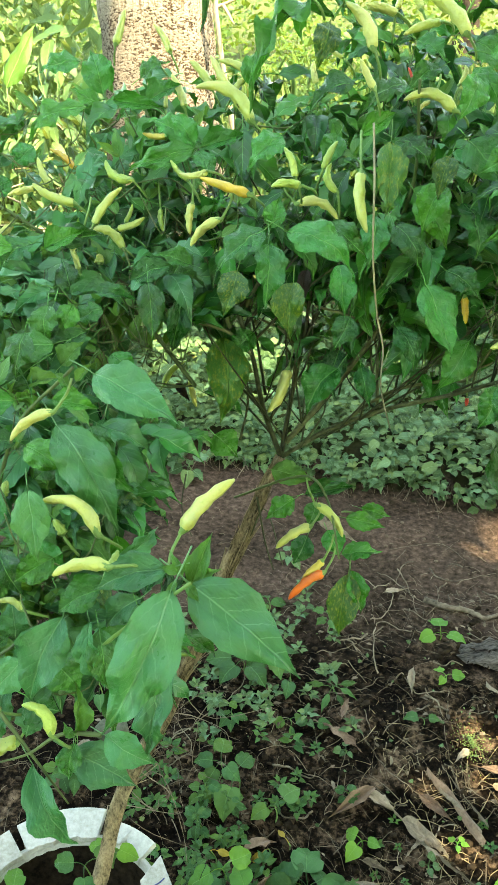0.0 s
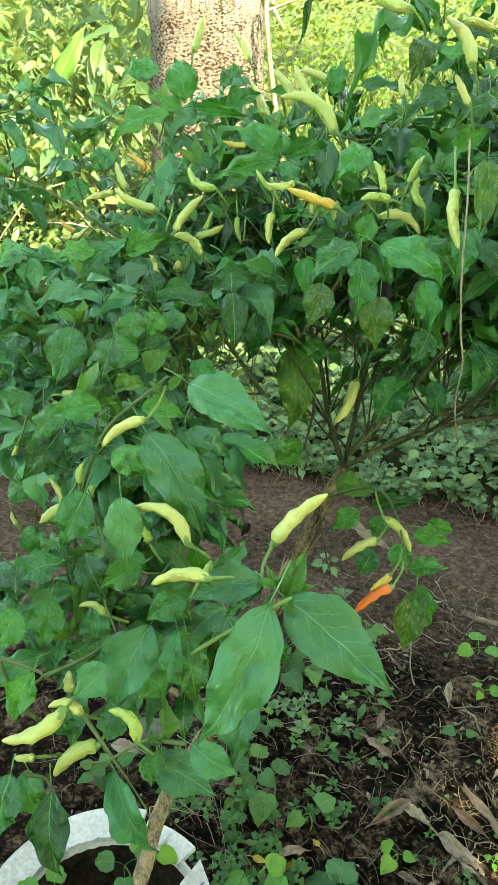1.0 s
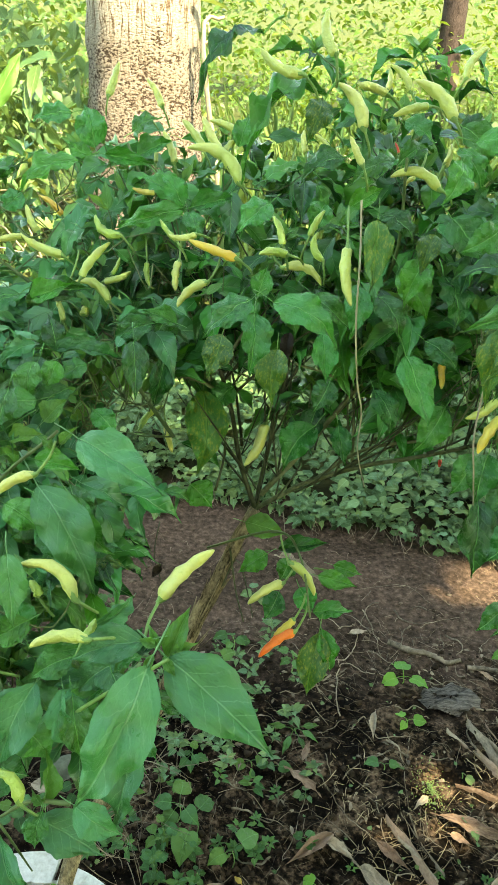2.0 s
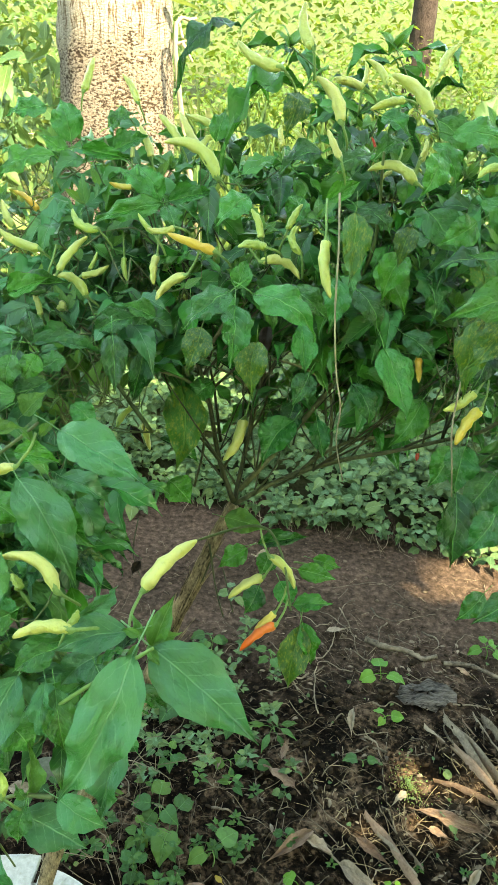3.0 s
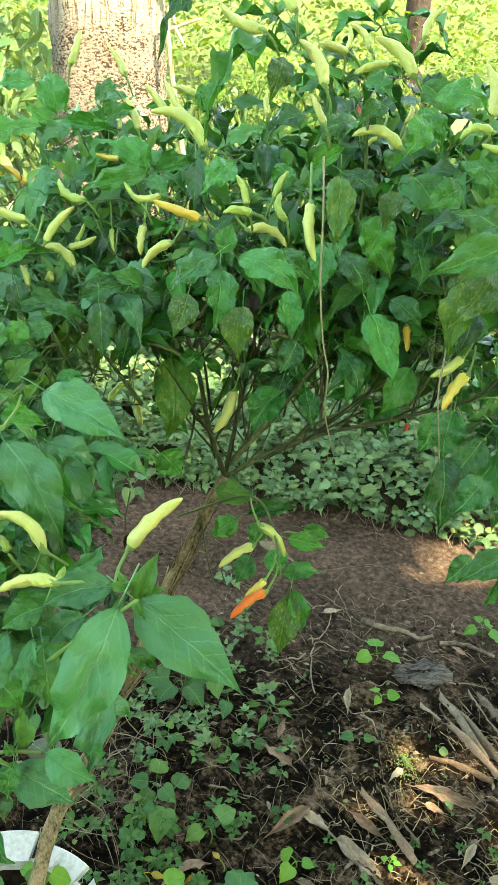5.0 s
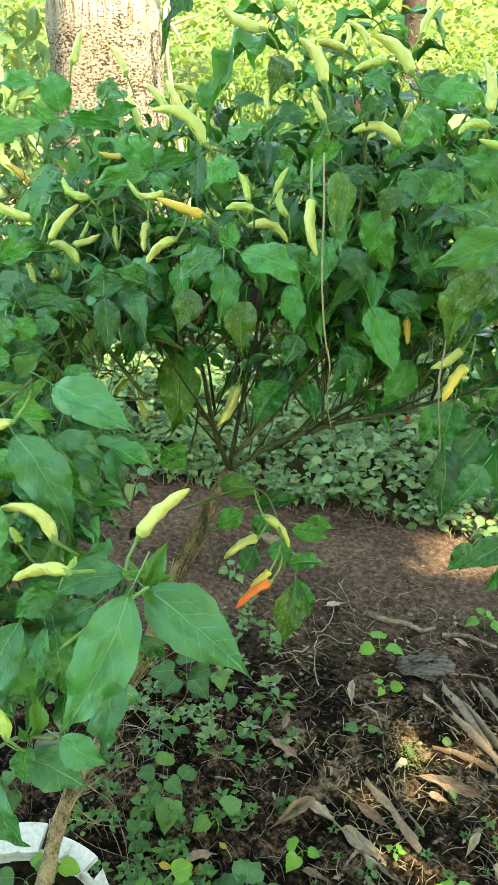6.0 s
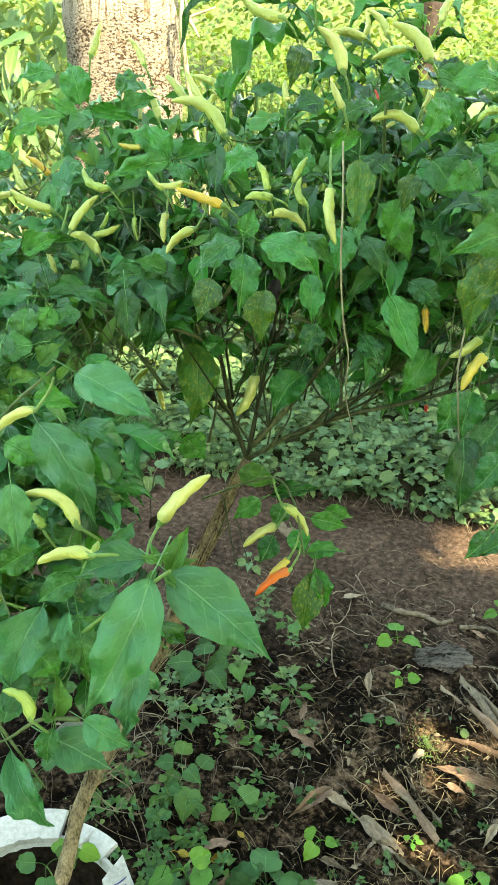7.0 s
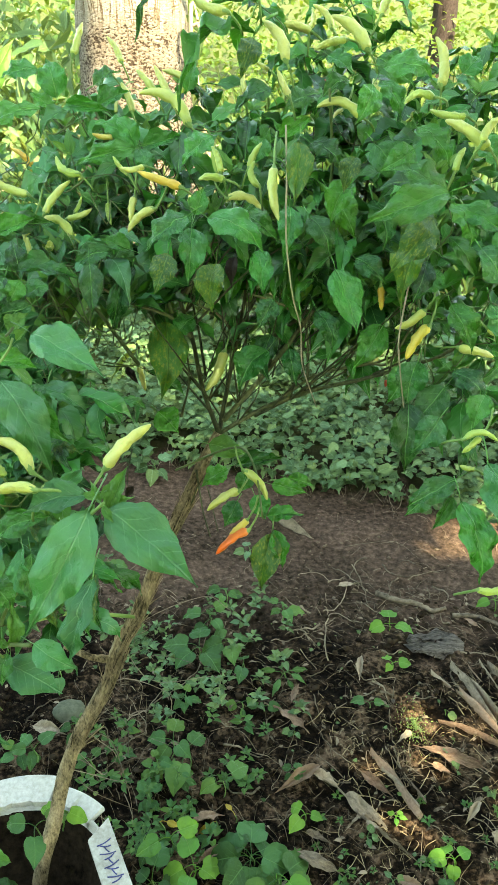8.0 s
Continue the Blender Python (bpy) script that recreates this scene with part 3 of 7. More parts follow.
# unseen bushes added to close the other sides and block low sky light
ang = rs.uniform(radians(-222), radians(42), 9000)
rad = rs.uniform(4.6, 7.0, 9000)
p = np.stack([rad * np.cos(ang), rad * np.sin(ang) + 0.5, np.zeros(9000)], 1)
p[:, 2] = 0.05 + rs.uniform(0, 1, 9000) ** 0.8 * (1.9 + 2.9 * np.clip((ang + radians(165)) / 0.5, 0, 1)) * (0.85 + 0.3 * np.sin(ang * 7) * np.cos(ang * 3 + 1))
foliage("bushes", p, 0.30, 0.4, WOODS, "unseen green bushes added round the clearing to block low skylight", "bushes", FAR_LEAF)
# low weeds added out of view, so less red light bounces off bare soil
p = field(7000, (-5.0, 5.0), (-5.0, 2.6), lambda x, y: abs(x) > 1.25 or y < -1.0)
p[:, 2] += rs.uniform(0.0, 0.18, len(p))
foliage("low_weeds", p, 0.10, 0.4, WOODS, "unseen low green weeds added to cut red bounce from the ground", "weeds", FAR_LEAF)


# ---- trees ----
def tree_trunk(base, r0, r1, height, sides=26, rings=60, seed=1, depth=0.06):
    v, f = [], []
    for i in range(rings):
        t = i / (rings - 1)
        z = t * height
        r = r0 + (r1 - r0) * t + 0.18 * r0 * math.exp(-z / 0.35)
        for j in range(sides):
            a = 2 * math.pi * j / sides
            q = Vector((math.cos(a) * 3, math.sin(a) * 3, z * 5 + seed))
            rr = r * (1 + depth * noise.noise(q) + depth * noise.noise(q * 2.7))
            v.append((base[0] + rr * math.cos(a) + 0.03 * math.sin(z), base[1] + rr * math.sin(a), base[2] - 0.05 + z))
    for i in range(rings - 1):
        for j in range(sides):
            f.append((i * sides + j, i * sides + (j + 1) % sides, (i + 1) * sides + (j + 1) % sides, (i + 1) * sides + j))
    return mesh("trunk", v, f)


def crown(parent, centre, radii, n, size, material, seed, name="crown", hollow=0.3, gap=None):
    r = np.random.RandomState(seed)
    hubs = r.normal(0, 1, (max(8, n // 60), 3))
    hubs /= np.linalg.norm(hubs, axis=1)[:, None]
    hubs *= r.uniform(hollow, 1, (len(hubs), 1)) ** 0.5
    p = hubs[r.randint(0, len(hubs), n)] + r.normal(0, 0.17, (n, 3))
    p = p * np.array(radii) + np.array(centre)
    if gap is not None:
        foot = p + np.array(parent.location) - np.outer(p[:, 2] / SUN_WAY.z, np.array(SUN_WAY))
        for gx, gy, rx, ry, share in gap:
            inside = ((foot[:, 0] - gx) / rx) ** 2 + ((foot[:, 1] - gy) / ry) ** 2 < 1
            stay = ~inside | (r.rand(len(p)) < share)
            p, foot = p[stay], foot[stay]
        n = len(p)
    way = r.normal(0, 1, (n, 3)) + np.array((0, 0, -0.6))
    face = r.normal(0, 0.5, (n, 3)) + np.array((0, 0, 1.0))
    ln = size * r.uniform(0.6, 1.3, n)
    v, f, uv = strewn(FAR_LEAF, strewn_mats(p, way, face, ln, ln * 0.5))
    return part(name, mesh(name, v, f, uv), material, parent), hubs * np.array(radii) + np.array(centre)


def limbs(parent, start, ends, r0, seed=0):
    for k, e in enumerate(ends):
        s, e = np.array(start, float), np.array(e, float)
        mid = s * 0.45 + e * 0.55 + np.array((0, 0, 0.25))
        part("limb", mesh("limb", *tube([s, mid, e], r0, r0 * 0.25, 7, 9, 0.04, seed + k)), TRUNK, parent)


def tree(base, r0, r1, height, centre, radii, n, size, material, label, seed, trunk_material=TRUNK, gap=None):
    t = empty("tree")
    t.location = base
    bpy.context.view_layer.update()
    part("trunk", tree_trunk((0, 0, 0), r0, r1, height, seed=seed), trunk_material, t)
    _, hubs = crown(t, tuple(Vector(centre) - Vector(base)), radii, n, size, material, seed, gap=gap)
    limbs(t, (0, 0, height - 0.15), hubs[:: max(1, len(hubs) // 9)][:9], r1 * 0.55, seed)
    return tagged(t, label, "tree")


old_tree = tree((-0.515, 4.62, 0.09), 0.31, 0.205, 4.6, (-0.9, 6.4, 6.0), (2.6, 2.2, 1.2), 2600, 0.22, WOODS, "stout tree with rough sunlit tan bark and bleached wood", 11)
far_tree = tree((2.21, 10.0, 0.05), 0.14, 0.11, 4.5, (2.4, 10.6, 5.4), (2.0, 1.6, 1.2), 1400, 0.25, WOODS, "slim dark-barked tree standing in the thicket", 12, DARK_BARK)
shade_tree = tree((3.7, -4.2, 0.05), 0.22, 0.16, 3.9, (2.8, -2.55, 4.9), (3.3, 2.95, 0.9), 16500, 0.26, WOODS, "leafy shade tree with a wide spreading crown", 13, gap=((0.95, 2.00, 0.44, 0.30, 0.0), (0.84, 1.00, 0.60, 0.42, 0.14), (-0.55, 2.90, 0.60, 0.45, 0.30), (0.45, 3.10, 0.90, 0.40, 0.35)))


# a big-leaved plant in the sun
def heart_leaves(base, leaves, material, label, stalk_r=0.006):
    t = empty("taro_plant")
    t.location = base
    bpy.context.view_layer.update()
    for k, (tip, length, width, lean) in enumerate(leaves):
        foot = Vector((0, 0, 0))
        top = Vector(tip)
        part("stalk", mesh("stalk", *tube([foot, (top * 0.55) + Vector((0, 0, 0.08)), top], stalk_r, stalk_r * 0.7, 6, 8)), TWIG, t)
        sh = leaf_shape(0.04, 0.18, 0.03, petiole=0, seed=k, crinkle=0.02)
        part("leaf", mesh("leaf", *sh), material, t).matrix_basis = placed(top, top + Vector(lean).normalized() * length, (0, -0.6, 0.7), 0, width)
    return tagged(t, label, "plant")


heart_leaves((-1.251, 4.329, 0.09), [((0.050, -0.050, 0.907), 0.337, 0.115, (0.166, 0.111, 0.271))], TARO_LEAF, "long bright green leaf of a taro in the sun")
heart_leaves((1.281, 3.872, 0.09), [((-0.100, -0.100, 0.895), 0.195, 0.150, (-0.175, 0.043, 0.076)), ((-0.075, -0.056, 0.970), 0.162, 0.130, (0.063, 0.075, 0.130))], BRUSH, "broad green leaves of a weed in the sun")


# ---- pepper plant ----
plant = tagged(empty("pepper_plant"), "bushy chilli pepper plant full of pale yellow-green fruit", "plant")
# stem and boughs
def bough(name, points, r0, r1, material, sides=8, rough=0.05, n=None, parent=plant, label=""):
    v, f = tube(points, r0, r1, sides, n or 6 * len(points), rough, len(plant.children))
    return part(name, mesh(name, v, f), material, parent, label)


BLADES = ((0.08, 0.28, 0.06, 0.03, 0.2), (0.16, 0.46, 0.08, -0.06, -0.45), (0.21, 0.26, 0.08, 0.07, 0.4), (0.07, 0.66, 0.06, 0.0, 0.0), (0.27, 0.58, 0.08, -0.09, -0.7), (0.31, 0.40, 0.08, 0.06, 0.6), (0.18, 0.42, 0.07, -0.08, 0.8), (0.27, 0.28, 0.07, 0.08, -0.7))
LEAVES = [leaf_shape(a, fo, w, s, 0.3, seed=k, twist=tw) for k, (a, fo, w, s, tw) in enumerate(BLADES)]
LEAVES_INNER = [leaf_shape(a, fo, w, s, 0.3, xs=COARSE, cross=5, seed=k, twist=tw) for k, (a, fo, w, s, tw) in enumerate(BLADES)]
LEAF_MESH = {}


def stem(points, r0, r1, sides=22, n=130):
    """The woody stem: fissured lengthwise, knotted, with uneven ridges."""
    v, f = tube(points, r0, r1, sides, n)
    p = spline(points, n)
    for i in range(n):
        for j in range(sides):
            a = 2 * math.pi * j / sides + 0.9 * i / n * 4
            q = v[i * sides + j] - p[i]
            ridge = 1 - 2.2 * abs(noise.noise(Vector((math.cos(a) * 2.6, math.sin(a) * 2.6, i * 0.05))))
            k = 1 + 0.20 * ridge + 0.14 * noise.noise(Vector((math.cos(a), math.sin(a), i * 0.12 + 5))) + 0.10 * noise.noise(Vector((0, 3, i * 0.08)))
            v[i * sides + j] = p[i] + q * k
    return part("stem", mesh("stem", v, f), BARK, plant, "woody tan stem with fissured flaking bark")


def leaf(base, tip, width, roll=0.0, kind=LEAF, shape=0, facing=(0.05, -0.72, 0.70)):
    """One leaf of the plant."""
    key = (kind.name, shape)
    if key not in LEAF_MESH:
        LEAF_MESH[key] = mesh("leaf", *LEAVES[shape])
    tilt = (len(plant.children) * 37) % 17 - 8
    base, tip = Vector(base), Vector(tip)
    return part("leaf", LEAF_MESH[key], kind, plant, at=placed(base, base + (tip - base) * 1.04, facing, roll + tilt, width * 0.97))


def fruit_shape(bend, fat, seed, s_curve=0.0):
    """A unit fruit from (0,0,0) to (1,0,0), bent towards z: a lumpy tapered body."""
    r = np.random.RandomState(seed)
    ts = np.array((0, 0.03, 0.09, 0.18, 0.3, 0.44, 0.58, 0.72, 0.84, 0.93, 0.985, 1))
    prof = np.array((0.5, 0.78, 0.92, 1.0, 0.98, 0.93, 0.90, 0.78, 0.62, 0.42, 0.2, 0.03)) * fat
    sides = 10
    v, uv = [], []
    for i, (t, w) in enumerate(zip(ts, prof)):
        zc = bend * 4 * t * (1 - t) + s_curve * math.sin(2 * math.pi * t)
        slope = bend * 4 * (1 - 2 * t) + s_curve * 2 * math.pi * math.cos(2 * math.pi * t)
        ux, uz = -slope / math.hypot(1, slope), 1 / math.hypot(1, slope)
        for j in range(sides):
            a = 2 * math.pi * j / sides
            ww = w * (1 + 0.11 * math.sin(3 * a + seed + 5 * t) + 0.06 * r.randn() * (0.1 < t < 0.9) + 0.15 * math.sin(19 * t + seed * 1.7) * (t < 0.85))
            v.append((t + ux * ww * math.cos(a), ww * math.sin(a), zc + uz * ww * math.cos(a)))
            uv.append((t, j / sides))
    f = [(i * sides + j, i * sides + (j + 1) % sides, (i + 1) * sides + (j + 1) % sides, (i + 1) * sides + j) for i in range(len(ts) - 1) for j in range(sides)]
    return v, f, uv


def calyx_shape(fat, bend):
    """The green cap and its stalk, which runs back from (0,0,0)."""
    ang = np.linspace(0, 2 * np.pi, 8, endpoint=False)
    v, f = [], []
    for x, r in ((0.10, fat * 0.97), (0.035, fat * 0.97), (-0.03, fat * 0.62), (-0.09, fat * 0.34)):
        for k, a in enumerate(ang):
            xx = x + (0.035 * (k % 2) if x > 0.05 else 0)
            z0 = 4 * bend * max(xx, 0)
            v.append((xx, r * math.sin(a), z0 + r * math.cos(a)))
    for i in range(3):
        for j in range(8):
            f.append((i * 8 + j, i * 8 + (j + 1) % 8, (i + 1) * 8 + (j + 1) % 8, (i + 1) * 8 + j))
    return np.array(v), np.array(f)


BENDS = (0.0, 0.07, 0.14, 0.24)
FRUIT_MESH, CALYX_MESH = {}, {}


def pepper(kind, base, mid, tip, fat=0.115, node=None):
    """One fruit hanging or standing on the plant, with its cap and its stalk to the node."""
    base, mid, tip = Vector(base), Vector(mid), Vector(tip)
    sag = mid - (base + tip) / 2
    length = (tip - base).length
    amount = sag.length / length
    b = min(range(4), key=lambda i: abs(BENDS[i] - amount))
    facing = sag if amount > 0.035 else Vector((0, -0.5, 0.8))
    v = len(plant.children) % 3
    fkey = (kind, b, v, round(fat, 2))
    if fkey not in FRUIT_MESH:
        FRUIT_MESH[fkey] = mesh("pepper", *fruit_shape(BENDS[b], fat, v * 3 + b))
    ckey = (b, round(fat, 2))
    if ckey not in CALYX_MESH:
        CALYX_MESH[ckey] = mesh("calyx", *calyx_shape(fat * 0.8, BENDS[b]))
    at = placed(base, tip, facing, 0, length)
    ob = part("pepper", FRUIT_MESH[fkey], FRUIT[kind], plant, at=at)
    part("calyx", CALYX_MESH[ckey], STALK, ob)
    d = (tip - base).normalized()
    if node is None:
        end = base - d * 0.016 + Vector((0, 0.012, -0.012 if d.z > -0.3 else 0.012))
    else:
        end = Vector(node)
    inv = at.inverted()
    pts = [inv @ (base - d * 0.002), inv @ (base * 0.55 + end * 0.45 - d * 0.005), inv @ end]
    part("stalk", mesh("stalk", *tube(pts, 0.0013 / length, 0.0011 / length, 5, 6)), STALK, ob)
    return ob

# the stem bends at its knots
STEM_WAY = [(-0.260, 0.688, 0.044), (-0.243, 0.716, 0.150), (-0.220, 0.744, 0.268), (-0.196, 0.768, 0.345), (-0.178, 0.786, 0.418), (-0.142, 0.788, 0.520), (-0.092, 0.790, 0.620), (-0.070, 0.792, 0.690), (-0.036, 0.794, 0.758), (-0.008, 0.812, 0.832), (0.032, 0.850, 0.905), (0.052, 0.868, 0.945), (0.078, 0.888, 0.991)]
stem(STEM_WAY, 0.0118, 0.0068)
# shreds of bark and dry vine round the stem
rk = np.random.RandomState(4)
RUN = spline(STEM_WAY, 60)
for k in range(110):
    i = rk.randint(20, 52) if k % 3 else rk.randint(27, 40)
    j = min(59, i + rk.randint(3, 9))
    a = rk.uniform(2.9, 6.5)
    off = np.array((math.cos(a), math.sin(a), 0)) * (0.0128 - 0.00008 * i)
    wind = np.array((math.cos(a + 0.7), math.sin(a + 0.7), 0)) * (0.0128 - 0.00008 * i)
    lift = np.array((math.cos(a), math.sin(a), -0.2)) * (rk.uniform(0.001, 0.008) if k % 4 else rk.uniform(0.008, 0.022))
    part("bark_shred", mesh("bark_shred", *tube([RUN[i] + off, RUN[(i + j) // 2] + wind * 1.04, RUN[j] + wind + lift], rk.uniform(0.0013, 0.0034), 0.0006, 5, 7, 0.2, k, 0.5)), BARK, plant)

bough("bough", [(0.078, 0.888, 0.991), (0.058, 0.899, 1.051), (0.045, 0.914, 1.118), (0.029, 0.924, 1.175), (0.020, 0.940, 1.243), (0.009, 0.983, 1.317)], 0.0034, 0.0019, DARK_TWIG)
bough("bough", [(0.078, 0.888, 0.991), (0.089, 0.917, 1.042), (0.103, 0.942, 1.106), (0.112, 0.955, 1.149), (0.126, 0.988, 1.245)], 0.0034, 0.0019, DARK_TWIG)
bough("bough", [(0.084, 0.897, 1.006), (0.141, 0.920, 1.066), (0.192, 0.935, 1.132), (0.235, 0.949, 1.197), (0.263, 0.975, 1.262), (0.274, 1.001, 1.347)], 0.0037, 0.0021, OLD_WOOD)
bough("bough", [(0.078, 0.888, 0.991), (0.141, 0.897, 1.026), (0.207, 0.891, 1.055), (0.264, 0.880, 1.075), (0.316, 0.860, 1.102), (0.363, 0.834, 1.136), (0.409, 0.833, 1.193)], 0.0033, 0.0018, OLD_WOOD)
bough("bough", [(0.148, 0.898, 1.028), (0.208, 0.909, 1.067), (0.272, 0.898, 1.088), (0.300, 0.891, 1.095), (0.326, 0.873, 1.164)], 0.0024, 0.0013, OLD_WOOD)
bough("bough", [(0.045, 0.914, 1.118), (0.017, 0.910, 1.150), (-0.037, 0.882, 1.183), (-0.094, 0.864, 1.232)], 0.0024, 0.0013, OLD_WOOD)
bough("bough", [(0.039, 0.924, 1.175), (0.051, 0.926, 1.197), (0.077, 0.921, 1.249)], 0.003, 0.0018, OLD_WOOD)
bough("bough", [(0.103, 0.942, 1.106), (0.081, 0.938, 1.139), (0.053, 0.927, 1.159)], 0.0024, 0.0013, OLD_WOOD)
bough("bough", [(0.192, 0.935, 1.132), (0.162, 0.918, 1.162), (0.118, 0.905, 1.182)], 0.0024, 0.0013, OLD_WOOD)
bough("bough", [(0.198, 0.918, 1.042), (0.198, 0.952, 1.102), (0.189, 0.948, 1.135), (0.177, 0.959, 1.194)], 0.0024, 0.0013, OLD_WOOD)
bough("bough", [(-0.04, 0.788, 0.755), (-0.10, 0.70, 0.84), (-0.13, 0.58, 0.93), (-0.10, 0.48, 1.03), (-0.05, 0.44, 1.12), (0.018, 0.405, 1.205)], 0.0028, 0.0012, STALK)
bough("bough", [(-0.13, 0.58, 0.93), (-0.17, 0.47, 1.0), (-0.20, 0.46, 1.1), (-0.20, 0.52, 1.2)], 0.0023, 0.0013, TWIG)
bough("bough", [(-0.13, 0.58, 0.93), (-0.17, 0.58, 1.08), (-0.14, 0.585, 1.2), (-0.075, 0.56, 1.275)], 0.0023, 0.0012, TWIG)
bough("bough", [(0.02, 0.86, 0.95), (0.10, 0.80, 1.02), (0.125, 0.74, 1.03), (0.135, 0.69, 0.99)], 0.0017, 0.0011, TWIG)
bough("bough", [(-0.02, 0.87, 1.1), (-0.1, 0.9, 1.2), (-0.2, 0.92, 1.28), (-0.3, 0.95, 1.33)], 0.0027, 0.0014, TWIG)
bough("bough", [(0.02, 0.92, 1.15), (-0.03, 0.98, 1.28), (-0.08, 1.02, 1.40)], 0.0027, 0.0014, TWIG)
bough("bough", [(0.18, 0.93, 1.2), (0.21, 0.86, 1.32), (0.20, 0.80, 1.43)], 0.0027, 0.0014, TWIG)
bough("bough", [(-0.052, 0.405, 1.070), (-0.082, 0.411, 1.063), (-0.108, 0.410, 1.044), (-0.135, 0.420, 1.022)], 0.0019, 0.0006, TWIG, 6, 0.03)
bough("bough", [(-0.128, 0.425, 1.069), (-0.106, 0.410, 1.043), (-0.083, 0.399, 1.003)], 0.0019, 0.0006, TWIG, 6, 0.03)
bough("bough", [(-0.195, 0.454, 1.094), (-0.178, 0.452, 1.089), (-0.164, 0.449, 1.081), (-0.194, 0.438, 1.067)], 0.0019, 0.0006, TWIG, 6, 0.03)
bough("bough", [(-0.176, 0.411, 1.021), (-0.159, 0.410, 1.017), (-0.150, 0.396, 1.012)], 0.0019, 0.0006, TWIG, 6, 0.03)
bough("bough", [(-0.164, 0.449, 1.081), (-0.129, 0.459, 1.095), (-0.110, 0.469, 1.109)], 0.0019, 0.0006, TWIG, 6, 0.03)
dry_vine = tagged(part("dry_vine", mesh("dry_vine", *tube([(0.155, 0.743, 1.405), (0.156, 0.726, 1.361), (0.156, 0.713, 1.307), (0.164, 0.724, 1.245), (0.175, 0.748, 1.199), (0.181, 0.786, 1.137), (0.205, 0.856, 1.048)], 0.0010, 0.0008, 5, 30)), STRING), "thin dry tan vine hanging through the plant", "vine")
dry_vine = tagged(part("dry_vine", mesh("dry_vine", *tube([(0.285, 0.728, 1.271), (0.276, 0.708, 1.236), (0.271, 0.693, 1.206), (0.275, 0.688, 1.172), (0.284, 0.697, 1.128)], 0.0010, 0.0008, 5, 30)), STRING), "thin dry tan vine hanging through the plant", "vine")
bough("bough", [(0.040, 0.953, 1.122), (0.061, 0.949, 1.153)], 0.0014, 0.00084, DARK_TWIG, 5, 0.05, 8)
bough("bough", [(0.095, 0.940, 1.097), (0.122, 0.950, 1.151), (0.131, 0.943, 1.196)], 0.0016, 0.00096, DARK_TWIG, 5, 0.05, 8)
bough("bough", [(0.123, 0.940, 1.057), (0.178, 0.949, 1.106), (0.211, 0.952, 1.149)], 0.0018, 0.00108, DARK_TWIG, 5, 0.05, 8)
bough("bough", [(0.150, 0.920, 1.059), (0.159, 0.941, 1.095), (0.160, 0.941, 1.133)], 0.0014, 0.00084, DARK_TWIG, 5, 0.05, 8)
bough("bough", [(0.192, 0.924, 1.064), (0.185, 0.951, 1.149), (0.175, 0.960, 1.203)], 0.0016, 0.00096, DARK_TWIG, 5, 0.05, 8)
bough("bough", [(0.219, 0.924, 1.064), (0.231, 0.938, 1.125), (0.236, 0.938, 1.182)], 0.0014, 0.00084, DARK_TWIG, 5, 0.05, 8)
bough("bough", [(0.247, 0.925, 1.063), (0.285, 0.953, 1.147), (0.319, 0.956, 1.208)], 0.0018, 0.00108, DARK_TWIG, 5, 0.05, 8)
bough("bough", [(0.185, 0.942, 1.094), (0.217, 0.938, 1.125)], 0.0013, 0.00078, DARK_TWIG, 5, 0.05, 8)
bough("bough", [(0.066, 0.930, 1.023), (0.112, 0.940, 1.096), (0.119, 0.957, 1.163)], 0.0016, 0.00096, DARK_TWIG, 5, 0.05, 8)
bough("bough", [(0.033, 0.967, 1.146), (0.014, 0.969, 1.189)], 0.0014, 0.00084, DARK_TWIG, 5, 0.05, 8)
bough("bough", [(0.060, 0.936, 1.053), (0.050, 0.953, 1.122), (0.041, 0.956, 1.165)], 0.0022, 0.00132, DARK_TWIG, 5, 0.05, 8)
bough("bough", [(0.143, 0.919, 1.060), (0.123, 0.940, 1.096)], 0.0012, 0.00072, DARK_TWIG, 5, 0.05, 8)
bough("bough", [(0.303, 0.937, 1.079), (0.314, 0.928, 1.142)], 0.0015, 0.0009, DARK_TWIG, 5, 0.05, 8)
bough("bough", [(0.152, 0.966, 1.099), (0.207, 0.971, 1.141), (0.259, 0.981, 1.194), (0.300, 0.970, 1.231)], 0.0028, 0.0017, DARK_TWIG, 5, 0.05, 8)
bough("bough", [(0.119, 0.950, 1.151), (0.148, 0.946, 1.181)], 0.0012, 0.00072, DARK_TWIG, 5, 0.05, 8)
bough("bough", [(0.028, 0.889, 1.015), (0.039, 0.917, 1.062), (0.030, 0.935, 1.130)], 0.0018, 0.00108, DARK_TWIG, 5, 0.05, 8)
bough("bough", [(0.036, 0.840, 0.896), (0.058, 0.846, 0.943), (0.078, 0.795, 0.896)], 0.0012, 0.00072, DARK_TWIG, 5, 0.05, 8)
bough("bough", [(-0.043, 0.899, 0.960), (-0.047, 0.861, 0.934), (-0.033, 0.827, 0.916)], 0.001, 0.0006, DARK_TWIG, 5, 0.05, 8)
bough("bough", [(0.048, 0.853, 0.955), (0.057, 0.825, 0.908), (0.067, 0.807, 0.878)], 0.0014, 0.00084, DARK_TWIG, 5, 0.05, 8)
bough("bough", [(0.254, 0.925, 1.063), (0.339, 0.926, 1.099)], 0.0022, 0.0013, OLD_WOOD, 5, 0.05, 8)
rt = np.random.RandomState(31)
pieces = []
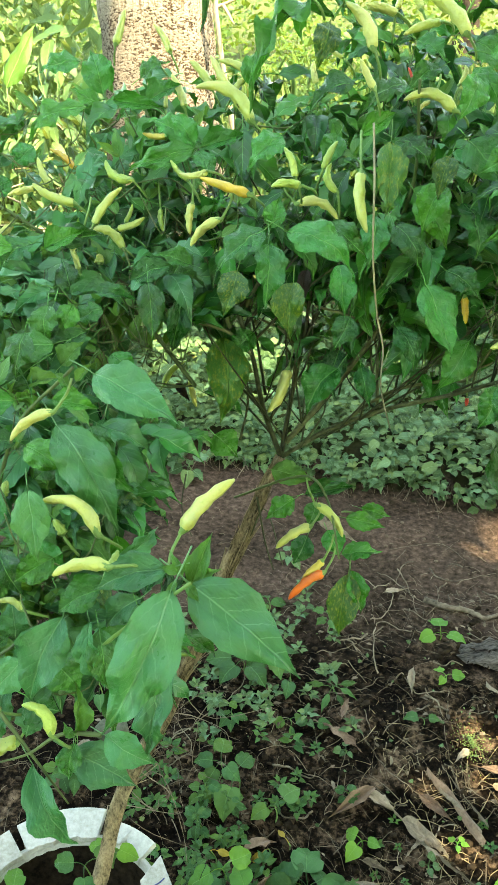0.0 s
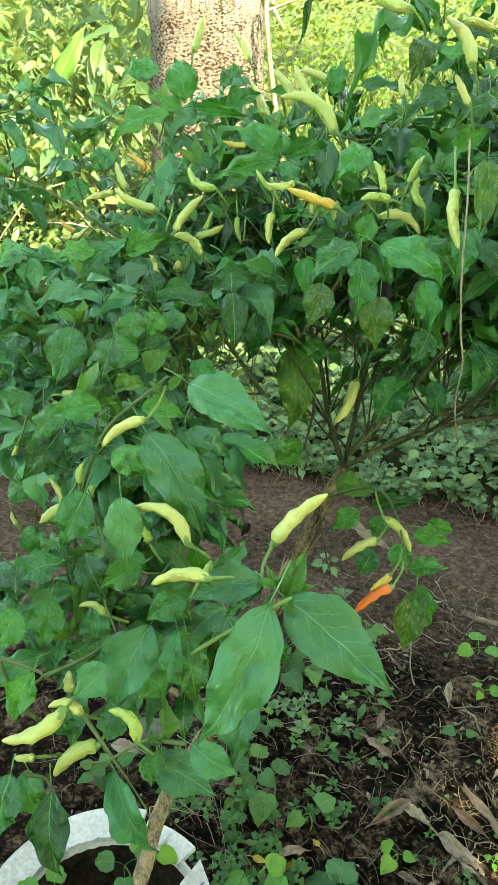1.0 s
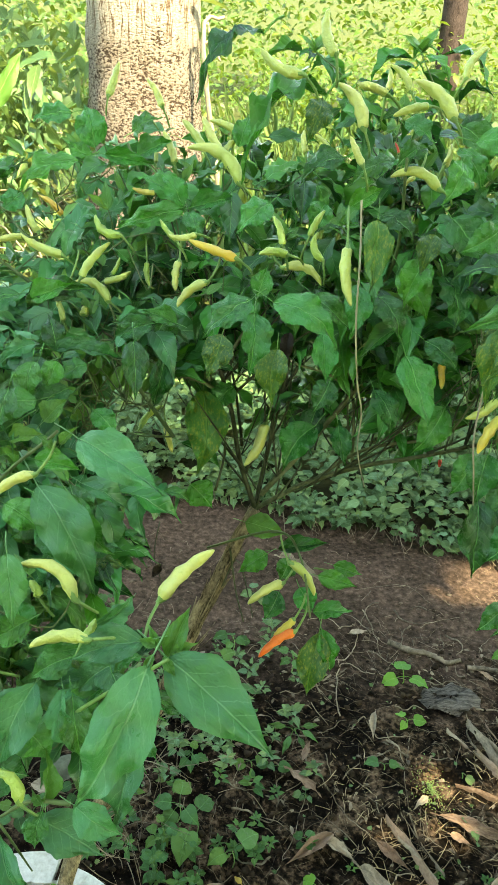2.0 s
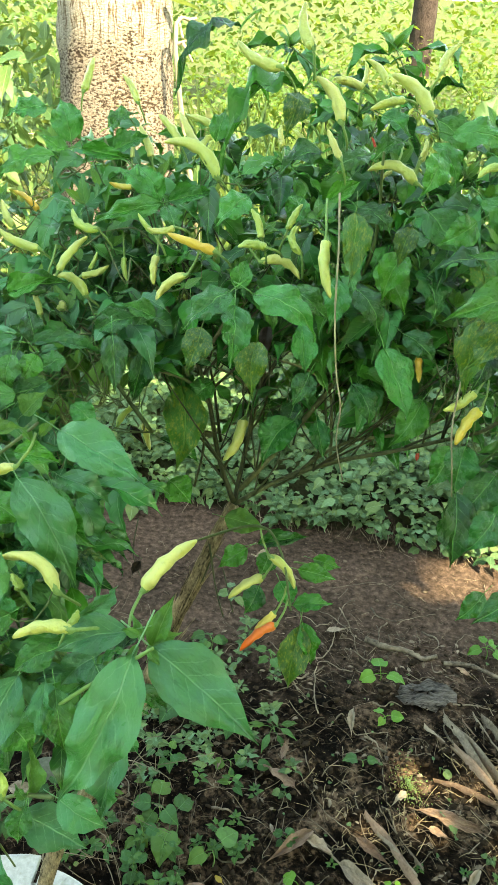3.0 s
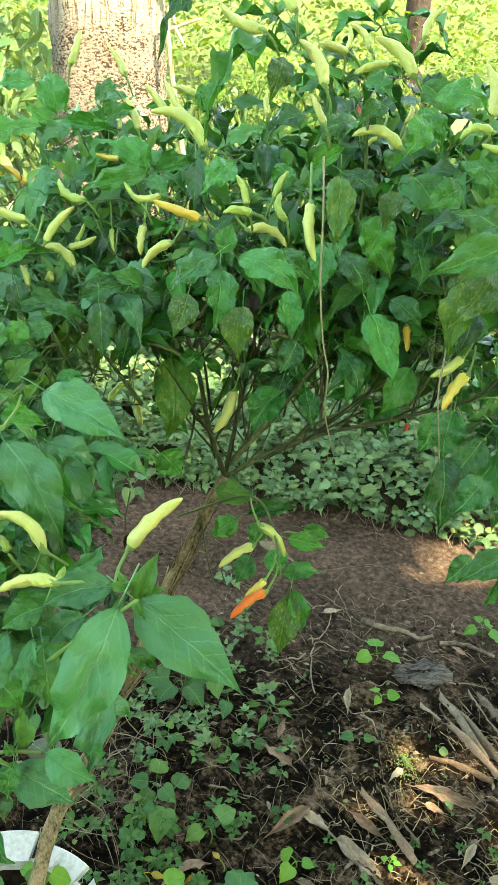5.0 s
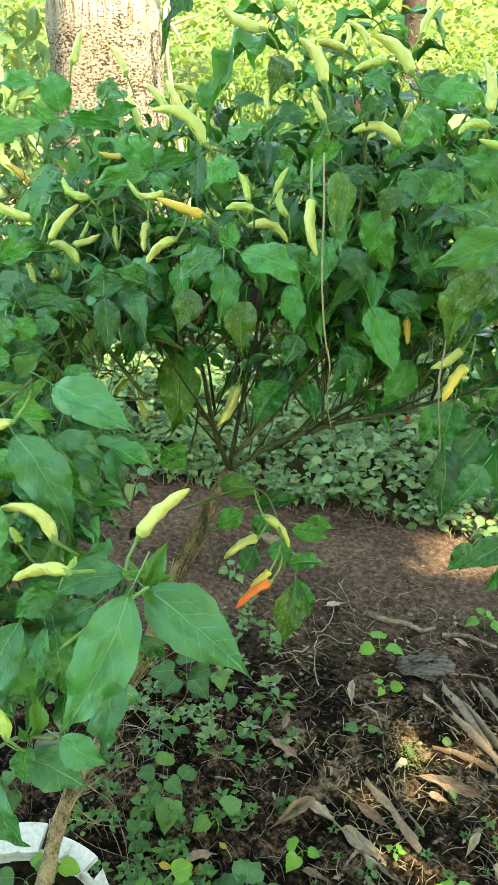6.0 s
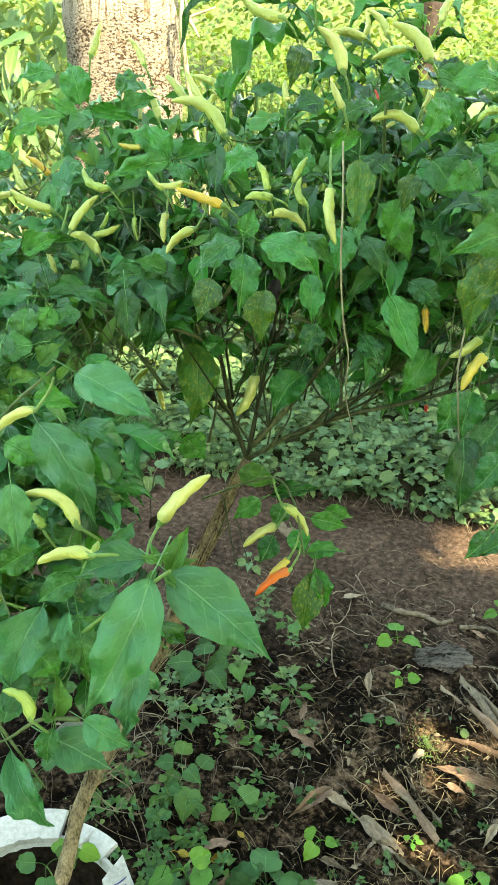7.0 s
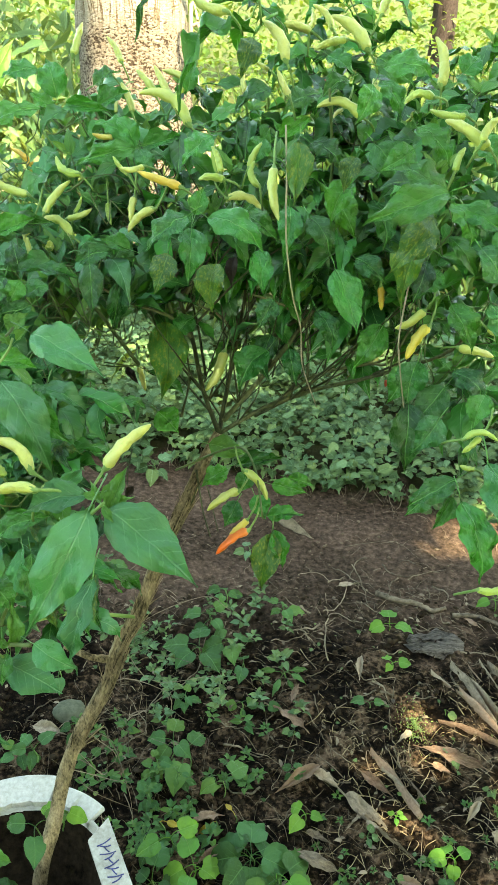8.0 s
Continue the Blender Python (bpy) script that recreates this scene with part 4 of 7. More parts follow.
for k in range(18):
    foot = RUN[rt.randint(17, 36)]
    side = np.array((rt.uniform(0.0, 0.14), rt.uniform(0.02, 0.10), rt.uniform(-0.16, 0.03)))
    mid = foot + side * 0.5 + rt.normal(0, 0.018, 3) + np.array((0, 0, 0.015))
    end = foot + side + rt.normal(0, 0.012, 3)
    pieces.append(tube([foot + rt.normal(0, 0.004, 3), mid, end, end + rt.normal(0, 0.025, 3)], rt.uniform(0.0005, 0.0013), 0.0004, 4, 12, 0.1, k))
tagged(part("vine_tangle", mesh("vine_tangle", *joined(pieces)), LITTER, plant, "tangle of thin dry tendrils clinging to the stem"), kind="stuff")
part("stub", mesh("stub", *tube([RUN[33], RUN[33] + np.array((-0.030, -0.012, 0.016)), RUN[33] + np.array((-0.062, -0.020, 0.045))], 0.0062, 0.0042, 8, 12, 0.08, 3)), BARK, plant, "broken side shoot with tan bark")
FORKS = np.vstack([spline(q, 12) for q in ([(0.078, 0.888, 0.991), (0.045, 0.914, 1.118), (0.020, 0.940, 1.243)], [(0.078, 0.888, 0.991), (0.103, 0.942, 1.106), (0.126, 0.988, 1.245)], [(0.084, 0.897, 1.006), (0.192, 0.935, 1.132), (0.263, 0.975, 1.262)], [(0.078, 0.888, 0.991), (0.207, 0.891, 1.055), (0.316, 0.860, 1.102)])])
for k in range(64):
    foot = FORKS[rt.randint(1, len(FORKS))]
    reach = rt.uniform(0.06, 0.17)
    end = foot + np.array((rt.normal(0.25, 0.55), rt.normal(0.25, 0.35), 1.0)) * reach
    bend = foot * 0.5 + end * 0.5 + rt.normal(0, 0.010, 3)
    bough("twig", [foot, bend, end], rt.uniform(0.0009, 0.0019), 0.0006, DARK_TWIG, 5, 0.06, 9)
dead_branch = tagged(part("dead_branch", mesh("dead_branch", *joined([tube(p, r, r * 0.5, 6, 9, 0.08) for p, r in (([(-0.018, 4.435, 0.08), (-0.178, 4.385, 1.293), (-0.078, 4.477, 1.423)], 0.016), ([(-0.178, 4.393, 1.307), (-0.102, 4.382, 1.334), (-0.011, 4.373, 1.366)], 0.010), ([(-0.140, 4.386, 1.318), (-0.089, 4.295, 1.243)], 0.009), ([(-0.141, 4.408, 1.337), (-0.167, 4.516, 1.424)], 0.007))])), PALE_STALK), "pale dry fallen branch leaning in the undergrowth", "branch")


# fruit of the plant
pepper("pale", (-0.122, 1.159, 1.434), (-0.116, 1.170, 1.452), (-0.109, 1.182, 1.472), 0.110)
pepper("pale", (-0.049, 1.111, 1.428), (-0.056, 1.120, 1.443), (-0.069, 1.128, 1.458), 0.110)
pepper("pale", (-0.064, 1.103, 1.416), (-0.068, 1.106, 1.420), (-0.076, 1.108, 1.424), 0.120)
pepper("pale", (-0.028, 1.024, 1.379), (-0.033, 1.032, 1.393), (-0.042, 1.042, 1.411), 0.120)
pepper("pale", (-0.051, 1.044, 1.375), (-0.051, 1.049, 1.383), (-0.049, 1.053, 1.390), 0.150)
pepper("pale", (0.007, 0.981, 1.403), (-0.003, 0.990, 1.418), (-0.016, 0.997, 1.430), 0.120)
pepper("pale", (0.026, 0.970, 1.404), (0.017, 0.980, 1.419), (0.007, 0.989, 1.435), 0.110)
pepper("pale", (0.047, 1.013, 1.415), (0.030, 1.018, 1.424), (0.013, 1.019, 1.427), 0.120)
pepper("pale", (0.050, 0.916, 1.380), (0.037, 0.929, 1.402), (-0.006, 0.933, 1.411), 0.105)
pepper("pale", (0.031, 0.978, 1.397), (0.036, 0.985, 1.407), (0.048, 0.989, 1.413), 0.140)
pepper("yellow", (-0.043, 0.953, 1.360), (-0.055, 0.954, 1.361), (-0.068, 0.955, 1.364), 0.130)
pepper("pale", (-0.152, 1.061, 1.352), (-0.160, 1.068, 1.364), (-0.169, 1.073, 1.371), 0.130)
pepper("pale", (-0.158, 1.074, 1.334), (-0.166, 1.078, 1.341), (-0.171, 1.082, 1.349), 0.160)
pepper("amber", (-0.166, 1.042, 1.310), (-0.180, 1.048, 1.321), (-0.197, 1.053, 1.331), 0.100)
pepper("pale", (-0.181, 0.975, 1.307), (-0.189, 0.982, 1.319), (-0.196, 0.991, 1.334), 0.120)
pepper("pale", (-0.191, 0.942, 1.311), (-0.206, 0.941, 1.309), (-0.221, 0.937, 1.305), 0.130)
pepper("pale", (-0.133, 0.874, 1.311), (-0.154, 0.878, 1.319), (-0.176, 0.884, 1.330), 0.100)
pepper("green", (-0.070, 0.868, 1.335), (-0.084, 0.868, 1.337), (-0.096, 0.877, 1.353), 0.140)
pepper("pale", (-0.108, 0.844, 1.298), (-0.097, 0.853, 1.313), (-0.080, 0.863, 1.329), 0.100)
pepper("green", (-0.084, 0.885, 1.288), (-0.080, 0.890, 1.295), (-0.076, 0.895, 1.304), 0.120)
pepper("pale", (0.011, 0.799, 1.357), (-0.003, 0.797, 1.353), (-0.014, 0.798, 1.356), 0.130)
pepper("green", (-0.010, 0.828, 1.343), (-0.017, 0.832, 1.350), (-0.026, 0.837, 1.360), 0.110)
pepper("amber", (0.050, 0.786, 1.338), (0.029, 0.790, 1.346), (0.005, 0.793, 1.353), 0.095)
pepper("pale", (-0.011, 0.874, 1.308), (-0.015, 0.866, 1.295), (-0.014, 0.858, 1.281), 0.130)
pepper("pale", (0.023, 0.774, 1.319), (0.011, 0.769, 1.313), (-0.004, 0.760, 1.299), 0.120)
pepper("pale", (-0.091, 0.876, 1.283), (-0.077, 0.879, 1.287), (-0.063, 0.883, 1.293), 0.120)
pepper("pale", (-0.084, 0.854, 1.269), (-0.096, 0.863, 1.285), (-0.120, 0.863, 1.286), 0.120)
pepper("pale", (-0.119, 0.842, 1.296), (-0.123, 0.836, 1.285), (-0.131, 0.829, 1.275), 0.120)
pepper("pale", (-0.127, 0.829, 1.256), (-0.130, 0.834, 1.264), (-0.136, 0.841, 1.275), 0.130)
pepper("pale", (-0.108, 0.842, 1.257), (-0.108, 0.845, 1.261), (-0.108, 0.848, 1.266), 0.420)
pepper("green", (-0.052, 0.933, 1.287), (-0.051, 0.926, 1.276), (-0.048, 0.919, 1.264), 0.120)
pepper("pale", (0.155, 0.772, 1.458), (0.150, 0.781, 1.474), (0.133, 0.791, 1.491), 0.125)
pepper("pale", (0.183, 0.845, 1.477), (0.171, 0.847, 1.482), (0.157, 0.848, 1.483), 0.130)
pepper("pale", (0.214, 0.803, 1.473), (0.199, 0.801, 1.471), (0.183, 0.797, 1.465), 0.120)
pepper("pale", (0.233, 0.784, 1.466), (0.224, 0.794, 1.483), (0.199, 0.800, 1.494), 0.115)
pepper("pale", (0.160, 0.789, 1.424), (0.154, 0.796, 1.436), (0.148, 0.803, 1.447), 0.110)
pepper("pale", (0.233, 0.802, 1.403), (0.216, 0.811, 1.419), (0.188, 0.806, 1.412), 0.105)
pepper("pale", (0.219, 0.849, 1.404), (0.213, 0.847, 1.402), (0.209, 0.844, 1.396), 0.160)
pepper("pale", (0.257, 0.898, 1.406), (0.262, 0.904, 1.415), (0.264, 0.911, 1.426), 0.130)
pepper("pale", (0.142, 0.913, 1.437), (0.135, 0.915, 1.441), (0.127, 0.917, 1.445), 0.130)
pepper("pale", (0.116, 0.899, 1.416), (0.114, 0.905, 1.426), (0.114, 0.911, 1.435), 0.140)
pepper("pale", (0.141, 0.924, 1.416), (0.135, 0.927, 1.422), (0.127, 0.930, 1.428), 0.130)
pepper("pale", (0.060, 0.973, 1.444), (0.063, 0.979, 1.454), (0.068, 0.985, 1.464), 0.120)
pepper("green", (0.092, 0.778, 1.355), (0.089, 0.784, 1.366), (0.082, 0.791, 1.378), 0.120)
pepper("green", (0.095, 0.757, 1.352), (0.082, 0.759, 1.355), (0.070, 0.756, 1.352), 0.160)
pepper("green", (0.120, 0.826, 1.351), (0.126, 0.832, 1.362), (0.134, 0.839, 1.373), 0.120)
pepper("green", (0.131, 0.794, 1.337), (0.107, 0.798, 1.346), (0.126, 0.808, 1.360), 0.130)
pepper("pale", (0.096, 0.838, 1.315), (0.121, 0.842, 1.320), (0.135, 0.831, 1.300), 0.110)
pepper("pale", (0.144, 0.719, 1.370), (0.144, 0.706, 1.349), (0.148, 0.694, 1.328), 0.095, node=(0.147, 0.760, 1.396))
pepper("pale", (0.087, 0.898, 1.105), (0.078, 0.886, 1.086), (0.063, 0.872, 1.063), 0.120)
pepper("amber", (0.278, 0.871, 1.203), (0.278, 0.863, 1.191), (0.278, 0.855, 1.178), 0.140)
pepper("green", (-0.091, 1.100, 0.986), (-0.079, 1.111, 1.004), (-0.057, 1.119, 1.015), 0.100)
pepper("pale", (-0.049, 1.060, 1.013), (-0.045, 1.050, 0.996), (-0.039, 1.040, 0.980), 0.120)
pepper("pale", (-0.190, 0.903, 1.080), (-0.199, 0.912, 1.097), (-0.224, 0.907, 1.089), 0.130)
pepper("pale", (-0.092, 0.549, 1.244), (-0.106, 0.546, 1.240), (-0.123, 0.538, 1.227), 0.105)
pepper("pale", (-0.056, 0.488, 1.179), (-0.070, 0.498, 1.196), (-0.097, 0.499, 1.200), 0.100)
pepper("green", (-0.091, 0.519, 1.155), (-0.094, 0.522, 1.160), (-0.098, 0.525, 1.165), 0.280)
pepper("pale", (-0.033, 0.418, 1.207), (-0.048, 0.418, 1.208), (-0.068, 0.415, 1.203), 0.125)
pepper("green", (-0.043, 0.452, 1.177), (-0.039, 0.455, 1.182), (-0.036, 0.459, 1.188), 0.200)
pepper("pale", (0.006, 0.483, 1.186), (0.021, 0.492, 1.200), (0.042, 0.502, 1.215), 0.105, node=(-0.002, 0.450, 1.180))
pepper("pale", (-0.127, 0.500, 1.097), (-0.135, 0.504, 1.103), (-0.147, 0.503, 1.102), 0.140)
pepper("green", (-0.085, 0.401, 1.075), (-0.089, 0.407, 1.085), (-0.105, 0.411, 1.093), 0.150)
pepper("pale", (0.107, 0.731, 1.001), (0.088, 0.725, 0.993), (0.070, 0.718, 0.982), 0.125)
pepper("pale", (0.113, 0.731, 1.029), (0.132, 0.725, 1.018), (0.140, 0.714, 0.999), 0.110)
pepper("yellow", (0.117, 0.681, 0.995), (0.108, 0.677, 0.988), (0.097, 0.672, 0.981), 0.160)
pepper("orange", (0.118, 0.673, 0.986), (0.101, 0.667, 0.977), (0.082, 0.659, 0.963), 0.110)
pepper("pale", (0.160, 0.763, 0.994), (0.165, 0.763, 0.992), (0.170, 0.762, 0.991), 0.300)
pepper("red", (0.295, 0.876, 1.076), (0.295, 0.874, 1.072), (0.294, 0.871, 1.068), 0.250)
pepper("pale", (-0.125, 0.432, 1.029), (-0.138, 0.427, 1.023), (-0.156, 0.418, 1.010), 0.150)
pepper("pale", (-0.144, 0.427, 1.072), (-0.162, 0.418, 1.059), (-0.187, 0.413, 1.054), 0.120)
pepper("pale", (-0.131, 0.429, 1.065), (-0.141, 0.433, 1.072), (-0.156, 0.431, 1.070), 0.150)
pepper("pale", (-0.168, 0.418, 1.031), (-0.175, 0.417, 1.031), (-0.183, 0.417, 1.031), 0.200)
pepper("pale", (-0.147, 0.458, 1.056), (-0.148, 0.461, 1.061), (-0.149, 0.466, 1.070), 0.250)
pepper("pale", (-0.172, 0.570, 1.149), (-0.182, 0.566, 1.143), (-0.190, 0.561, 1.136), 0.170)
pepper("pale", (-0.180, 0.596, 1.134), (-0.184, 0.601, 1.143), (-0.192, 0.606, 1.152), 0.130)
pepper("green", (-0.145, 0.558, 1.164), (-0.144, 0.561, 1.169), (-0.142, 0.564, 1.175), 0.280)
pepper("green", (-0.155, 0.573, 1.171), (-0.156, 0.577, 1.178), (-0.152, 0.581, 1.185), 0.200)
pepper("pale", (-0.211, 0.730, 1.168), (-0.201, 0.732, 1.169), (-0.189, 0.730, 1.164), 0.160)
pepper("pale", (-0.214, 0.914, 1.279), (-0.226, 0.908, 1.271), (-0.245, 0.907, 1.271), 0.130)
pepper("amber", (-0.244, 0.960, 1.262), (-0.252, 0.962, 1.267), (-0.263, 0.966, 1.275), 0.120)
pepper("pale", (-0.255, 0.702, 1.125), (-0.258, 0.699, 1.120), (-0.260, 0.697, 1.117), 0.250)
pepper("pale", (-0.270, 0.702, 1.029), (-0.274, 0.706, 1.036), (-0.276, 0.708, 1.041), 0.200)
pepper("pale", (0.252, 0.841, 1.493), (0.258, 0.848, 1.505), (0.272, 0.854, 1.518), 0.110)
pepper("red", (0.205, 0.873, 1.422), (0.203, 0.876, 1.427), (0.201, 0.878, 1.431), 0.120)
pepper("pale", (0.244, 0.846, 1.418), (0.249, 0.850, 1.426), (0.250, 0.855, 1.434), 0.130)
pepper("pale", (0.306, 0.749, 1.217), (0.293, 0.744, 1.207), (0.275, 0.741, 1.201), 0.130)
pepper("yellow", (0.310, 0.736, 1.205), (0.296, 0.730, 1.192), (0.286, 0.720, 1.174), 0.130)
pepper("pale", (0.181, 0.838, 1.481), (0.185, 0.843, 1.490), (0.183, 0.849, 1.500), 0.120)
pepper("pale", (0.203, 0.837, 1.481), (0.196, 0.845, 1.495), (0.184, 0.850, 1.502), 0.110)
pepper("pale", (0.129, 0.790, 1.513), (0.125, 0.797, 1.525), (0.122, 0.808, 1.546), 0.120)
pepper("pale", (0.101, 0.761, 1.499), (0.086, 0.764, 1.504), (0.066, 0.772, 1.517), 0.110)
pepper("pale", (0.182, 0.837, 1.479), (0.171, 0.839, 1.482), (0.155, 0.842, 1.486), 0.120)
pepper("pale", (0.304, 0.776, 1.436), (0.308, 0.787, 1.456), (0.299, 0.798, 1.476), 0.110)
pepper("green", (0.283, 0.699, 1.434), (0.270, 0.703, 1.441), (0.257, 0.696, 1.429), 0.130)
pepper("pale", (0.326, 0.662, 1.398), (0.310, 0.669, 1.412), (0.289, 0.673, 1.419), 0.120)
pepper("pale", (0.319, 0.654, 1.405), (0.324, 0.659, 1.414), (0.335, 0.664, 1.423), 0.140)
pepper("green", (0.322, 0.739, 1.413), (0.306, 0.740, 1.414), (0.289, 0.742, 1.418), 0.120)
pepper("green", (0.303, 0.673, 1.377), (0.306, 0.678, 1.387), (0.312, 0.683, 1.395), 0.140)
pepper("pale", (0.341, 0.724, 1.186), (0.358, 0.722, 1.182), (0.378, 0.720, 1.177), 0.120)
pepper("pale", (0.378, 0.753, 1.195), (0.385, 0.750, 1.190), (0.395, 0.748, 1.187), 0.130)
pepper("green", (0.310, 0.554, 1.171), (0.324, 0.560, 1.181), (0.340, 0.553, 1.170), 0.100)
pepper("green", (0.326, 0.559, 1.170), (0.319, 0.556, 1.165), (0.310, 0.553, 1.158), 0.140)
pepper("green", (0.322, 0.549, 1.143), (0.316, 0.550, 1.144), (0.309, 0.551, 1.146), 0.200)
pepper("green", (0.311, 0.457, 1.082), (0.321, 0.457, 1.082), (0.337, 0.459, 1.086), 0.120)

# the foremost leaves; the first ones are paler, with sky sheen painted in
leaf((0.005, 0.412, 1.194), (-0.036, 0.363, 1.126), 0.040, 0, LEAF_SKYLIT, 2)
leaf((0.015, 0.429, 1.183), (0.081, 0.386, 1.147), 0.043, 0, LEAF_SKYLIT, 0)
leaf((0.000, 0.434, 1.192), (-0.046, 0.426, 1.182), 0.026, 12, LEAF_SKYLIT, 1)
leaf((0.015, 0.436, 1.177), (0.028, 0.454, 1.204), 0.016, -7, LEAF_YOUNG, 3)
leaf((-0.040, 0.468, 1.173), (-0.015, 0.495, 1.179), 0.015, 27, LEAF_SKYLIT, 1)
leaf((-0.103, 0.499, 1.210), (-0.097, 0.474, 1.168), 0.028, -2, LEAF_SKYLIT, 0)
leaf((-0.096, 0.566, 1.224), (-0.051, 0.526, 1.154), 0.040, 0, LEAF_SKYLIT, 2)
leaf((-0.059, 0.555, 1.272), (0.003, 0.520, 1.249), 0.036, 0, LEAF_SKYLIT, 0)
leaf((-0.080, 0.454, 1.133), (-0.102, 0.423, 1.083), 0.035, 0, LEAF_SKYLIT, 6)
leaf((-0.061, 0.452, 1.130), (-0.053, 0.430, 1.093), 0.019, 23, LEAF_SKYLIT, 1)
leaf((-0.003, 0.433, 1.114), (-0.017, 0.402, 1.044), 0.025, 19, LEAF_SKYLIT, 2)
leaf((-0.047, 0.398, 1.078), (-0.015, 0.389, 1.061), 0.024, -10, LEAF_SKYLIT, 1)
leaf((-0.077, 0.412, 1.044), (-0.033, 0.400, 1.023), 0.033, 4, LEAF_SKYLIT, 0)
leaf((-0.107, 0.410, 1.033), (-0.076, 0.382, 0.985), 0.025, 5, LEAF_SKYLIT, 4)
leaf((-0.071, 0.411, 1.062), (-0.072, 0.430, 1.093), 0.014, 39, LEAF_YOUNG, 3)
leaf((-0.074, 0.408, 1.056), (-0.077, 0.395, 1.036), 0.018, 0, LEAF_SKYLIT, 1)
leaf((-0.112, 0.445, 1.100), (-0.136, 0.432, 1.080), 0.027, -9, LEAF_SKYLIT, 0)
leaf((-0.094, 0.472, 1.106), (-0.126, 0.457, 1.082), 0.028, 5, LEAF_SKYLIT, 7)
leaf((-0.030, 0.484, 1.123), (-0.055, 0.473, 1.105), 0.024, 6, LEAF_SKYLIT, 4)
leaf((-0.110, 0.442, 1.057), (-0.116, 0.430, 1.038), 0.024, 10, LEAF_SKYLIT, 2)
leaf((-0.135, 0.496, 1.072), (-0.139, 0.512, 1.098), 0.026, 1, LEAF_SKYLIT, 1)
leaf((-0.084, 0.485, 1.128), (-0.046, 0.490, 1.134), 0.019, -8, LEAF, 3)
leaf((-0.107, 0.522, 1.113), (-0.120, 0.538, 1.140), 0.026, 6, LEAF, 1)
leaf((-0.097, 0.573, 1.196), (-0.120, 0.561, 1.178), 0.026, -3, LEAF, 7)
leaf((-0.075, 0.580, 1.207), (-0.040, 0.558, 1.168), 0.034, 21, LEAF, 4)
leaf((-0.101, 0.579, 1.208), (-0.070, 0.573, 1.195), 0.030, 2, LEAF, 1)
leaf((-0.125, 0.645, 1.240), (-0.159, 0.632, 1.221), 0.030, -7, LEAF, 0)
leaf((-0.116, 0.662, 1.248), (-0.162, 0.653, 1.237), 0.031, 7, LEAF, 2)
leaf((-0.123, 0.688, 1.273), (-0.124, 0.670, 1.243), 0.026, -2, LEAF, 1)
leaf((-0.111, 0.712, 1.273), (-0.051, 0.711, 1.267), 0.024, -11, LEAF, 3)
leaf((-0.108, 0.713, 1.274), (-0.116, 0.728, 1.300), 0.022, 3, LEAF, 1)
leaf((-0.104, 0.698, 1.269), (-0.116, 0.685, 1.248), 0.022, -6, LEAF, 2)
leaf((-0.164, 0.813, 1.289), (-0.197, 0.799, 1.267), 0.030, 8, LEAF, 1)
leaf((-0.153, 0.811, 1.284), (-0.114, 0.820, 1.298), 0.025, -1, LEAF, 3)
leaf((0.067, 0.680, 1.325), (0.064, 0.653, 1.281), 0.029, -10, LEAF, 1)
leaf((0.082, 0.685, 1.333), (0.134, 0.668, 1.302), 0.033, 4, LEAF, 7)
leaf((0.117, 0.708, 1.332), (0.148, 0.694, 1.307), 0.021, 10, LEAF, 4)
leaf((0.064, 0.685, 1.335), (0.025, 0.667, 1.307), 0.028, 9, LEAF, 2)
leaf((0.069, 0.706, 1.330), (0.077, 0.719, 1.352), 0.020, 0, LEAF, 3)
leaf((0.088, 0.702, 1.284), (0.085, 0.677, 1.243), 0.030, 1, LEAF_OLD, 4)
leaf((0.039, 0.726, 1.287), (0.026, 0.705, 1.253), 0.029, 5, LEAF_OLD, 2)
leaf((0.012, 0.907, 1.144), (0.007, 0.856, 1.060), 0.052, -4, LEAF_OLD, 7)
leaf((0.143, 0.864, 1.123), (0.108, 0.837, 1.080), 0.041, 10, LEAF, 4)
leaf((0.169, 0.865, 1.124), (0.178, 0.843, 1.085), 0.025, 1, LEAF, 1)
leaf((0.208, 0.737, 1.267), (0.229, 0.703, 1.210), 0.036, -8, LEAF, 0)
leaf((0.232, 0.768, 1.269), (0.263, 0.755, 1.245), 0.026, 6, LEAF, 2)
leaf((0.167, 0.721, 1.394), (0.161, 0.690, 1.343), 0.027, -3, LEAF_OLD, 0)
leaf((0.225, 0.760, 1.373), (0.213, 0.742, 1.342), 0.022, 11, LEAF_OLD, 1)
leaf((0.126, 0.820, 1.478), (0.056, 0.756, 1.415), 0.031, 27, LEAF, 5)
leaf((0.124, 0.841, 1.473), (0.111, 0.818, 1.437), 0.026, -7, LEAF_OLD, 2)
leaf((0.146, 0.802, 1.427), (0.106, 0.788, 1.406), 0.028, 17, LEAF, 6)
leaf((-0.043, 0.738, 1.274), (-0.040, 0.711, 1.228), 0.026, -2, LEAF, 0)
leaf((-0.017, 0.790, 1.243), (-0.032, 0.779, 1.186), 0.024, -11, LEAF, 4)
leaf((-0.122, 0.946, 1.392), (-0.184, 0.926, 1.362), 0.030, 13, LEAF, 7)
leaf((-0.110, 0.976, 1.401), (-0.123, 0.999, 1.441), 0.036, -6, LEAF, 1)
leaf((-0.114, 0.970, 1.391), (-0.142, 0.977, 1.406), 0.024, 8, LEAF, 0)
leaf((-0.097, 0.962, 1.397), (-0.043, 0.959, 1.388), 0.018, 19, LEAF, 3)
leaf((-0.005, 0.864, 1.364), (-0.072, 0.851, 1.347), 0.024, -10, LEAF, 2)
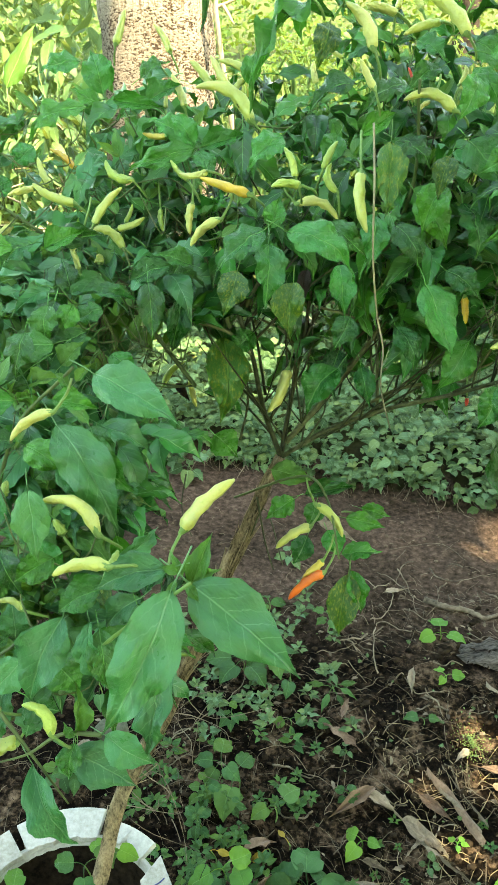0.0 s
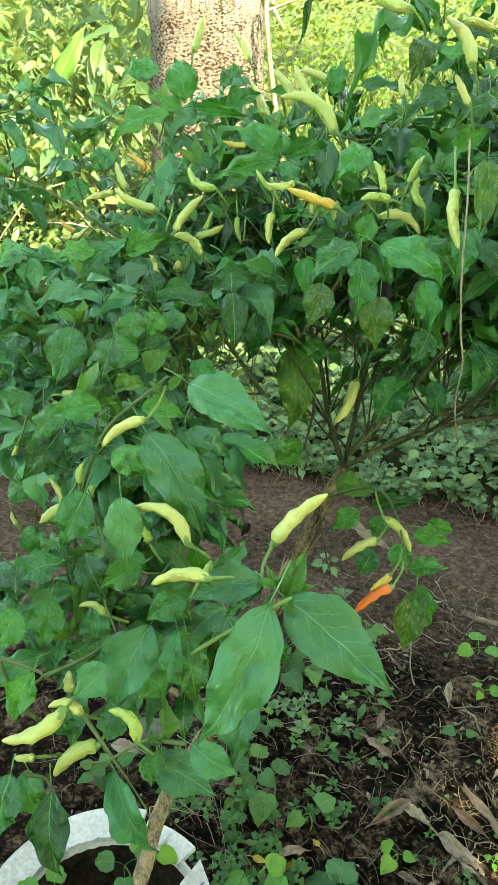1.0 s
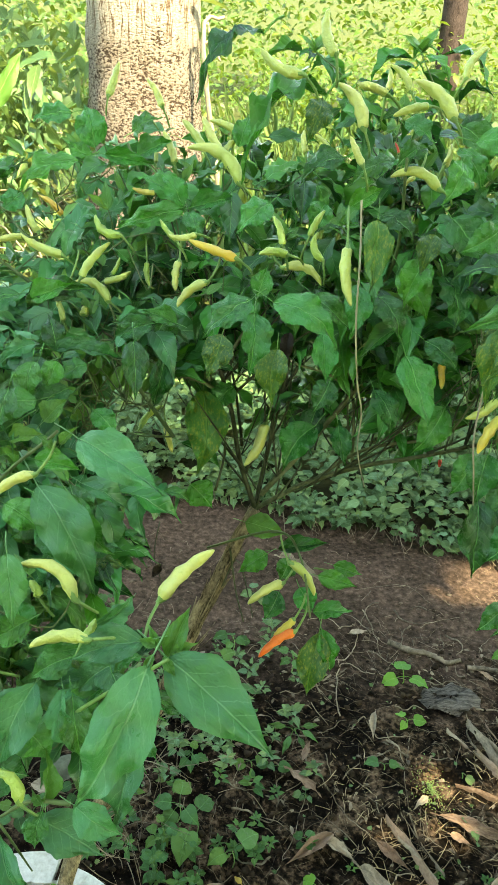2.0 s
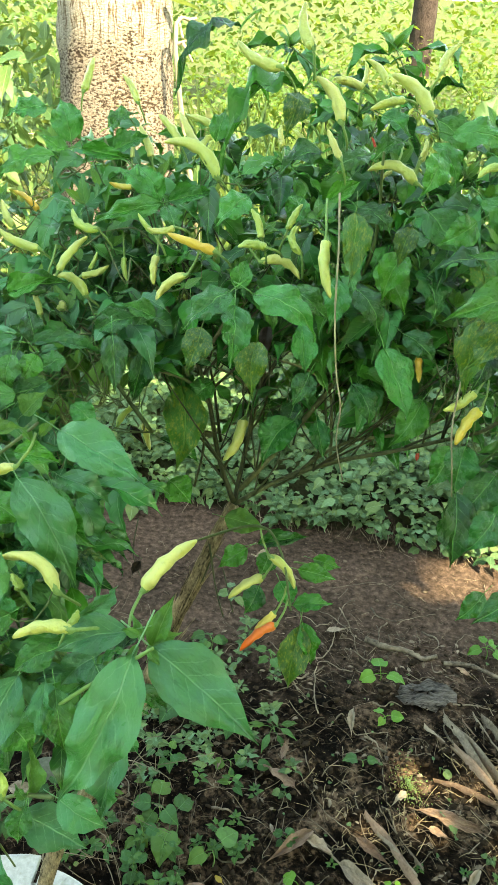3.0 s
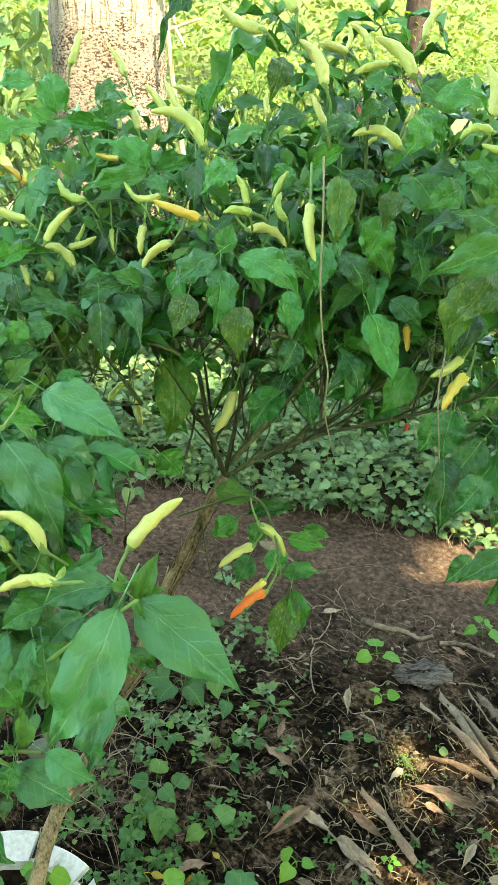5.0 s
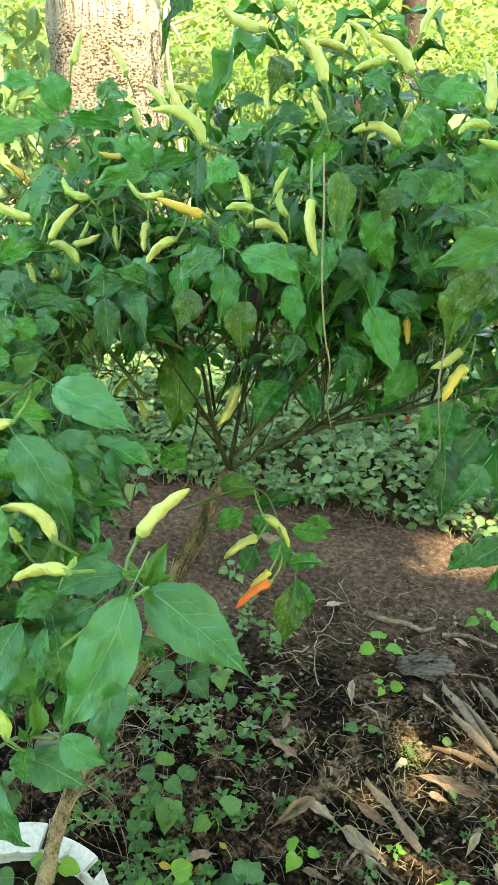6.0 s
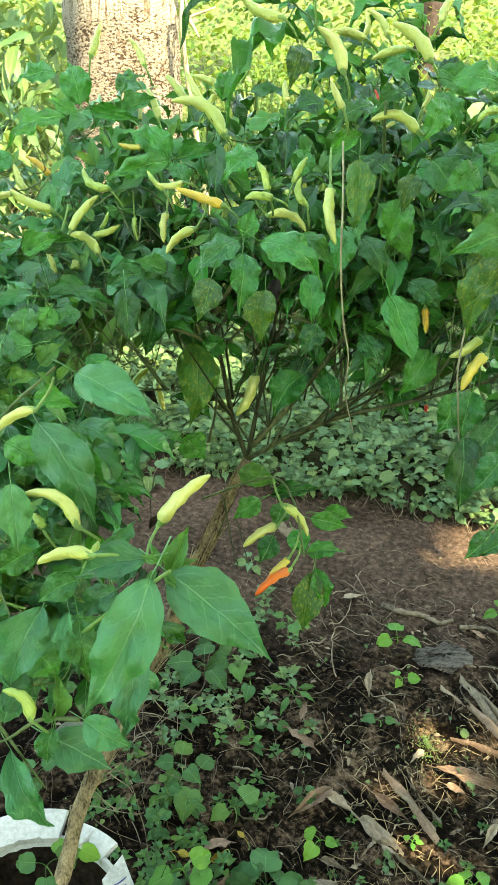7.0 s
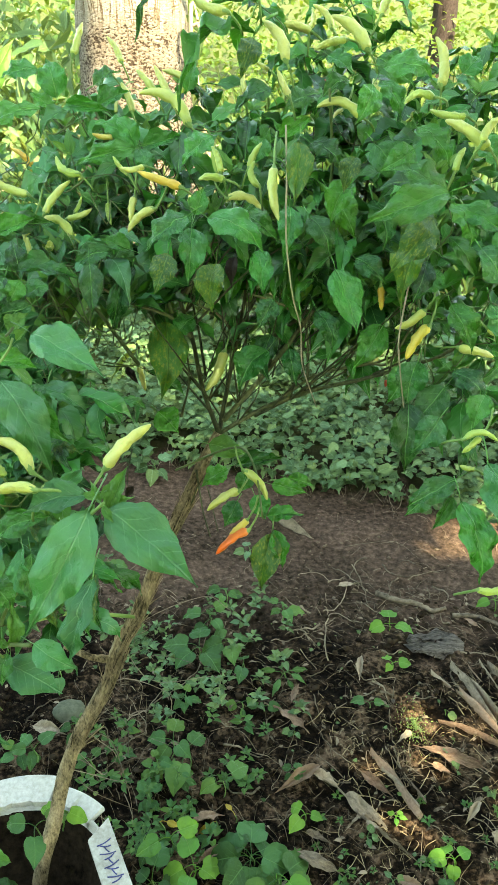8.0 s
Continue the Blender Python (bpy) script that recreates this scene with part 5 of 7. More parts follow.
leaf((-0.007, 0.885, 1.361), (-0.031, 0.902, 1.391), 0.024, 4, LEAF, 1)
leaf((-0.001, 0.863, 1.362), (0.008, 0.845, 1.332), 0.023, -5, LEAF, 7)
leaf((0.000, 0.885, 1.361), (0.048, 0.893, 1.370), 0.022, 9, LEAF, 3)
leaf((-0.012, 0.920, 1.361), (-0.059, 0.930, 1.380), 0.029, 0, LEAF, 2)
leaf((-0.028, 0.785, 1.273), (-0.069, 0.773, 1.256), 0.026, -9, LEAF, 1)
leaf((-0.007, 0.786, 1.273), (-0.039, 0.791, 1.283), 0.021, 5, LEAF, 3)
leaf((-0.014, 0.813, 1.281), (-0.031, 0.796, 1.253), 0.027, -4, LEAF, 2)
leaf((0.194, 0.835, 1.421), (0.153, 0.821, 1.400), 0.025, 10, LEAF, 7)
leaf((0.221, 0.822, 1.436), (0.193, 0.811, 1.420), 0.022, 1, LEAF, 1)
leaf((0.256, 0.844, 1.433), (0.276, 0.824, 1.397), 0.025, -8, LEAF, 2)
leaf((0.256, 0.852, 1.446), (0.287, 0.858, 1.454), 0.023, 6, LEAF, 1)
leaf((0.183, 0.809, 1.378), (0.214, 0.796, 1.355), 0.028, -3, LEAF, 2)
leaf((0.250, 0.810, 1.376), (0.280, 0.789, 1.340), 0.040, 11, LEAF, 0)
leaf((0.182, 0.769, 1.312), (0.202, 0.748, 1.276), 0.030, 2, LEAF, 7)
leaf((0.161, 0.764, 1.324), (0.155, 0.738, 1.281), 0.027, -7, LEAF, 2)
leaf((0.203, 0.783, 1.333), (0.228, 0.759, 1.293), 0.032, 7, LEAF, 2)
leaf((0.130, 0.740, 1.286), (0.134, 0.716, 1.247), 0.027, -2, LEAF, 6)
leaf((0.253, 0.821, 1.317), (0.264, 0.793, 1.270), 0.037, -11, LEAF, 2)
leaf((0.146, 0.782, 1.219), (0.129, 0.765, 1.191), 0.027, 3, LEAF, 2)
leaf((0.198, 0.824, 1.189), (0.215, 0.800, 1.148), 0.029, -6, LEAF, 7)
leaf((0.150, 0.790, 1.387), (0.181, 0.800, 1.403), 0.019, 8, LEAF, 3)
leaf((0.081, 0.830, 1.381), (0.049, 0.813, 1.355), 0.031, -1, LEAF, 2)
leaf((0.137, 0.873, 1.372), (0.120, 0.856, 1.344), 0.027, -10, LEAF, 1)
leaf((0.066, 0.854, 0.994), (0.114, 0.848, 0.981), 0.032, 4, LEAF_YOUNG, 0)
leaf((0.104, 0.798, 0.996), (0.161, 0.804, 1.002), 0.021, -5, LEAF, 3)
leaf((0.092, 0.795, 0.992), (0.060, 0.783, 0.974), 0.028, 9, LEAF, 7)
leaf((0.146, 0.744, 1.002), (0.187, 0.740, 0.992), 0.022, 0, LEAF, 0)
leaf((0.140, 0.716, 0.975), (0.182, 0.718, 0.976), 0.022, -9, LEAF, 1)
leaf((0.145, 0.686, 0.973), (0.134, 0.654, 0.919), 0.036, 5, LEAF_OLD, 6)
leaf((0.148, 0.692, 0.973), (0.157, 0.670, 0.935), 0.023, -4, LEAF, 4)
leaf((0.126, 0.737, 0.991), (0.138, 0.723, 0.967), 0.027, 10, LEAF, 2)
leaf((0.105, 0.750, 0.974), (0.089, 0.734, 0.948), 0.027, 1, LEAF, 7)
leaf((0.116, 0.785, 0.994), (0.106, 0.772, 0.972), 0.025, -8, LEAF, 2)
leaf((0.167, 0.783, 0.987), (0.199, 0.779, 0.978), 0.019, 6, LEAF, 1)
leaf((0.147, 0.902, 1.128), (0.133, 0.878, 1.089), 0.032, -3, LEAF, 6)
leaf((0.048, 0.911, 1.148), (0.021, 0.897, 1.126), 0.032, 11, LEAF, 2)
leaf((-0.003, 0.892, 1.022), (0.024, 0.878, 0.998), 0.040, 2, LEAF, 0)
leaf((-0.052, 0.894, 1.029), (-0.080, 0.883, 1.012), 0.034, -7, LEAF, 7)
leaf((-0.011, 0.815, 1.245), (-0.017, 0.798, 1.216), 0.028, 7, LEAF, 4)
leaf((0.048, 0.952, 1.410), (0.057, 0.970, 1.440), 0.023, -2, LEAF, 1)
leaf((-0.080, 1.061, 1.405), (-0.046, 1.072, 1.421), 0.026, -11, LEAF, 1)
leaf((-0.069, 1.015, 1.387), (-0.030, 1.026, 1.402), 0.028, 3, LEAF, 3)
leaf((-0.152, 1.070, 1.424), (-0.198, 1.062, 1.414), 0.029, -6, LEAF, 2)
leaf((-0.240, 1.091, 1.367), (-0.241, 1.073, 1.337), 0.027, 8, LEAF, 7)
leaf((-0.206, 1.018, 1.341), (-0.232, 1.004, 1.319), 0.028, -1, LEAF, 2)
leaf((-0.233, 0.997, 1.308), (-0.266, 0.986, 1.291), 0.028, -10, LEAF, 2)
leaf((0.277, 0.741, 1.355), (0.294, 0.721, 1.321), 0.027, 4, LEAF_OLD, 6)
leaf((0.291, 0.706, 1.335), (0.260, 0.687, 1.298), 0.033, -5, LEAF_OLD, 2)
leaf((0.293, 0.692, 1.310), (0.266, 0.662, 1.254), 0.033, 19, LEAF_OLD, 4)
leaf((0.293, 0.701, 1.286), (0.278, 0.682, 1.250), 0.024, 0, LEAF, 7)
leaf((0.281, 0.755, 1.381), (0.247, 0.746, 1.362), 0.029, -9, LEAF, 2)
leaf((0.279, 0.744, 1.403), (0.309, 0.725, 1.370), 0.028, 5, LEAF, 2)
leaf((0.290, 0.706, 1.129), (0.286, 0.671, 1.066), 0.043, -4, LEAF, 6)
leaf((0.329, 0.713, 1.145), (0.296, 0.695, 1.110), 0.038, 10, LEAF, 0)
leaf((0.303, 0.618, 1.075), (0.278, 0.607, 1.053), 0.023, 1, LEAF, 2)
leaf((0.276, 0.822, 1.172), (0.241, 0.799, 1.128), 0.036, -8, LEAF, 7)
leaf((0.299, 0.771, 1.144), (0.276, 0.752, 1.107), 0.034, 6, LEAF, 2)
leaf((0.199, 0.825, 1.458), (0.225, 0.814, 1.442), 0.025, -3, LEAF, 1)
leaf((0.245, 0.800, 1.458), (0.280, 0.784, 1.433), 0.029, 11, LEAF, 0)
leaf((0.222, 0.762, 1.347), (0.202, 0.743, 1.311), 0.030, 2, LEAF, 4)
leaf((0.278, 0.581, 1.379), (0.212, 0.569, 1.357), 0.031, -7, LEAF, 0)
leaf((0.280, 0.601, 1.373), (0.235, 0.611, 1.391), 0.027, 7, LEAF, 7)
leaf((0.274, 0.611, 1.351), (0.238, 0.588, 1.312), 0.030, -2, LEAF_OLD, 2)
leaf((0.285, 0.597, 1.367), (0.299, 0.579, 1.335), 0.027, -11, LEAF, 2)
leaf((0.294, 0.595, 1.363), (0.331, 0.584, 1.343), 0.025, 3, LEAF, 1)
leaf((0.307, 0.527, 1.124), (0.323, 0.492, 1.062), 0.032, -6, LEAF, 2)
leaf((0.305, 0.545, 1.135), (0.263, 0.533, 1.114), 0.025, 8, LEAF, 0)
leaf((0.331, 0.544, 1.153), (0.345, 0.499, 1.075), 0.048, 0, LEAF, 7)
leaf((0.305, 0.546, 1.116), (0.286, 0.531, 1.091), 0.017, -10, LEAF, 3)
leaf((0.319, 0.690, 1.246), (0.338, 0.666, 1.205), 0.030, 4, LEAF, 4)
leaf((0.336, 0.678, 1.306), (0.362, 0.657, 1.269), 0.036, -5, LEAF, 6)
leaf((0.317, 0.745, 1.263), (0.294, 0.731, 1.237), 0.028, 9, LEAF, 2)
leaf((0.302, 0.735, 1.165), (0.290, 0.711, 1.123), 0.036, 0, LEAF, 4)
leaf((0.329, 0.693, 1.172), (0.358, 0.676, 1.141), 0.034, -9, LEAF, 7)
leaf((0.312, 0.652, 1.141), (0.284, 0.635, 1.111), 0.033, 5, LEAF, 2)
leaf((0.358, 0.690, 1.246), (0.369, 0.662, 1.198), 0.032, -4, LEAF, 2)
leaf((0.341, 0.610, 1.187), (0.330, 0.594, 1.160), 0.026, 10, LEAF, 6)
leaf((0.325, 0.686, 1.400), (0.350, 0.673, 1.378), 0.029, 1, LEAF, 1)
leaf((0.233, 0.732, 1.441), (0.217, 0.714, 1.410), 0.025, -8, LEAF, 2)
leaf((0.243, 0.740, 1.454), (0.289, 0.732, 1.441), 0.030, 6, LEAF, 7)
leaf((0.330, 0.803, 1.443), (0.347, 0.811, 1.458), 0.027, -3, LEAF, 1)
leaf((-0.182, 0.805, 1.289), (-0.221, 0.798, 1.282), 0.027, 11, LEAF, 2)
leaf((-0.159, 0.828, 1.285), (-0.096, 0.834, 1.289), 0.028, 2, LEAF, 6)
leaf((-0.230, 0.846, 1.266), (-0.282, 0.837, 1.256), 0.034, -7, LEAF, 2)
leaf((-0.180, 0.692, 1.256), (-0.194, 0.665, 1.213), 0.039, 7, LEAF, 0)
leaf((-0.175, 0.706, 1.239), (-0.196, 0.715, 1.257), 0.030, -2, LEAF, 7)
leaf((-0.121, 0.705, 1.270), (-0.130, 0.685, 1.238), 0.029, -11, LEAF, 1)
leaf((-0.136, 0.653, 1.263), (-0.144, 0.633, 1.231), 0.026, 3, LEAF, 2)
leaf((-0.139, 0.606, 1.224), (-0.180, 0.598, 1.216), 0.027, -6, LEAF, 6)
leaf((-0.172, 0.621, 1.215), (-0.200, 0.603, 1.187), 0.027, 8, LEAF, 2)
leaf((-0.103, 0.590, 1.233), (-0.068, 0.588, 1.225), 0.020, -1, LEAF, 3)
leaf((-0.182, 0.628, 1.189), (-0.215, 0.604, 1.152), 0.028, -10, LEAF, 7)
leaf((-0.220, 0.676, 1.195), (-0.240, 0.665, 1.178), 0.030, 4, LEAF, 1)
leaf((-0.143, 0.545, 1.182), (-0.160, 0.522, 1.145), 0.030, -5, LEAF, 2)
leaf((-0.161, 0.507, 1.140), (-0.186, 0.499, 1.129), 0.029, 9, LEAF, 6)
leaf((-0.140, 0.513, 1.147), (-0.122, 0.496, 1.117), 0.025, 0, LEAF, 4)
leaf((-0.165, 0.494, 1.118), (-0.172, 0.473, 1.085), 0.025, -9, LEAF, 2)
leaf((-0.198, 0.520, 1.127), (-0.197, 0.505, 1.101), 0.026, 5, LEAF, 7)
leaf((-0.183, 0.473, 1.124), (-0.199, 0.457, 1.100), 0.028, -4, LEAF, 2)
leaf((-0.154, 0.480, 1.073), (-0.136, 0.487, 1.084), 0.021, 10, LEAF, 1)
leaf((-0.170, 0.450, 1.085), (-0.181, 0.430, 1.053), 0.024, 1, LEAF, 6)
leaf((-0.148, 0.448, 1.021), (-0.157, 0.459, 1.040), 0.025, -8, LEAF, 2)
leaf((-0.115, 0.443, 1.067), (-0.090, 0.438, 1.056), 0.032, 6, LEAF, 1)
leaf((-0.091, 0.443, 1.103), (-0.071, 0.432, 1.082), 0.031, -3, LEAF, 7)
leaf((-0.178, 0.398, 1.038), (-0.185, 0.375, 1.000), 0.031, 11, LEAF, 2)
leaf((-0.179, 0.426, 1.007), (-0.165, 0.410, 0.978), 0.033, 2, LEAF, 4)
leaf((-0.150, 0.397, 1.023), (-0.142, 0.367, 0.972), 0.030, -7, LEAF, 6)
leaf((-0.072, 0.407, 1.059), (-0.076, 0.394, 1.039), 0.018, 7, LEAF, 1)
leaf((-0.157, 0.748, 1.257), (-0.165, 0.736, 1.238), 0.010, -2, DEAD, 4)
leaf((-0.105, 0.744, 1.248), (-0.090, 0.735, 1.232), 0.012, -11, DEAD, 7)
leaf((0.104, 0.805, 1.259), (0.101, 0.787, 1.230), 0.014, 3, DEAD, 4)
leaf((-0.064, 1.030, 1.023), (-0.045, 1.017, 1.001), 0.012, -6, DEAD, 4)
leaf((-0.036, 0.843, 0.935), (-0.046, 0.835, 0.920), 0.011, 8, DEAD, 6)
leaf((-0.262, 0.848, 1.253), (-0.291, 0.828, 1.222), 0.035, -1, LEAF, 1)
leaf((-0.278, 0.804, 1.220), (-0.243, 0.806, 1.219), 0.032, -10, LEAF, 2)
leaf((-0.226, 0.797, 1.241), (-0.192, 0.808, 1.256), 0.028, 4, LEAF, 1)
leaf((-0.095, 0.692, 1.246), (-0.125, 0.678, 1.225), 0.027, -5, LEAF, 1)
leaf((-0.084, 0.722, 1.256), (-0.109, 0.713, 1.243), 0.025, 9, LEAF, 2)
leaf((-0.111, 0.658, 1.230), (-0.092, 0.669, 1.246), 0.022, 0, LEAF_YOUNG, 3)
leaf((-0.135, 0.631, 1.226), (-0.107, 0.635, 1.230), 0.018, -9, LEAF_YOUNG, 3)
leaf((-0.246, 0.745, 1.196), (-0.269, 0.755, 1.216), 0.030, 5, LEAF, 1)
leaf((-0.077, 0.701, 1.220), (-0.056, 0.689, 1.198), 0.022, -4, LEAF, 7)
leaf((-0.239, 0.636, 1.130), (-0.213, 0.629, 1.116), 0.028, 10, LEAF, 1)
leaf((-0.177, 0.611, 1.159), (-0.206, 0.612, 1.164), 0.024, 1, LEAF, 1)
leaf((-0.221, 0.597, 1.102), (-0.195, 0.588, 1.085), 0.024, -8, LEAF, 6)
leaf((-0.125, 0.571, 1.203), (-0.093, 0.561, 1.183), 0.026, 6, LEAF, 2)
leaf((-0.098, 0.566, 1.191), (-0.062, 0.552, 1.164), 0.030, -3, LEAF, 4)
leaf((-0.079, 0.598, 1.204), (-0.060, 0.580, 1.172), 0.027, 11, LEAF, 7)
leaf((-0.138, 0.589, 1.196), (-0.166, 0.585, 1.193), 0.022, 2, LEAF, 1)
leaf((-0.093, 0.496, 1.152), (-0.122, 0.485, 1.138), 0.024, -7, LEAF, 1)
leaf((-0.055, 0.462, 1.150), (-0.082, 0.453, 1.137), 0.023, 7, LEAF, 6)
leaf((-0.026, 0.451, 1.147), (-0.014, 0.434, 1.117), 0.023, -2, LEAF, 2)
leaf((-0.054, 0.448, 1.127), (-0.046, 0.427, 1.089), 0.025, -11, LEAF, 1)
leaf((0.069, 0.823, 1.525), (0.016, 0.774, 1.475), 0.022, 23, LEAF, 7)
leaf((0.013, 0.423, 1.190), (0.021, 0.417, 1.179), 0.007, -6, LEAF_YOUNG, 3)
leaf((0.009, 0.435, 1.184), (0.001, 0.444, 1.199), 0.006, 8, LEAF_YOUNG, 1)
leaf((0.007, 0.432, 1.190), (-0.004, 0.434, 1.194), 0.007, 9, LEAF_YOUNG, 3)
leaf((0.017, 0.434, 1.182), (0.034, 0.438, 1.188), 0.008, -10, LEAF_YOUNG, 1)
leaf((0.007, 0.424, 1.191), (0.001, 0.416, 1.179), 0.006, 4, LEAF_YOUNG, 3)
leaf((-0.075, 0.563, 1.262), (-0.063, 0.570, 1.273), 0.008, -5, LEAF_YOUNG, 3)
leaf((-0.081, 0.561, 1.259), (-0.091, 0.565, 1.268), 0.008, 9, LEAF_YOUNG, 1)
leaf((-0.139, 0.462, 1.081), (-0.131, 0.469, 1.092), 0.008, 0, LEAF_YOUNG, 3)
leaf((-0.072, 0.407, 1.065), (-0.079, 0.412, 1.074), 0.008, -9, LEAF_YOUNG, 1)


# twigs and leaves within the bush: centre, half sizes, number of shoots
BUSH = [
    ((0.074, 1.027, 1.317), (0.27, 0.18, 0.125), 88),
    ((0.262, 0.972, 1.316), (0.14, 0.17, 0.15), 42),
    ((0.355, 0.843, 1.217), (0.09, 0.12, 0.2), 40),
    ((-0.157, 0.853, 1.251), (0.12, 0.13, 0.13), 48),
    ((-0.304, 0.988, 1.214), (0.16, 0.18, 0.2), 34),
    ((-0.096, 1.045, 1.334), (0.14, 0.14, 0.1), 30),
    ((-0.107, 0.538, 1.082), (0.07, 0.05, 0.13), 16),
    ((-0.144, 0.764, 1.196), (0.08, 0.06, 0.09), 30),
    ((-0.122, 0.691, 1.149), (0.06, 0.05, 0.06), 16),
    ((-0.165, 0.845, 1.216), (0.09, 0.05, 0.06), 20),
    ((0.172, 1.032, 1.211), (0.22, 0.1, 0.05), 34),
    ((-0.196, 0.613, 1.084), (0.1, 0.1, 0.17), 34),
    ((0.372, 0.826, 1.311), (0.1, 0.15, 0.2), 20),
    ((0.167, 0.953, 1.480), (0.12, 0.1, 0.06), 5),
    ((-0.078, 0.720, 1.164), (0.06, 0.06, 0.06), 12),
    ((-0.093, 0.843, 1.219), (0.1, 0.08, 0.07), 30),
    ((-0.149, 0.743, 1.200), (0.08, 0.08, 0.08), 22),
    ((-0.113, 0.640, 1.140), (0.06, 0.06, 0.08), 16),
    ((0.150, 1.000, 1.165), (0.20, 0.10, 0.07), 36),
    ((-0.020, 0.990, 1.150), (0.10, 0.09, 0.09), 20),
    ((0.300, 0.960, 1.130), (0.08, 0.09, 0.09), 18),
    ((-0.170, 0.960, 1.120), (0.12, 0.10, 0.10), 22),
    ((-0.130, 0.930, 1.085), (0.12, 0.07, 0.07), 26),
    ((-0.270, 0.900, 1.100), (0.10, 0.08, 0.10), 18),
    ((-0.140, 0.850, 1.150), (0.08, 0.05, 0.06), 20),
    ((-0.230, 0.800, 1.150), (0.08, 0.05, 0.07), 18),
]
rb = np.random.RandomState(21)
FRUITS = np.array([(o.matrix_basis @ Vector((0.5, 0, 0)))[:] for o in plant.children if o.name.startswith("pepper")])
WOOD = np.vstack([np.array([v.co[:] for v in o.data.vertices])[::7] for o in plant.children if o.name.startswith("bough")])


def veils(p):
    """Would something at p stand before a fruit?"""
    d = p - FRUITS
    ahead = -d[:, 1] * 0.87 + d[:, 2] * 0.49
    across = np.abs(d[:, 0])
    high = np.abs(d[:, 2] * 0.87 + d[:, 1] * 0.49)
    return bool(np.any((ahead > -0.015) & (across < 0.05) & (high < 0.045)))


shoots, twigs, near_leaves, tips, rest, outer = [], [], [], [], [[] for _ in LEAVES_INNER], [[] for _ in LEAVES_INNER]
for centre, half, count in BUSH:
    for k in range(count):
        d = rb.normal(0, 1, 3)
        d *= rb.uniform(0.25, 1) ** 0.45 / np.linalg.norm(d)
        q = np.array(centre) + d * np.array(half)
        near = np.vstack([WOOD, *shoots]) if shoots else WOOD
        foot = near[np.argmin(np.linalg.norm((near - q) * (1, 1, 1.4) + (0, 0, 0.04), axis=1))]
        twigs.append(tube([foot, foot * 0.5 + q * 0.5 + np.array((0, 0, -0.012)) + rb.normal(0, 0.008, 3), q], 0.0010, 0.0006, 4, 7))
        shoots.append(foot[None] * 0.4 + q[None] * 0.6)
        shoots.append(q[None])
        turn = rb.uniform(0, 6.28)
        for j in range(7):
            a, ln = turn + j * 1.7, rb.uniform(0.010, 0.030)
            way = np.array((math.cos(a) * 0.8, math.sin(a) * 0.8, rb.uniform(0.2, 1.0)))
            if not veils(q + way * ln):
                tips.append(np.array(placed(q, q + way * ln, (0, -0.5, 0.8), 0, ln * 0.42)))
        for j in range(rb.randint(5, 10)):
            a = turn + j * 2.4
            dip = rb.uniform(-1.5, 0.25)
            way = np.array((math.cos(a), math.sin(a), dip))
            way /= np.linalg.norm(way)
            ln = rb.uniform(0.026, 0.066)
            base = q + way * ln * 0.3 + rb.normal(0, 0.006, 3)
            if veils(base + way * ln * 0.5) or veils(base + way * ln):
                continue
            face = np.array((way[0] * 0.5, way[1] * 0.5 - 0.35, 0.9)) + rb.normal(0, 0.25, 3)
            near_leaves.append((base, base + way * ln, face, ln * rb.uniform(0.32, 0.46), rb.randint(8)))
near_leaves.sort(key=lambda e: e[0][1] * 0.87 - e[0][2] * 0.49)
room = 300 - sum(o.name.startswith("leaf") for o in plant.children)
for k, (b, tip, face, w, sh) in enumerate(near_leaves):
    if k < room:
        # left-hand leaves take paler materials, young ones too, painting in more sky light
        leaf(b, tip, w, 0, LEAF_OLD if k % 7 == 0 else LEAF_YOUNG if k % 4 == 0 and b[0] < -0.1 else LEAF_SKYLIT if b[0] < -0.05 else LEAF, sh, face)
    else:
        (rest if b[0] > -0.05 + 0.05 * math.sin(k * 1.7) else outer)[sh].append(np.array(placed(b, tip, face, 0, w)))
# outer: the left-hand leaves, whose paler colour stands in for sky light
for name, kinds, material in (("inner_foliage", rest, LEAF), ("outer_foliage", outer, LEAF_SKYLIT)):
    v, f, uv, o = [], [], [], 0
    for sh, mats in enumerate(kinds):
        if mats:
            a, b, c = strewn(LEAVES_INNER[sh], mats)
            v.append(a), f.append(b + o), uv.append(c)
            o += len(a)
    tagged(part(name, mesh(name, np.vstack(v), np.vstack(f), np.vstack(uv)), material, plant), kind="stuff")
tagged(part("shoot_tip", mesh("shoot_tip", *strewn(SMALL_LEAF, tips)), LEAF_YOUNG, plant), kind="stuff")
tagged(part("inner_twig", mesh("inner_twig", *joined(twigs)), TWIG, plant), kind="stuff")


# ---- white pot ----
POT = Vector((-0.254, 0.688, 0.05))


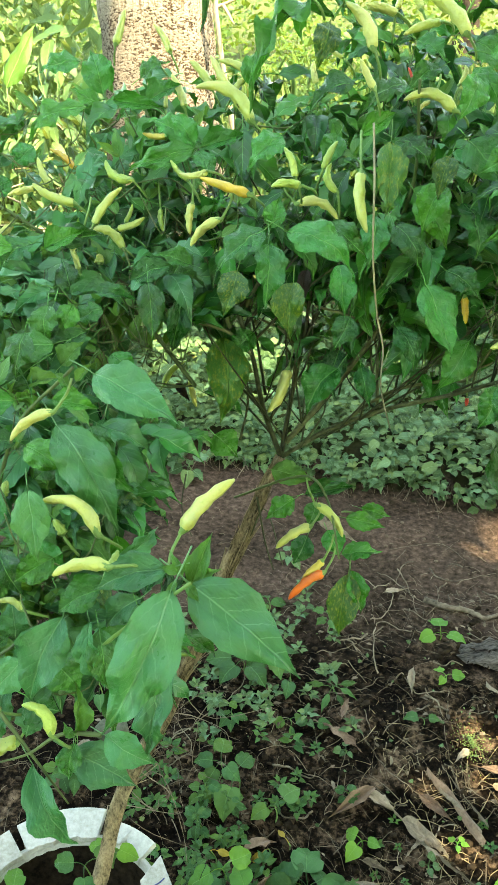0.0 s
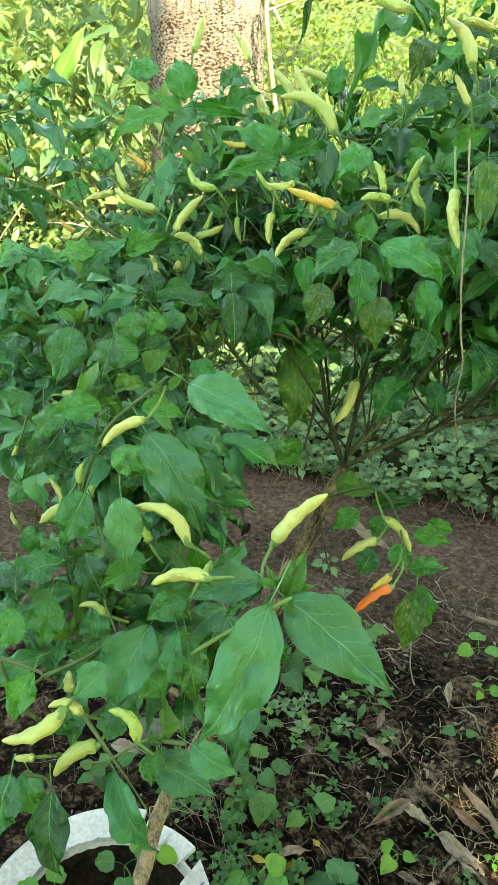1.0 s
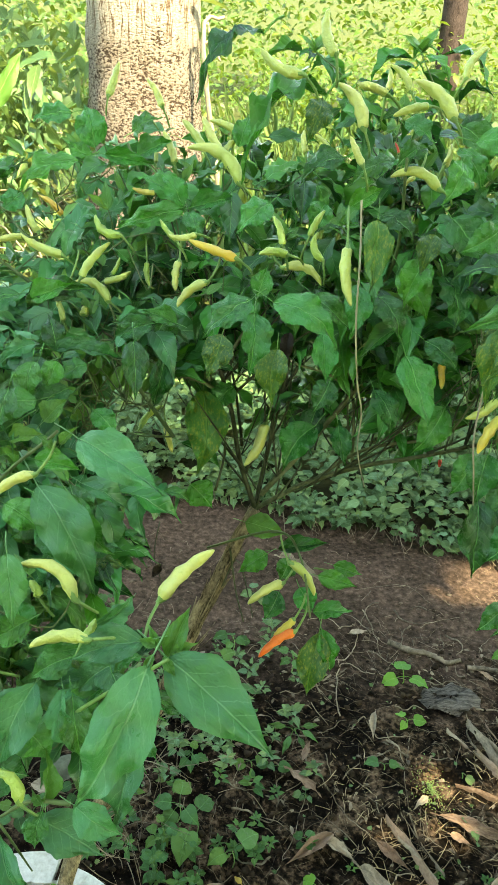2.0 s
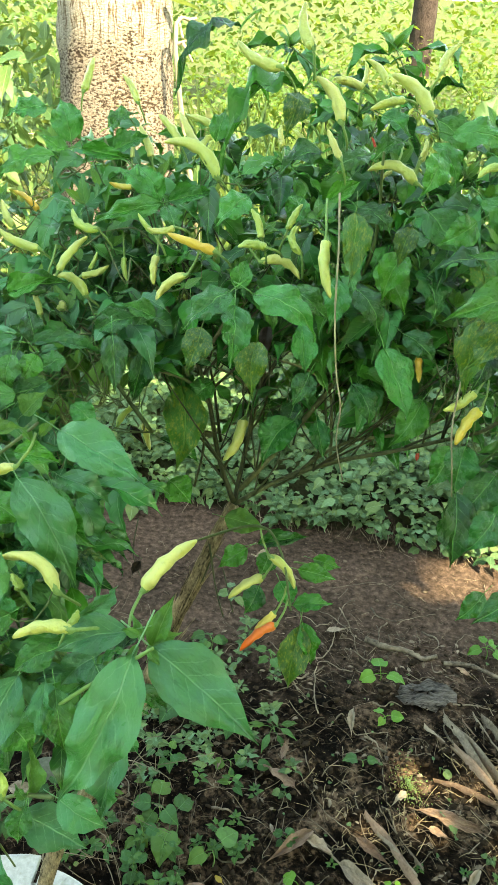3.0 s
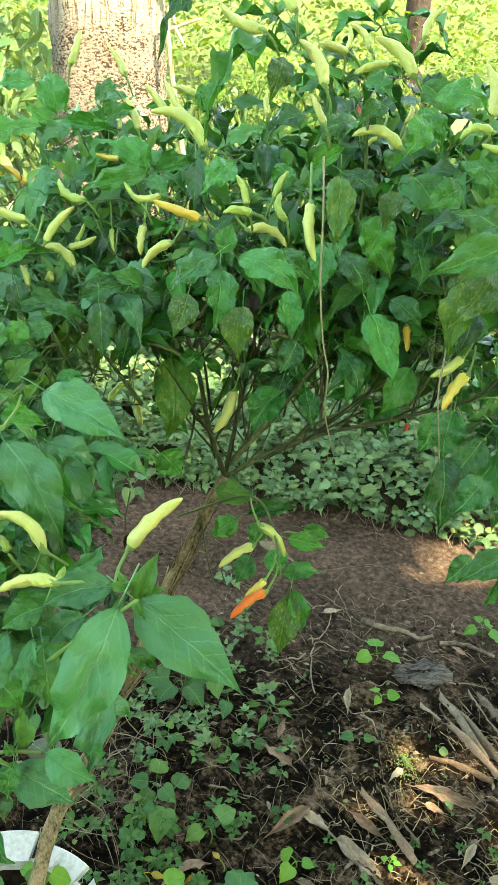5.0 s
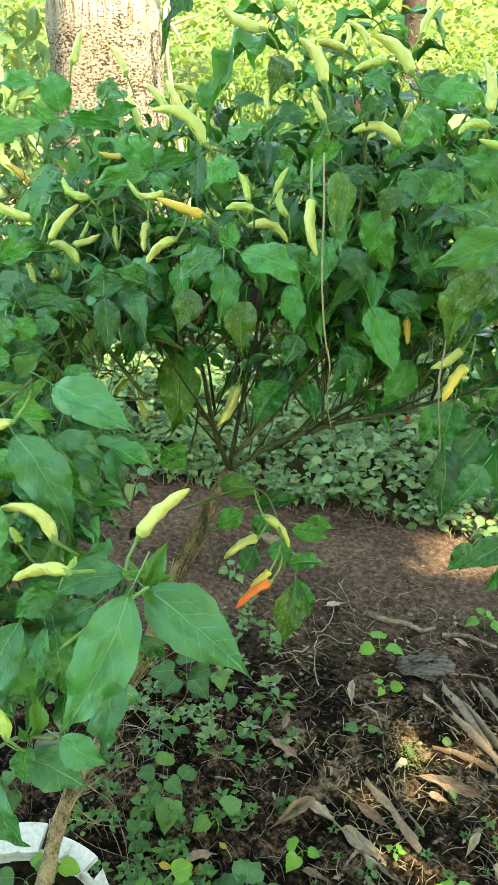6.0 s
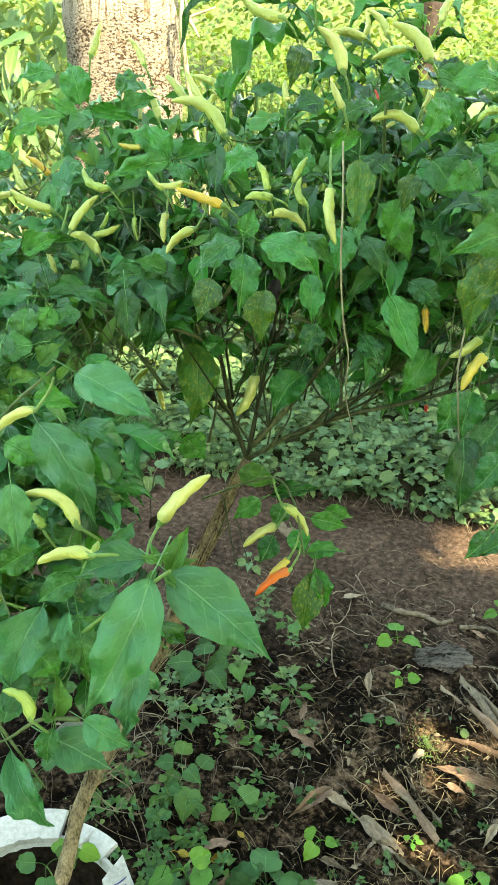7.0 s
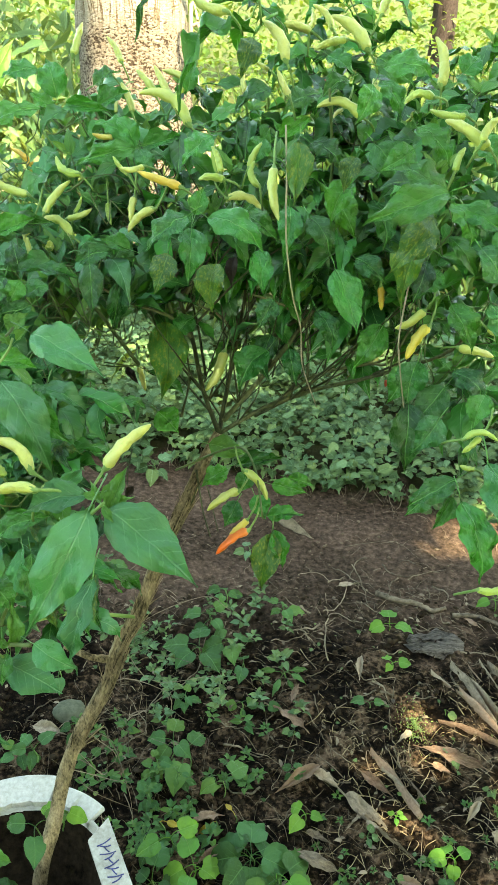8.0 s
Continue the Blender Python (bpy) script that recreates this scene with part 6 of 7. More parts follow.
def ring_band(r_in, r_out, z_in, z_out, a0, a1, thick, ragged, seed, steps=None):
    """A stretch of a ring, with thickness and a chipped inner edge."""
    r = np.random.RandomState(seed)
    n = steps or max(6, int(abs(a1 - a0) / 3))
    v, f = [], []
    for i in range(n + 1):
        a = radians(a0 + (a1 - a0) * i / n)
        ri = r_in + ragged * (noise.noise(Vector((a * 9, seed, 0))) + 0.5 * r.randn() * 0.6)
        c, s = math.cos(a), math.sin(a)
        for rr, z in ((ri, z_in), (r_out - 0.004, z_out), (r_out, z_out - 0.004), (r_out, z_out - thick), (ri, z_in - thick)):
            v.append((rr * c, rr * s, z))
    for i in range(n):
        for j in range(5):
            f.append((i * 5 + j, i * 5 + (j + 1) % 5, (i + 1) * 5 + (j + 1) % 5, (i + 1) * 5 + j))
    for e in (0, n * 5):
        f.append((e, e + 1, e + 2, e + 3))
        f.append((e, e + 3, e + 4, e))
    f = [q for q in f if len(set(q)) == 4]
    return v, f


pot = empty("plant_pot")
pot.location = POT
bpy.context.view_layer.update()
profile = [(0.125, 0.0), (0.132, 0.02), (0.146, 0.14), (0.157, 0.240), (0.150, 0.240), (0.139, 0.14), (0.125, 0.03)]
v = [(r * math.cos(2 * math.pi * j / 48), r * math.sin(2 * math.pi * j / 48), z) for r, z in profile for j in range(48)]
f = [(i * 48 + j, i * 48 + (j + 1) % 48, (i + 1) * 48 + (j + 1) % 48, (i + 1) * 48 + j) for i in range(len(profile) - 1) for j in range(48)]
part("wall", mesh("wall", v, f), FOAM, pot)
rim_bits = [part("rim", mesh("rim", *ring_band(0.146, 0.197, 0.246, 0.254, a0, a1, 0.012, rag, k), smooth=False), FOAM, pot, lab) for k, (a0, a1, rag, lab) in enumerate(((190, 128, 0.0025, "cracked white rim"), (124, 80, 0.003, "cracked white rim with faded pen marks"), (-60, -166, 0.0025, "")))]
v = [(0.150 * r * math.cos(2 * math.pi * j / 40), 0.150 * r * math.sin(2 * math.pi * j / 40), 0.12 + 0.105 * r**5 + 0.03 * (1 - r) * noise.noise(Vector((r * 3 * math.cos(j / 6.4), r * 3 * math.sin(j / 6.4), 2)))) for r in (0.02, 0.2, 0.4, 0.6, 0.8, 1.0) for j in range(40)]
f = [(i * 40 + j, i * 40 + (j + 1) % 40, (i + 1) * 40 + (j + 1) % 40, (i + 1) * 40 + j) for i in range(5) for j in range(40)]
part("potting_soil", mesh("potting_soil", v, f), CLOD, pot, "dark potting soil")
# the loose straight piece of the rim, which slants inwards
part("broken_rim", mesh("broken_rim", *ring_band(0.150, 0.182, 0.244, 0.252, 77, 47, 0.012, 0.012, 5), smooth=False), FOAM, pot, "broken white rim piece")
a, b = Vector((0.122, 0.087, 0.256)), Vector((0.200, -0.075, 0.250))
run, out = (b - a), Vector((0.9, 0.43, 0.0)) * 0.021
v, f = [], []
for i in range(13):
    c = a + run * (i / 12)
    chip = 0.0025 * noise.noise(Vector((i * 0.8, 1, 2))) + (0.012 if i == 0 else 0.0)
    for side, z in ((-1, 0.0), (1, 0.002), (1.06, -0.006), (1.0, -0.014), (-1, -0.013)):
        q = c + out * side - run.normalized() * (chip * side)
        v.append((q.x, q.y, q.z + z))
for i in range(12):
    for j in range(5):
        f.append((i * 5 + j, i * 5 + (j + 1) % 5, (i + 1) * 5 + (j + 1) % 5, (i + 1) * 5 + j))
f += [(0, 1, 2, 3), (60, 61, 62, 63)]
strip = part("rim_strip", mesh("rim_strip", v, f, smooth=False), FOAM, pot, "white strip with blue pen marks")
for k in range(11):
    e = a + run * (0.15 + 0.038 * k) + out * 0.1 + Vector((0, 0, 0.0015))
    d = out * (0.40 if k % 3 else 0.60) + run * (0.016 if k % 2 else -0.012)
    if k in (2, 5, 8):
        d = out * 0.12 + run * 0.034
    part("pen_stroke", mesh("pen_stroke", *tube([e - d, e + run * 0.010, e + d], 0.0012, 0.0012, 5, 7, flat=0.5)), INK, strip, "blue pen stroke" if not k else "")
for k in range(7):
    a, rr = radians(112 - k * 2.4), 0.186
    e = Vector((rr * math.cos(a), rr * math.sin(a), 0.2505))
    d = Vector((math.cos(a), math.sin(a), 0)) * (0.003 if k % 3 else 0.0045)
    part("pen_stroke", mesh("pen_stroke", *tube([e - d, e + d], 0.00035, 0.00035, 5, 3, flat=0.5)), INK, rim_bits[1], "faded pen stroke" if not k else "")
tagged(pot, "cracked round white pot with pen marks and dark soil", "plant pot")


# ---- litter ----
CURL = [leaf_shape(0.04 * s, 0.30 + 0.10 * k, 0.02, 0.035 * s, 0.10, seed=k + 20, twist=1.5 * s, ragged=0.03) for k, s in ((0, 1), (1, -1), (2, 1), (3, -1))]
SHEATH = [leaf_shape(0.05 * k, -0.9, 0.015, 0.03 * k, 0.0, seed=k + 60, twist=0.35 * k, ragged=0.015, crinkle=0.03, strip=True) for k in (1, -1, 2)]
CURL_MESH = {}


def dry_leaf(x0, y0, x1, y1, width, grey=False, lift=0.012, label="curled brown dry leaf lying on the soil"):
    """A fallen leaf from one place of the ground to another."""
    mid = Vector(((x0 + x1) / 2, (y0 + y1) / 2, 0))
    ln = math.hypot(x1 - x0, y1 - y0)
    k = int(abs(x0 * 977 + y1 * 331)) % 4
    m = DRY_GREY if grey else DRY
    key = (m.name, k)
    if key not in CURL_MESH:
        CURL_MESH[key] = mesh("dry_leaf", *CURL[k])
        CURL_MESH[key].materials.append(m)
    roll = ((x0 * 7919) % 1 - 0.5) * 70
    ob = new("dry_leaf", CURL_MESH[key])
    ob.matrix_basis = placed((x0, y0, rise(x0, y0) + lift), (x1, y1, rise(x1, y1) + lift), (0, 0, 1), roll, width)
    return tagged(ob, label, "dry leaf", "dry leaves on the soil")


def dry_sheath(x0, y0, x1, y1, width, k=0):
    """A long stiff dry strip, arched across, fanning out with others."""
    m = DRY_GREY if k % 2 else DRY
    key = ("sheath", m.name, k % 3)
    if key not in CURL_MESH:
        CURL_MESH[key] = mesh("dry_sheath", *SHEATH[k % 3])
        CURL_MESH[key].materials.append(m)
    ob = new("dry_sheath", CURL_MESH[key])
    ob.matrix_basis = placed((x0, y0, rise(x0, y0) + 0.012), (x1, y1, rise(x1, y1) + 0.020), (0.1, -0.3, 1), (k * 29) % 40 - 20, width)
    return tagged(ob, "long stiff tan dry leaf strip on soil", "dry leaf", "dry strips in a fan")


def stick(points, r0, r1, name="stick", label="weathered grey-brown stick lying on the soil", material=ROOT, lift=0.0):
    if name != "stick":
        r0, r1 = r0 * 0.62, r1 * 0.5
        way = spline([(x, y, 0) for x, y, h in points], 5 * len(points))
        points = [(x + 0.005 * noise.noise(Vector((x * 40, y * 40, 1))), y + 0.005 * noise.noise(Vector((x * 40, y * 40, 7))), 0.004 * abs(noise.noise(Vector((x * 25, y * 25, 3))))) for x, y, _ in way]
    pts = [(x, y, rise(x, y) + r0 * 0.7 + h + lift) for x, y, h in points]
    ob = part(name, mesh(name, *tube(pts, r0, r1, 6, (8 if len(pts) < 9 else 2) * len(pts), 0.16 if name == "stick" else 0.06, int(abs(points[0][0]) * 1000))), material)
    return tagged(ob, label, name, name + "s on the soil")


HEART = [leaf_shape(0.08, 0.25, 0.05, 0.03, 0.0, True, xs=FINE[::2] + (1,), cross=7, seed=40), leaf_shape(0.13, 0.35, 0.07, -0.05, 0.0, True, xs=FINE[::2] + (1,), cross=7, seed=41), leaf_shape(0.08, 0.3, 0.04, 0, 0, False, seed=42), leaf_shape(0.12, 0.2, 0.05, 0, 0, False, seed=43)]
HEART_MESH = {}


def stone(x, y, r=0.034):
    """A rounded grey stone, half sunk in the soil."""
    bm = bmesh.new()
    bmesh.ops.create_icosphere(bm, subdivisions=3, radius=1)
    for q in bm.verts:
        q.co *= 1 + 0.22 * noise.noise(q.co * 1.3) + 0.06 * noise.noise(q.co * 4)
        q.co = Vector((q.co.x * r * 1.15, q.co.y * r * 0.9, q.co.z * r * 0.6))
    for g in bm.faces:
        g.smooth = True
    ob = part("stone", bm, STONE)
    ob.location = (x, y, rise(x, y) + r * 0.25)
    return tagged(ob, "rounded pale grey stone half sunk in soil", "stone")



def weed(x, y, leaves, size, height, kind=WEED, ratio=0.85, seed=0, narrow=False, z=None, label="small green weed seedling in the soil", flat=0.55, turn=None):
    """A little weed: a stalk, and leaves on leaf stalks round it."""
    r = random.Random(seed * 31 + int(x * 1000) * 7 + int(y * 1000))
    t = empty("weed")
    ground_z = rise(x, y) if z is None else z
    t.location = (x, y, ground_z - 0.004)
    top = Vector((r.uniform(-0.2, 0.2) * height, r.uniform(-0.2, 0.2) * height, height))
    part("stalk", mesh("stalk", *tube([(0, 0, 0), top * 0.5 + Vector((0.1 * height, 0, 0)), top], 0.0016, 0.0011, 5, 6)), STALK if kind is not WEED_LIME else WEED_LIME, t)
    a = r.uniform(0, 6.28) if turn is None else radians(turn)
    for k in range(leaves):
        a += 2.4 if leaves > 3 else 6.283 / leaves + r.uniform(-0.3, 0.3)
        low = top * (1 - 0.6 * (k / max(1, leaves)) * (leaves > 4))
        way = Vector((math.cos(a), math.sin(a), r.uniform(-0.25, 0.45)))
        s = size * r.uniform(0.7, 1.15)
        b = low + way * s * 0.45
        sh = r.randrange(2) + (2 if narrow else 0)
        key = (kind.name, sh)
        if key not in HEART_MESH:
            HEART_MESH[key] = mesh("leaf", *HEART[sh])
        face = Vector((0.1, -0.35, 0.9)) + Vector((r.uniform(-0.3, 0.3), r.uniform(-0.3, 0.3), 0))
        dip = Vector((way.x, way.y, way.z - flat))
        lf = part("leaf", HEART_MESH[key], kind, t)
        lf.matrix_basis = placed(b, b + dip.normalized() * s, face, 0, s * ratio)
        part("leaf_stalk", mesh("leaf_stalk", *tube([low, (low + b) / 2 + Vector((0, 0, 0.1 * s)), b], 0.0010, 0.0008, 4, 4)), kind, t)
    return tagged(t, label, "weed", "weeds")


dry_leaf(0.160, 1.273, 0.252, 1.197, 0.034)
dry_leaf(-0.002, 0.963, 0.066, 0.991, 0.031)
dry_leaf(-0.368, 1.193, -0.287, 1.166, 0.031, True, label="greyed dry leaf lying on the soil")
dry_leaf(0.269, 1.116, 0.167, 1.041, 0.027)
dry_leaf(0.255, 1.100, 0.313, 1.058, 0.029, True, label="greyed dry leaf lying on the soil")
dry_leaf(0.317, 1.050, 0.445, 0.906, 0.034, True, label="greyed dry leaf lying on the soil")
dry_leaf(0.359, 1.101, 0.421, 1.038, 0.022)
dry_sheath(0.387, 1.166, 0.474, 1.001, 0.017, 0)
dry_sheath(0.418, 1.171, 0.485, 1.037, 0.013, 1)
dry_leaf(0.498, 1.167, 0.649, 1.105, 0.030)
dry_sheath(0.557, 1.261, 0.684, 1.190, 0.028, 2)
dry_sheath(0.569, 1.413, 0.659, 1.311, 0.026, 7)
dry_sheath(0.627, 1.446, 0.691, 1.245, 0.028, 3)
dry_sheath(0.669, 1.438, 0.732, 1.287, 0.028, 4)
dry_sheath(0.721, 1.451, 0.755, 1.346, 0.026, 5)
dry_sheath(0.627, 1.352, 0.704, 1.210, 0.028, 6)
dry_leaf(0.215, 1.287, 0.236, 1.348, 0.016)
dry_leaf(0.605, 0.961, 0.648, 0.942, 0.027, True, label="greyed dry leaf lying on the soil")
dry_leaf(0.600, 1.036, 0.557, 0.984, 0.017, True, label="greyed dry leaf lying on the soil")
dry_leaf(0.203, 0.906, 0.299, 0.864, 0.027, True, label="greyed dry leaf lying on the soil")
dry_leaf(0.360, 1.012, 0.308, 0.958, 0.013, True, label="greyed dry leaf lying on the soil")
dry_leaf(0.017, 0.875, 0.092, 0.925, 0.019)
dry_leaf(0.398, 1.438, 0.384, 1.361, 0.018, True, label="greyed dry leaf lying on the soil")
dry_leaf(0.488, 1.221, 0.444, 1.172, 0.017, True, label="greyed dry leaf lying on the soil")
dry_leaf(0.228, 0.955, 0.283, 0.933, 0.016, True, label="greyed dry leaf lying on the soil")
dry_leaf(0.639, 1.037, 0.672, 0.986, 0.019)
dry_leaf(0.397, 0.867, 0.458, 0.842, 0.019)
dry_leaf(0.516, 1.127, 0.563, 1.103, 0.028)
dry_leaf(0.367, 1.719, 0.433, 1.736, 0.025, True, label="greyed dry leaf lying on the soil")
dry_leaf(0.697, 1.613, 0.736, 1.583, 0.015)
dry_leaf(0.182, 2.048, 0.310, 1.940, 0.013, True, label="greyed dry leaf lying on the soil")
dry_sheath(0.700, 1.455, 0.745, 1.300, 0.021, 1)
dry_sheath(0.590, 1.372, 0.690, 1.262, 0.022, 4)
dry_sheath(0.405, 1.120, 0.470, 1.020, 0.015, 3)
dry_sheath(0.640, 1.410, 0.715, 1.250, 0.020, 5)
stick([(0.470, 1.700, 0.000), (0.520, 1.668, 0.003), (0.570, 1.664, 0.004), (0.620, 1.640, 0.002), (0.655, 1.646, 0.000)], 0.0085, 0.0055, "stick", "weathered grey-brown stick lying on the soil")
stick([(0.672, 1.632, 0.000), (0.740, 1.622, 0.003), (0.810, 1.590, 0.000)], 0.0070, 0.0050, "stick", "weathered grey-brown stick lying on the soil")
stick([(0.312, 1.433, 0.000), (0.311, 1.523, 0.004), (0.325, 1.593, 0.000), (0.357, 1.613, 0.004), (0.415, 1.577, 0.000), (0.495, 1.565, 0.004)], 0.0032, 0.002, "root", "thin tan root curling over the soil")
stick([(0.414, 1.829, 0.000), (0.436, 1.761, 0.004), (0.440, 1.688, 0.000), (0.442, 1.646, 0.004)], 0.003, 0.002, "root", "thin tan root curling over the soil")
stick([(0.315, 1.615, 0.000), (0.360, 1.645, 0.004), (0.385, 1.708, 0.000), (0.397, 1.758, 0.004)], 0.0032, 0.002, "root", "thin tan root curling over the soil")
stick([(0.573, 1.781, 0.000), (0.625, 1.811, 0.004), (0.697, 1.837, 0.000)], 0.002, 0.0012, "twig", "thin dry twig lying on the soil")
stick([(0.171, 1.494, 0.000), (0.260, 1.520, 0.004), (0.339, 1.579, 0.000)], 0.002, 0.0014, "twig", "thin dry twig lying on the soil")
stick([(0.336, 1.386, 0.000), (0.369, 1.426, 0.004), (0.398, 1.371, 0.000), (0.476, 1.385, 0.004)], 0.0025, 0.002, "root", "thin tan root curling over the soil")
stick([(0.161, 1.362, 0.000), (0.259, 1.376, 0.004), (0.326, 1.424, 0.000)], 0.003, 0.002, "twig", "thin dry twig lying on the soil")
stick([(0.372, 1.215, 0.000), (0.376, 1.138, 0.004), (0.391, 1.067, 0.000)], 0.0018, 0.0014, "twig", "thin dry twig lying on the soil")
stick([(0.240, 1.291, 0.000), (0.292, 1.180, 0.004), (0.360, 1.108, 0.000)], 0.002, 0.0014, "twig", "thin dry twig lying on the soil")
stick([(0.028, 1.246, 0.000), (0.075, 1.213, 0.004), (0.152, 1.220, 0.000)], 0.0022, 0.0014, "twig", "thin dry twig lying on the soil")
stick([(-0.159, 1.236, 0.000), (-0.087, 1.291, 0.004), (-0.013, 1.394, 0.000), (0.009, 1.590, 0.004)], 0.0026, 0.0016, "twig", "thin dry twig lying on the soil")
stick([(-0.240, 1.109, 0.000), (-0.161, 1.157, 0.004), (-0.117, 1.206, 0.000), (-0.166, 1.286, 0.004)], 0.0026, 0.0016, "twig", "thin dry twig lying on the soil")
stick([(-0.170, 1.219, 0.000), (-0.129, 1.254, 0.004), (-0.077, 1.335, 0.000)], 0.0026, 0.0018, "twig", "thin dry twig lying on the soil")
stick([(0.476, 1.385, 0.000), (0.440, 1.235, 0.004), (0.452, 1.070, 0.000)], 0.0018, 0.0012, "twig", "thin dry twig lying on the soil")
stick([(0.430, 1.083, 0.000), (0.512, 1.130, 0.004), (0.591, 1.090, 0.000)], 0.0016, 0.001, "twig", "thin dry twig lying on the soil")
stick([(0.406, 1.001, 0.000), (0.501, 1.072, 0.004), (0.557, 1.103, 0.000)], 0.0016, 0.001, "twig", "thin dry twig lying on the soil")
stick([(0.209, 1.045, 0.000), (0.254, 1.007, 0.004), (0.347, 0.998, 0.000)], 0.0016, 0.001, "twig", "thin dry twig lying on the soil")
stick([(-0.393, 1.192, 0.000), (-0.361, 1.276, 0.004), (-0.299, 1.296, 0.000)], 0.003, 0.002, "twig", "thin dry twig lying on the soil")
stick([(-0.427, 1.129, 0.000), (-0.361, 1.162, 0.004), (-0.251, 1.248, 0.000)], 0.003, 0.002, "twig", "thin dry twig lying on the soil")
stick([(0.403, 1.918, 0.000), (0.547, 1.958, 0.004), (0.621, 1.880, 0.000)], 0.0014, 0.001, "twig", "thin dry twig lying on the soil")
stick([(0.216, 1.207, 0.000), (0.188, 1.115, 0.004), (0.149, 1.029, 0.000)], 0.0014, 0.001, "twig", "thin dry twig lying on the soil")
rr = np.random.RandomState(12)
for k in range(46):
    x, y = rr.uniform(0.22, 0.95), rr.uniform(1.30, 1.88)
    if k % 4 == 0:
        x, y = rr.uniform(-0.1, 0.5), rr.uniform(0.95, 1.35)
    a, reach = rr.uniform(0, 6.28), rr.uniform(0.04, 0.13)
    way = []
    for q in range(4):
        way.append((x, y, rr.uniform(0.0, 0.010)))
        a += rr.normal(0, 0.55)
        x, y = x + math.cos(a) * reach / 3, y + math.sin(a) * reach / 3
    stick(way, rr.uniform(0.0020, 0.0048), 0.0016, "root", "thin dry root winding over the dark soil")
weed(0.485, 1.556, 3, 0.055, 0.030, WEED_LIME, 0.85, 0, False, label="bright green weed seedling in the soil")
weed(0.399, 1.282, 2, 0.031, 0.020, WEED, 0.85, 1, False, label="small green weed growing in the soil")
weed(0.203, 1.369, 6, 0.046, 0.020, WEED, 0.35, 2, True, label="small green weed growing in the soil")
weed(0.150, 1.268, 2, 0.033, 0.020, WEED, 0.80, 3, False, label="small green weed growing in the soil")
weed(0.100, 1.274, 2, 0.031, 0.020, WEED, 0.80, 4, False, label="small green weed growing in the soil")
weed(0.211, 1.092, 6, 0.021, 0.030, WEED, 0.80, 5, False, label="small green weed growing in the soil")
weed(0.229, 0.991, 3, 0.034, 0.030, WEED_LIME, 0.85, 6, False, label="bright green weed seedling in the soil")
weed(0.416, 0.997, 4, 0.020, 0.015, WEED_LIME, 0.70, 7, False, label="bright green weed seedling in the soil")
weed(0.523, 0.911, 4, 0.041, 0.030, WEED_LIME, 0.85, 8, False, label="bright green weed seedling in the soil")
weed(0.496, 0.882, 2, 0.040, 0.020, WEED, 0.85, 9, False, label="small green weed growing in the soil")
weed(0.126, 0.888, 10, 0.062, 0.040, WEED, 0.90, 10, False, label="small green weed growing in the soil")
weed(0.168, 0.840, 8, 0.060, 0.030, WEED, 0.90, 11, False, label="small green weed growing in the soil")
weed(0.157, 0.844, 1, 0.059, 0.050, WEED_LIME, 0.80, 12, False, label="bright green weed seedling in the soil")
weed(0.062, 1.034, 2, 0.055, 0.050, WEED, 0.85, 13, False, label="small green weed growing in the soil")
weed(-0.056, 1.127, 4, 0.051, 0.060, WEED, 0.85, 14, False, label="small green weed growing in the soil")
weed(-0.012, 1.107, 2, 0.058, 0.060, WEED, 0.80, 15, False, label="small green weed growing in the soil")
weed(-0.023, 1.050, 10, 0.025, 0.060, WEED, 0.60, 16, True, label="small green weed growing in the soil")
weed(-0.087, 1.076, 8, 0.026, 0.050, WEED, 0.80, 17, False, label="small green weed growing in the soil")
weed(-0.092, 1.002, 7, 0.024, 0.040, WEED, 0.70, 18, False, label="small green weed growing in the soil")
weed(-0.000, 1.000, 7, 0.017, 0.030, WEED, 0.70, 19, False, label="small green weed growing in the soil")
weed(-0.036, 0.902, 2, 0.044, 0.070, WEED_LIME, 0.85, 20, False, label="bright green weed seedling in the soil")
weed(-0.051, 0.945, 1, 0.030, 0.050, YELLOW_LEAF, 0.45, 21, True, label="wilted yellow leaf on a thin stalk")
weed(0.009, 0.849, 5, 0.045, 0.040, WEED_LIME, 0.85, 22, False, label="bright green weed seedling in the soil")
weed(-0.063, 0.831, 5, 0.048, 0.030, WEED, 0.85, 23, False, label="small green weed growing in the soil")
weed(-0.075, 0.898, 4, 0.029, 0.030, WEED, 0.80, 24, False, label="small green weed growing in the soil")
weed(0.052, 0.971, 1, 0.033, 0.020, YELLOW_LEAF, 0.45, 25, True, label="wilted yellow leaf on a thin stalk")
weed(0.089, 0.978, 1, 0.033, 0.030, YELLOW_LEAF, 0.45, 26, True, label="wilted yellow leaf on a thin stalk")
weed(0.009, 1.556, 5, 0.048, 0.050, WEED, 0.80, 27, False, label="small green weed growing in the soil")
weed(0.070, 1.456, 4, 0.055, 0.040, WEED, 0.80, 28, False, label="small green weed growing in the soil")
weed(-0.013, 1.430, 4, 0.060, 0.040, WEED, 0.85, 29, False, label="small green weed growing in the soil")
weed(0.099, 1.390, 2, 0.049, 0.030, WEED, 0.80, 30, False, label="small green weed growing in the soil")
weed(0.201, 1.569, 6, 0.038, 0.060, WEED, 0.80, 31, False, label="small green weed growing in the soil")
weed(0.051, 1.649, 6, 0.034, 0.050, WEED, 0.75, 32, False, label="small green weed growing in the soil")
weed(-0.281, 1.733, 6, 0.040, 0.060, WEED, 0.75, 33, False, label="small green weed growing in the soil")
weed(-0.031, 1.274, 6, 0.027, 0.040, WEED, 0.70, 34, False, label="small green weed growing in the soil")
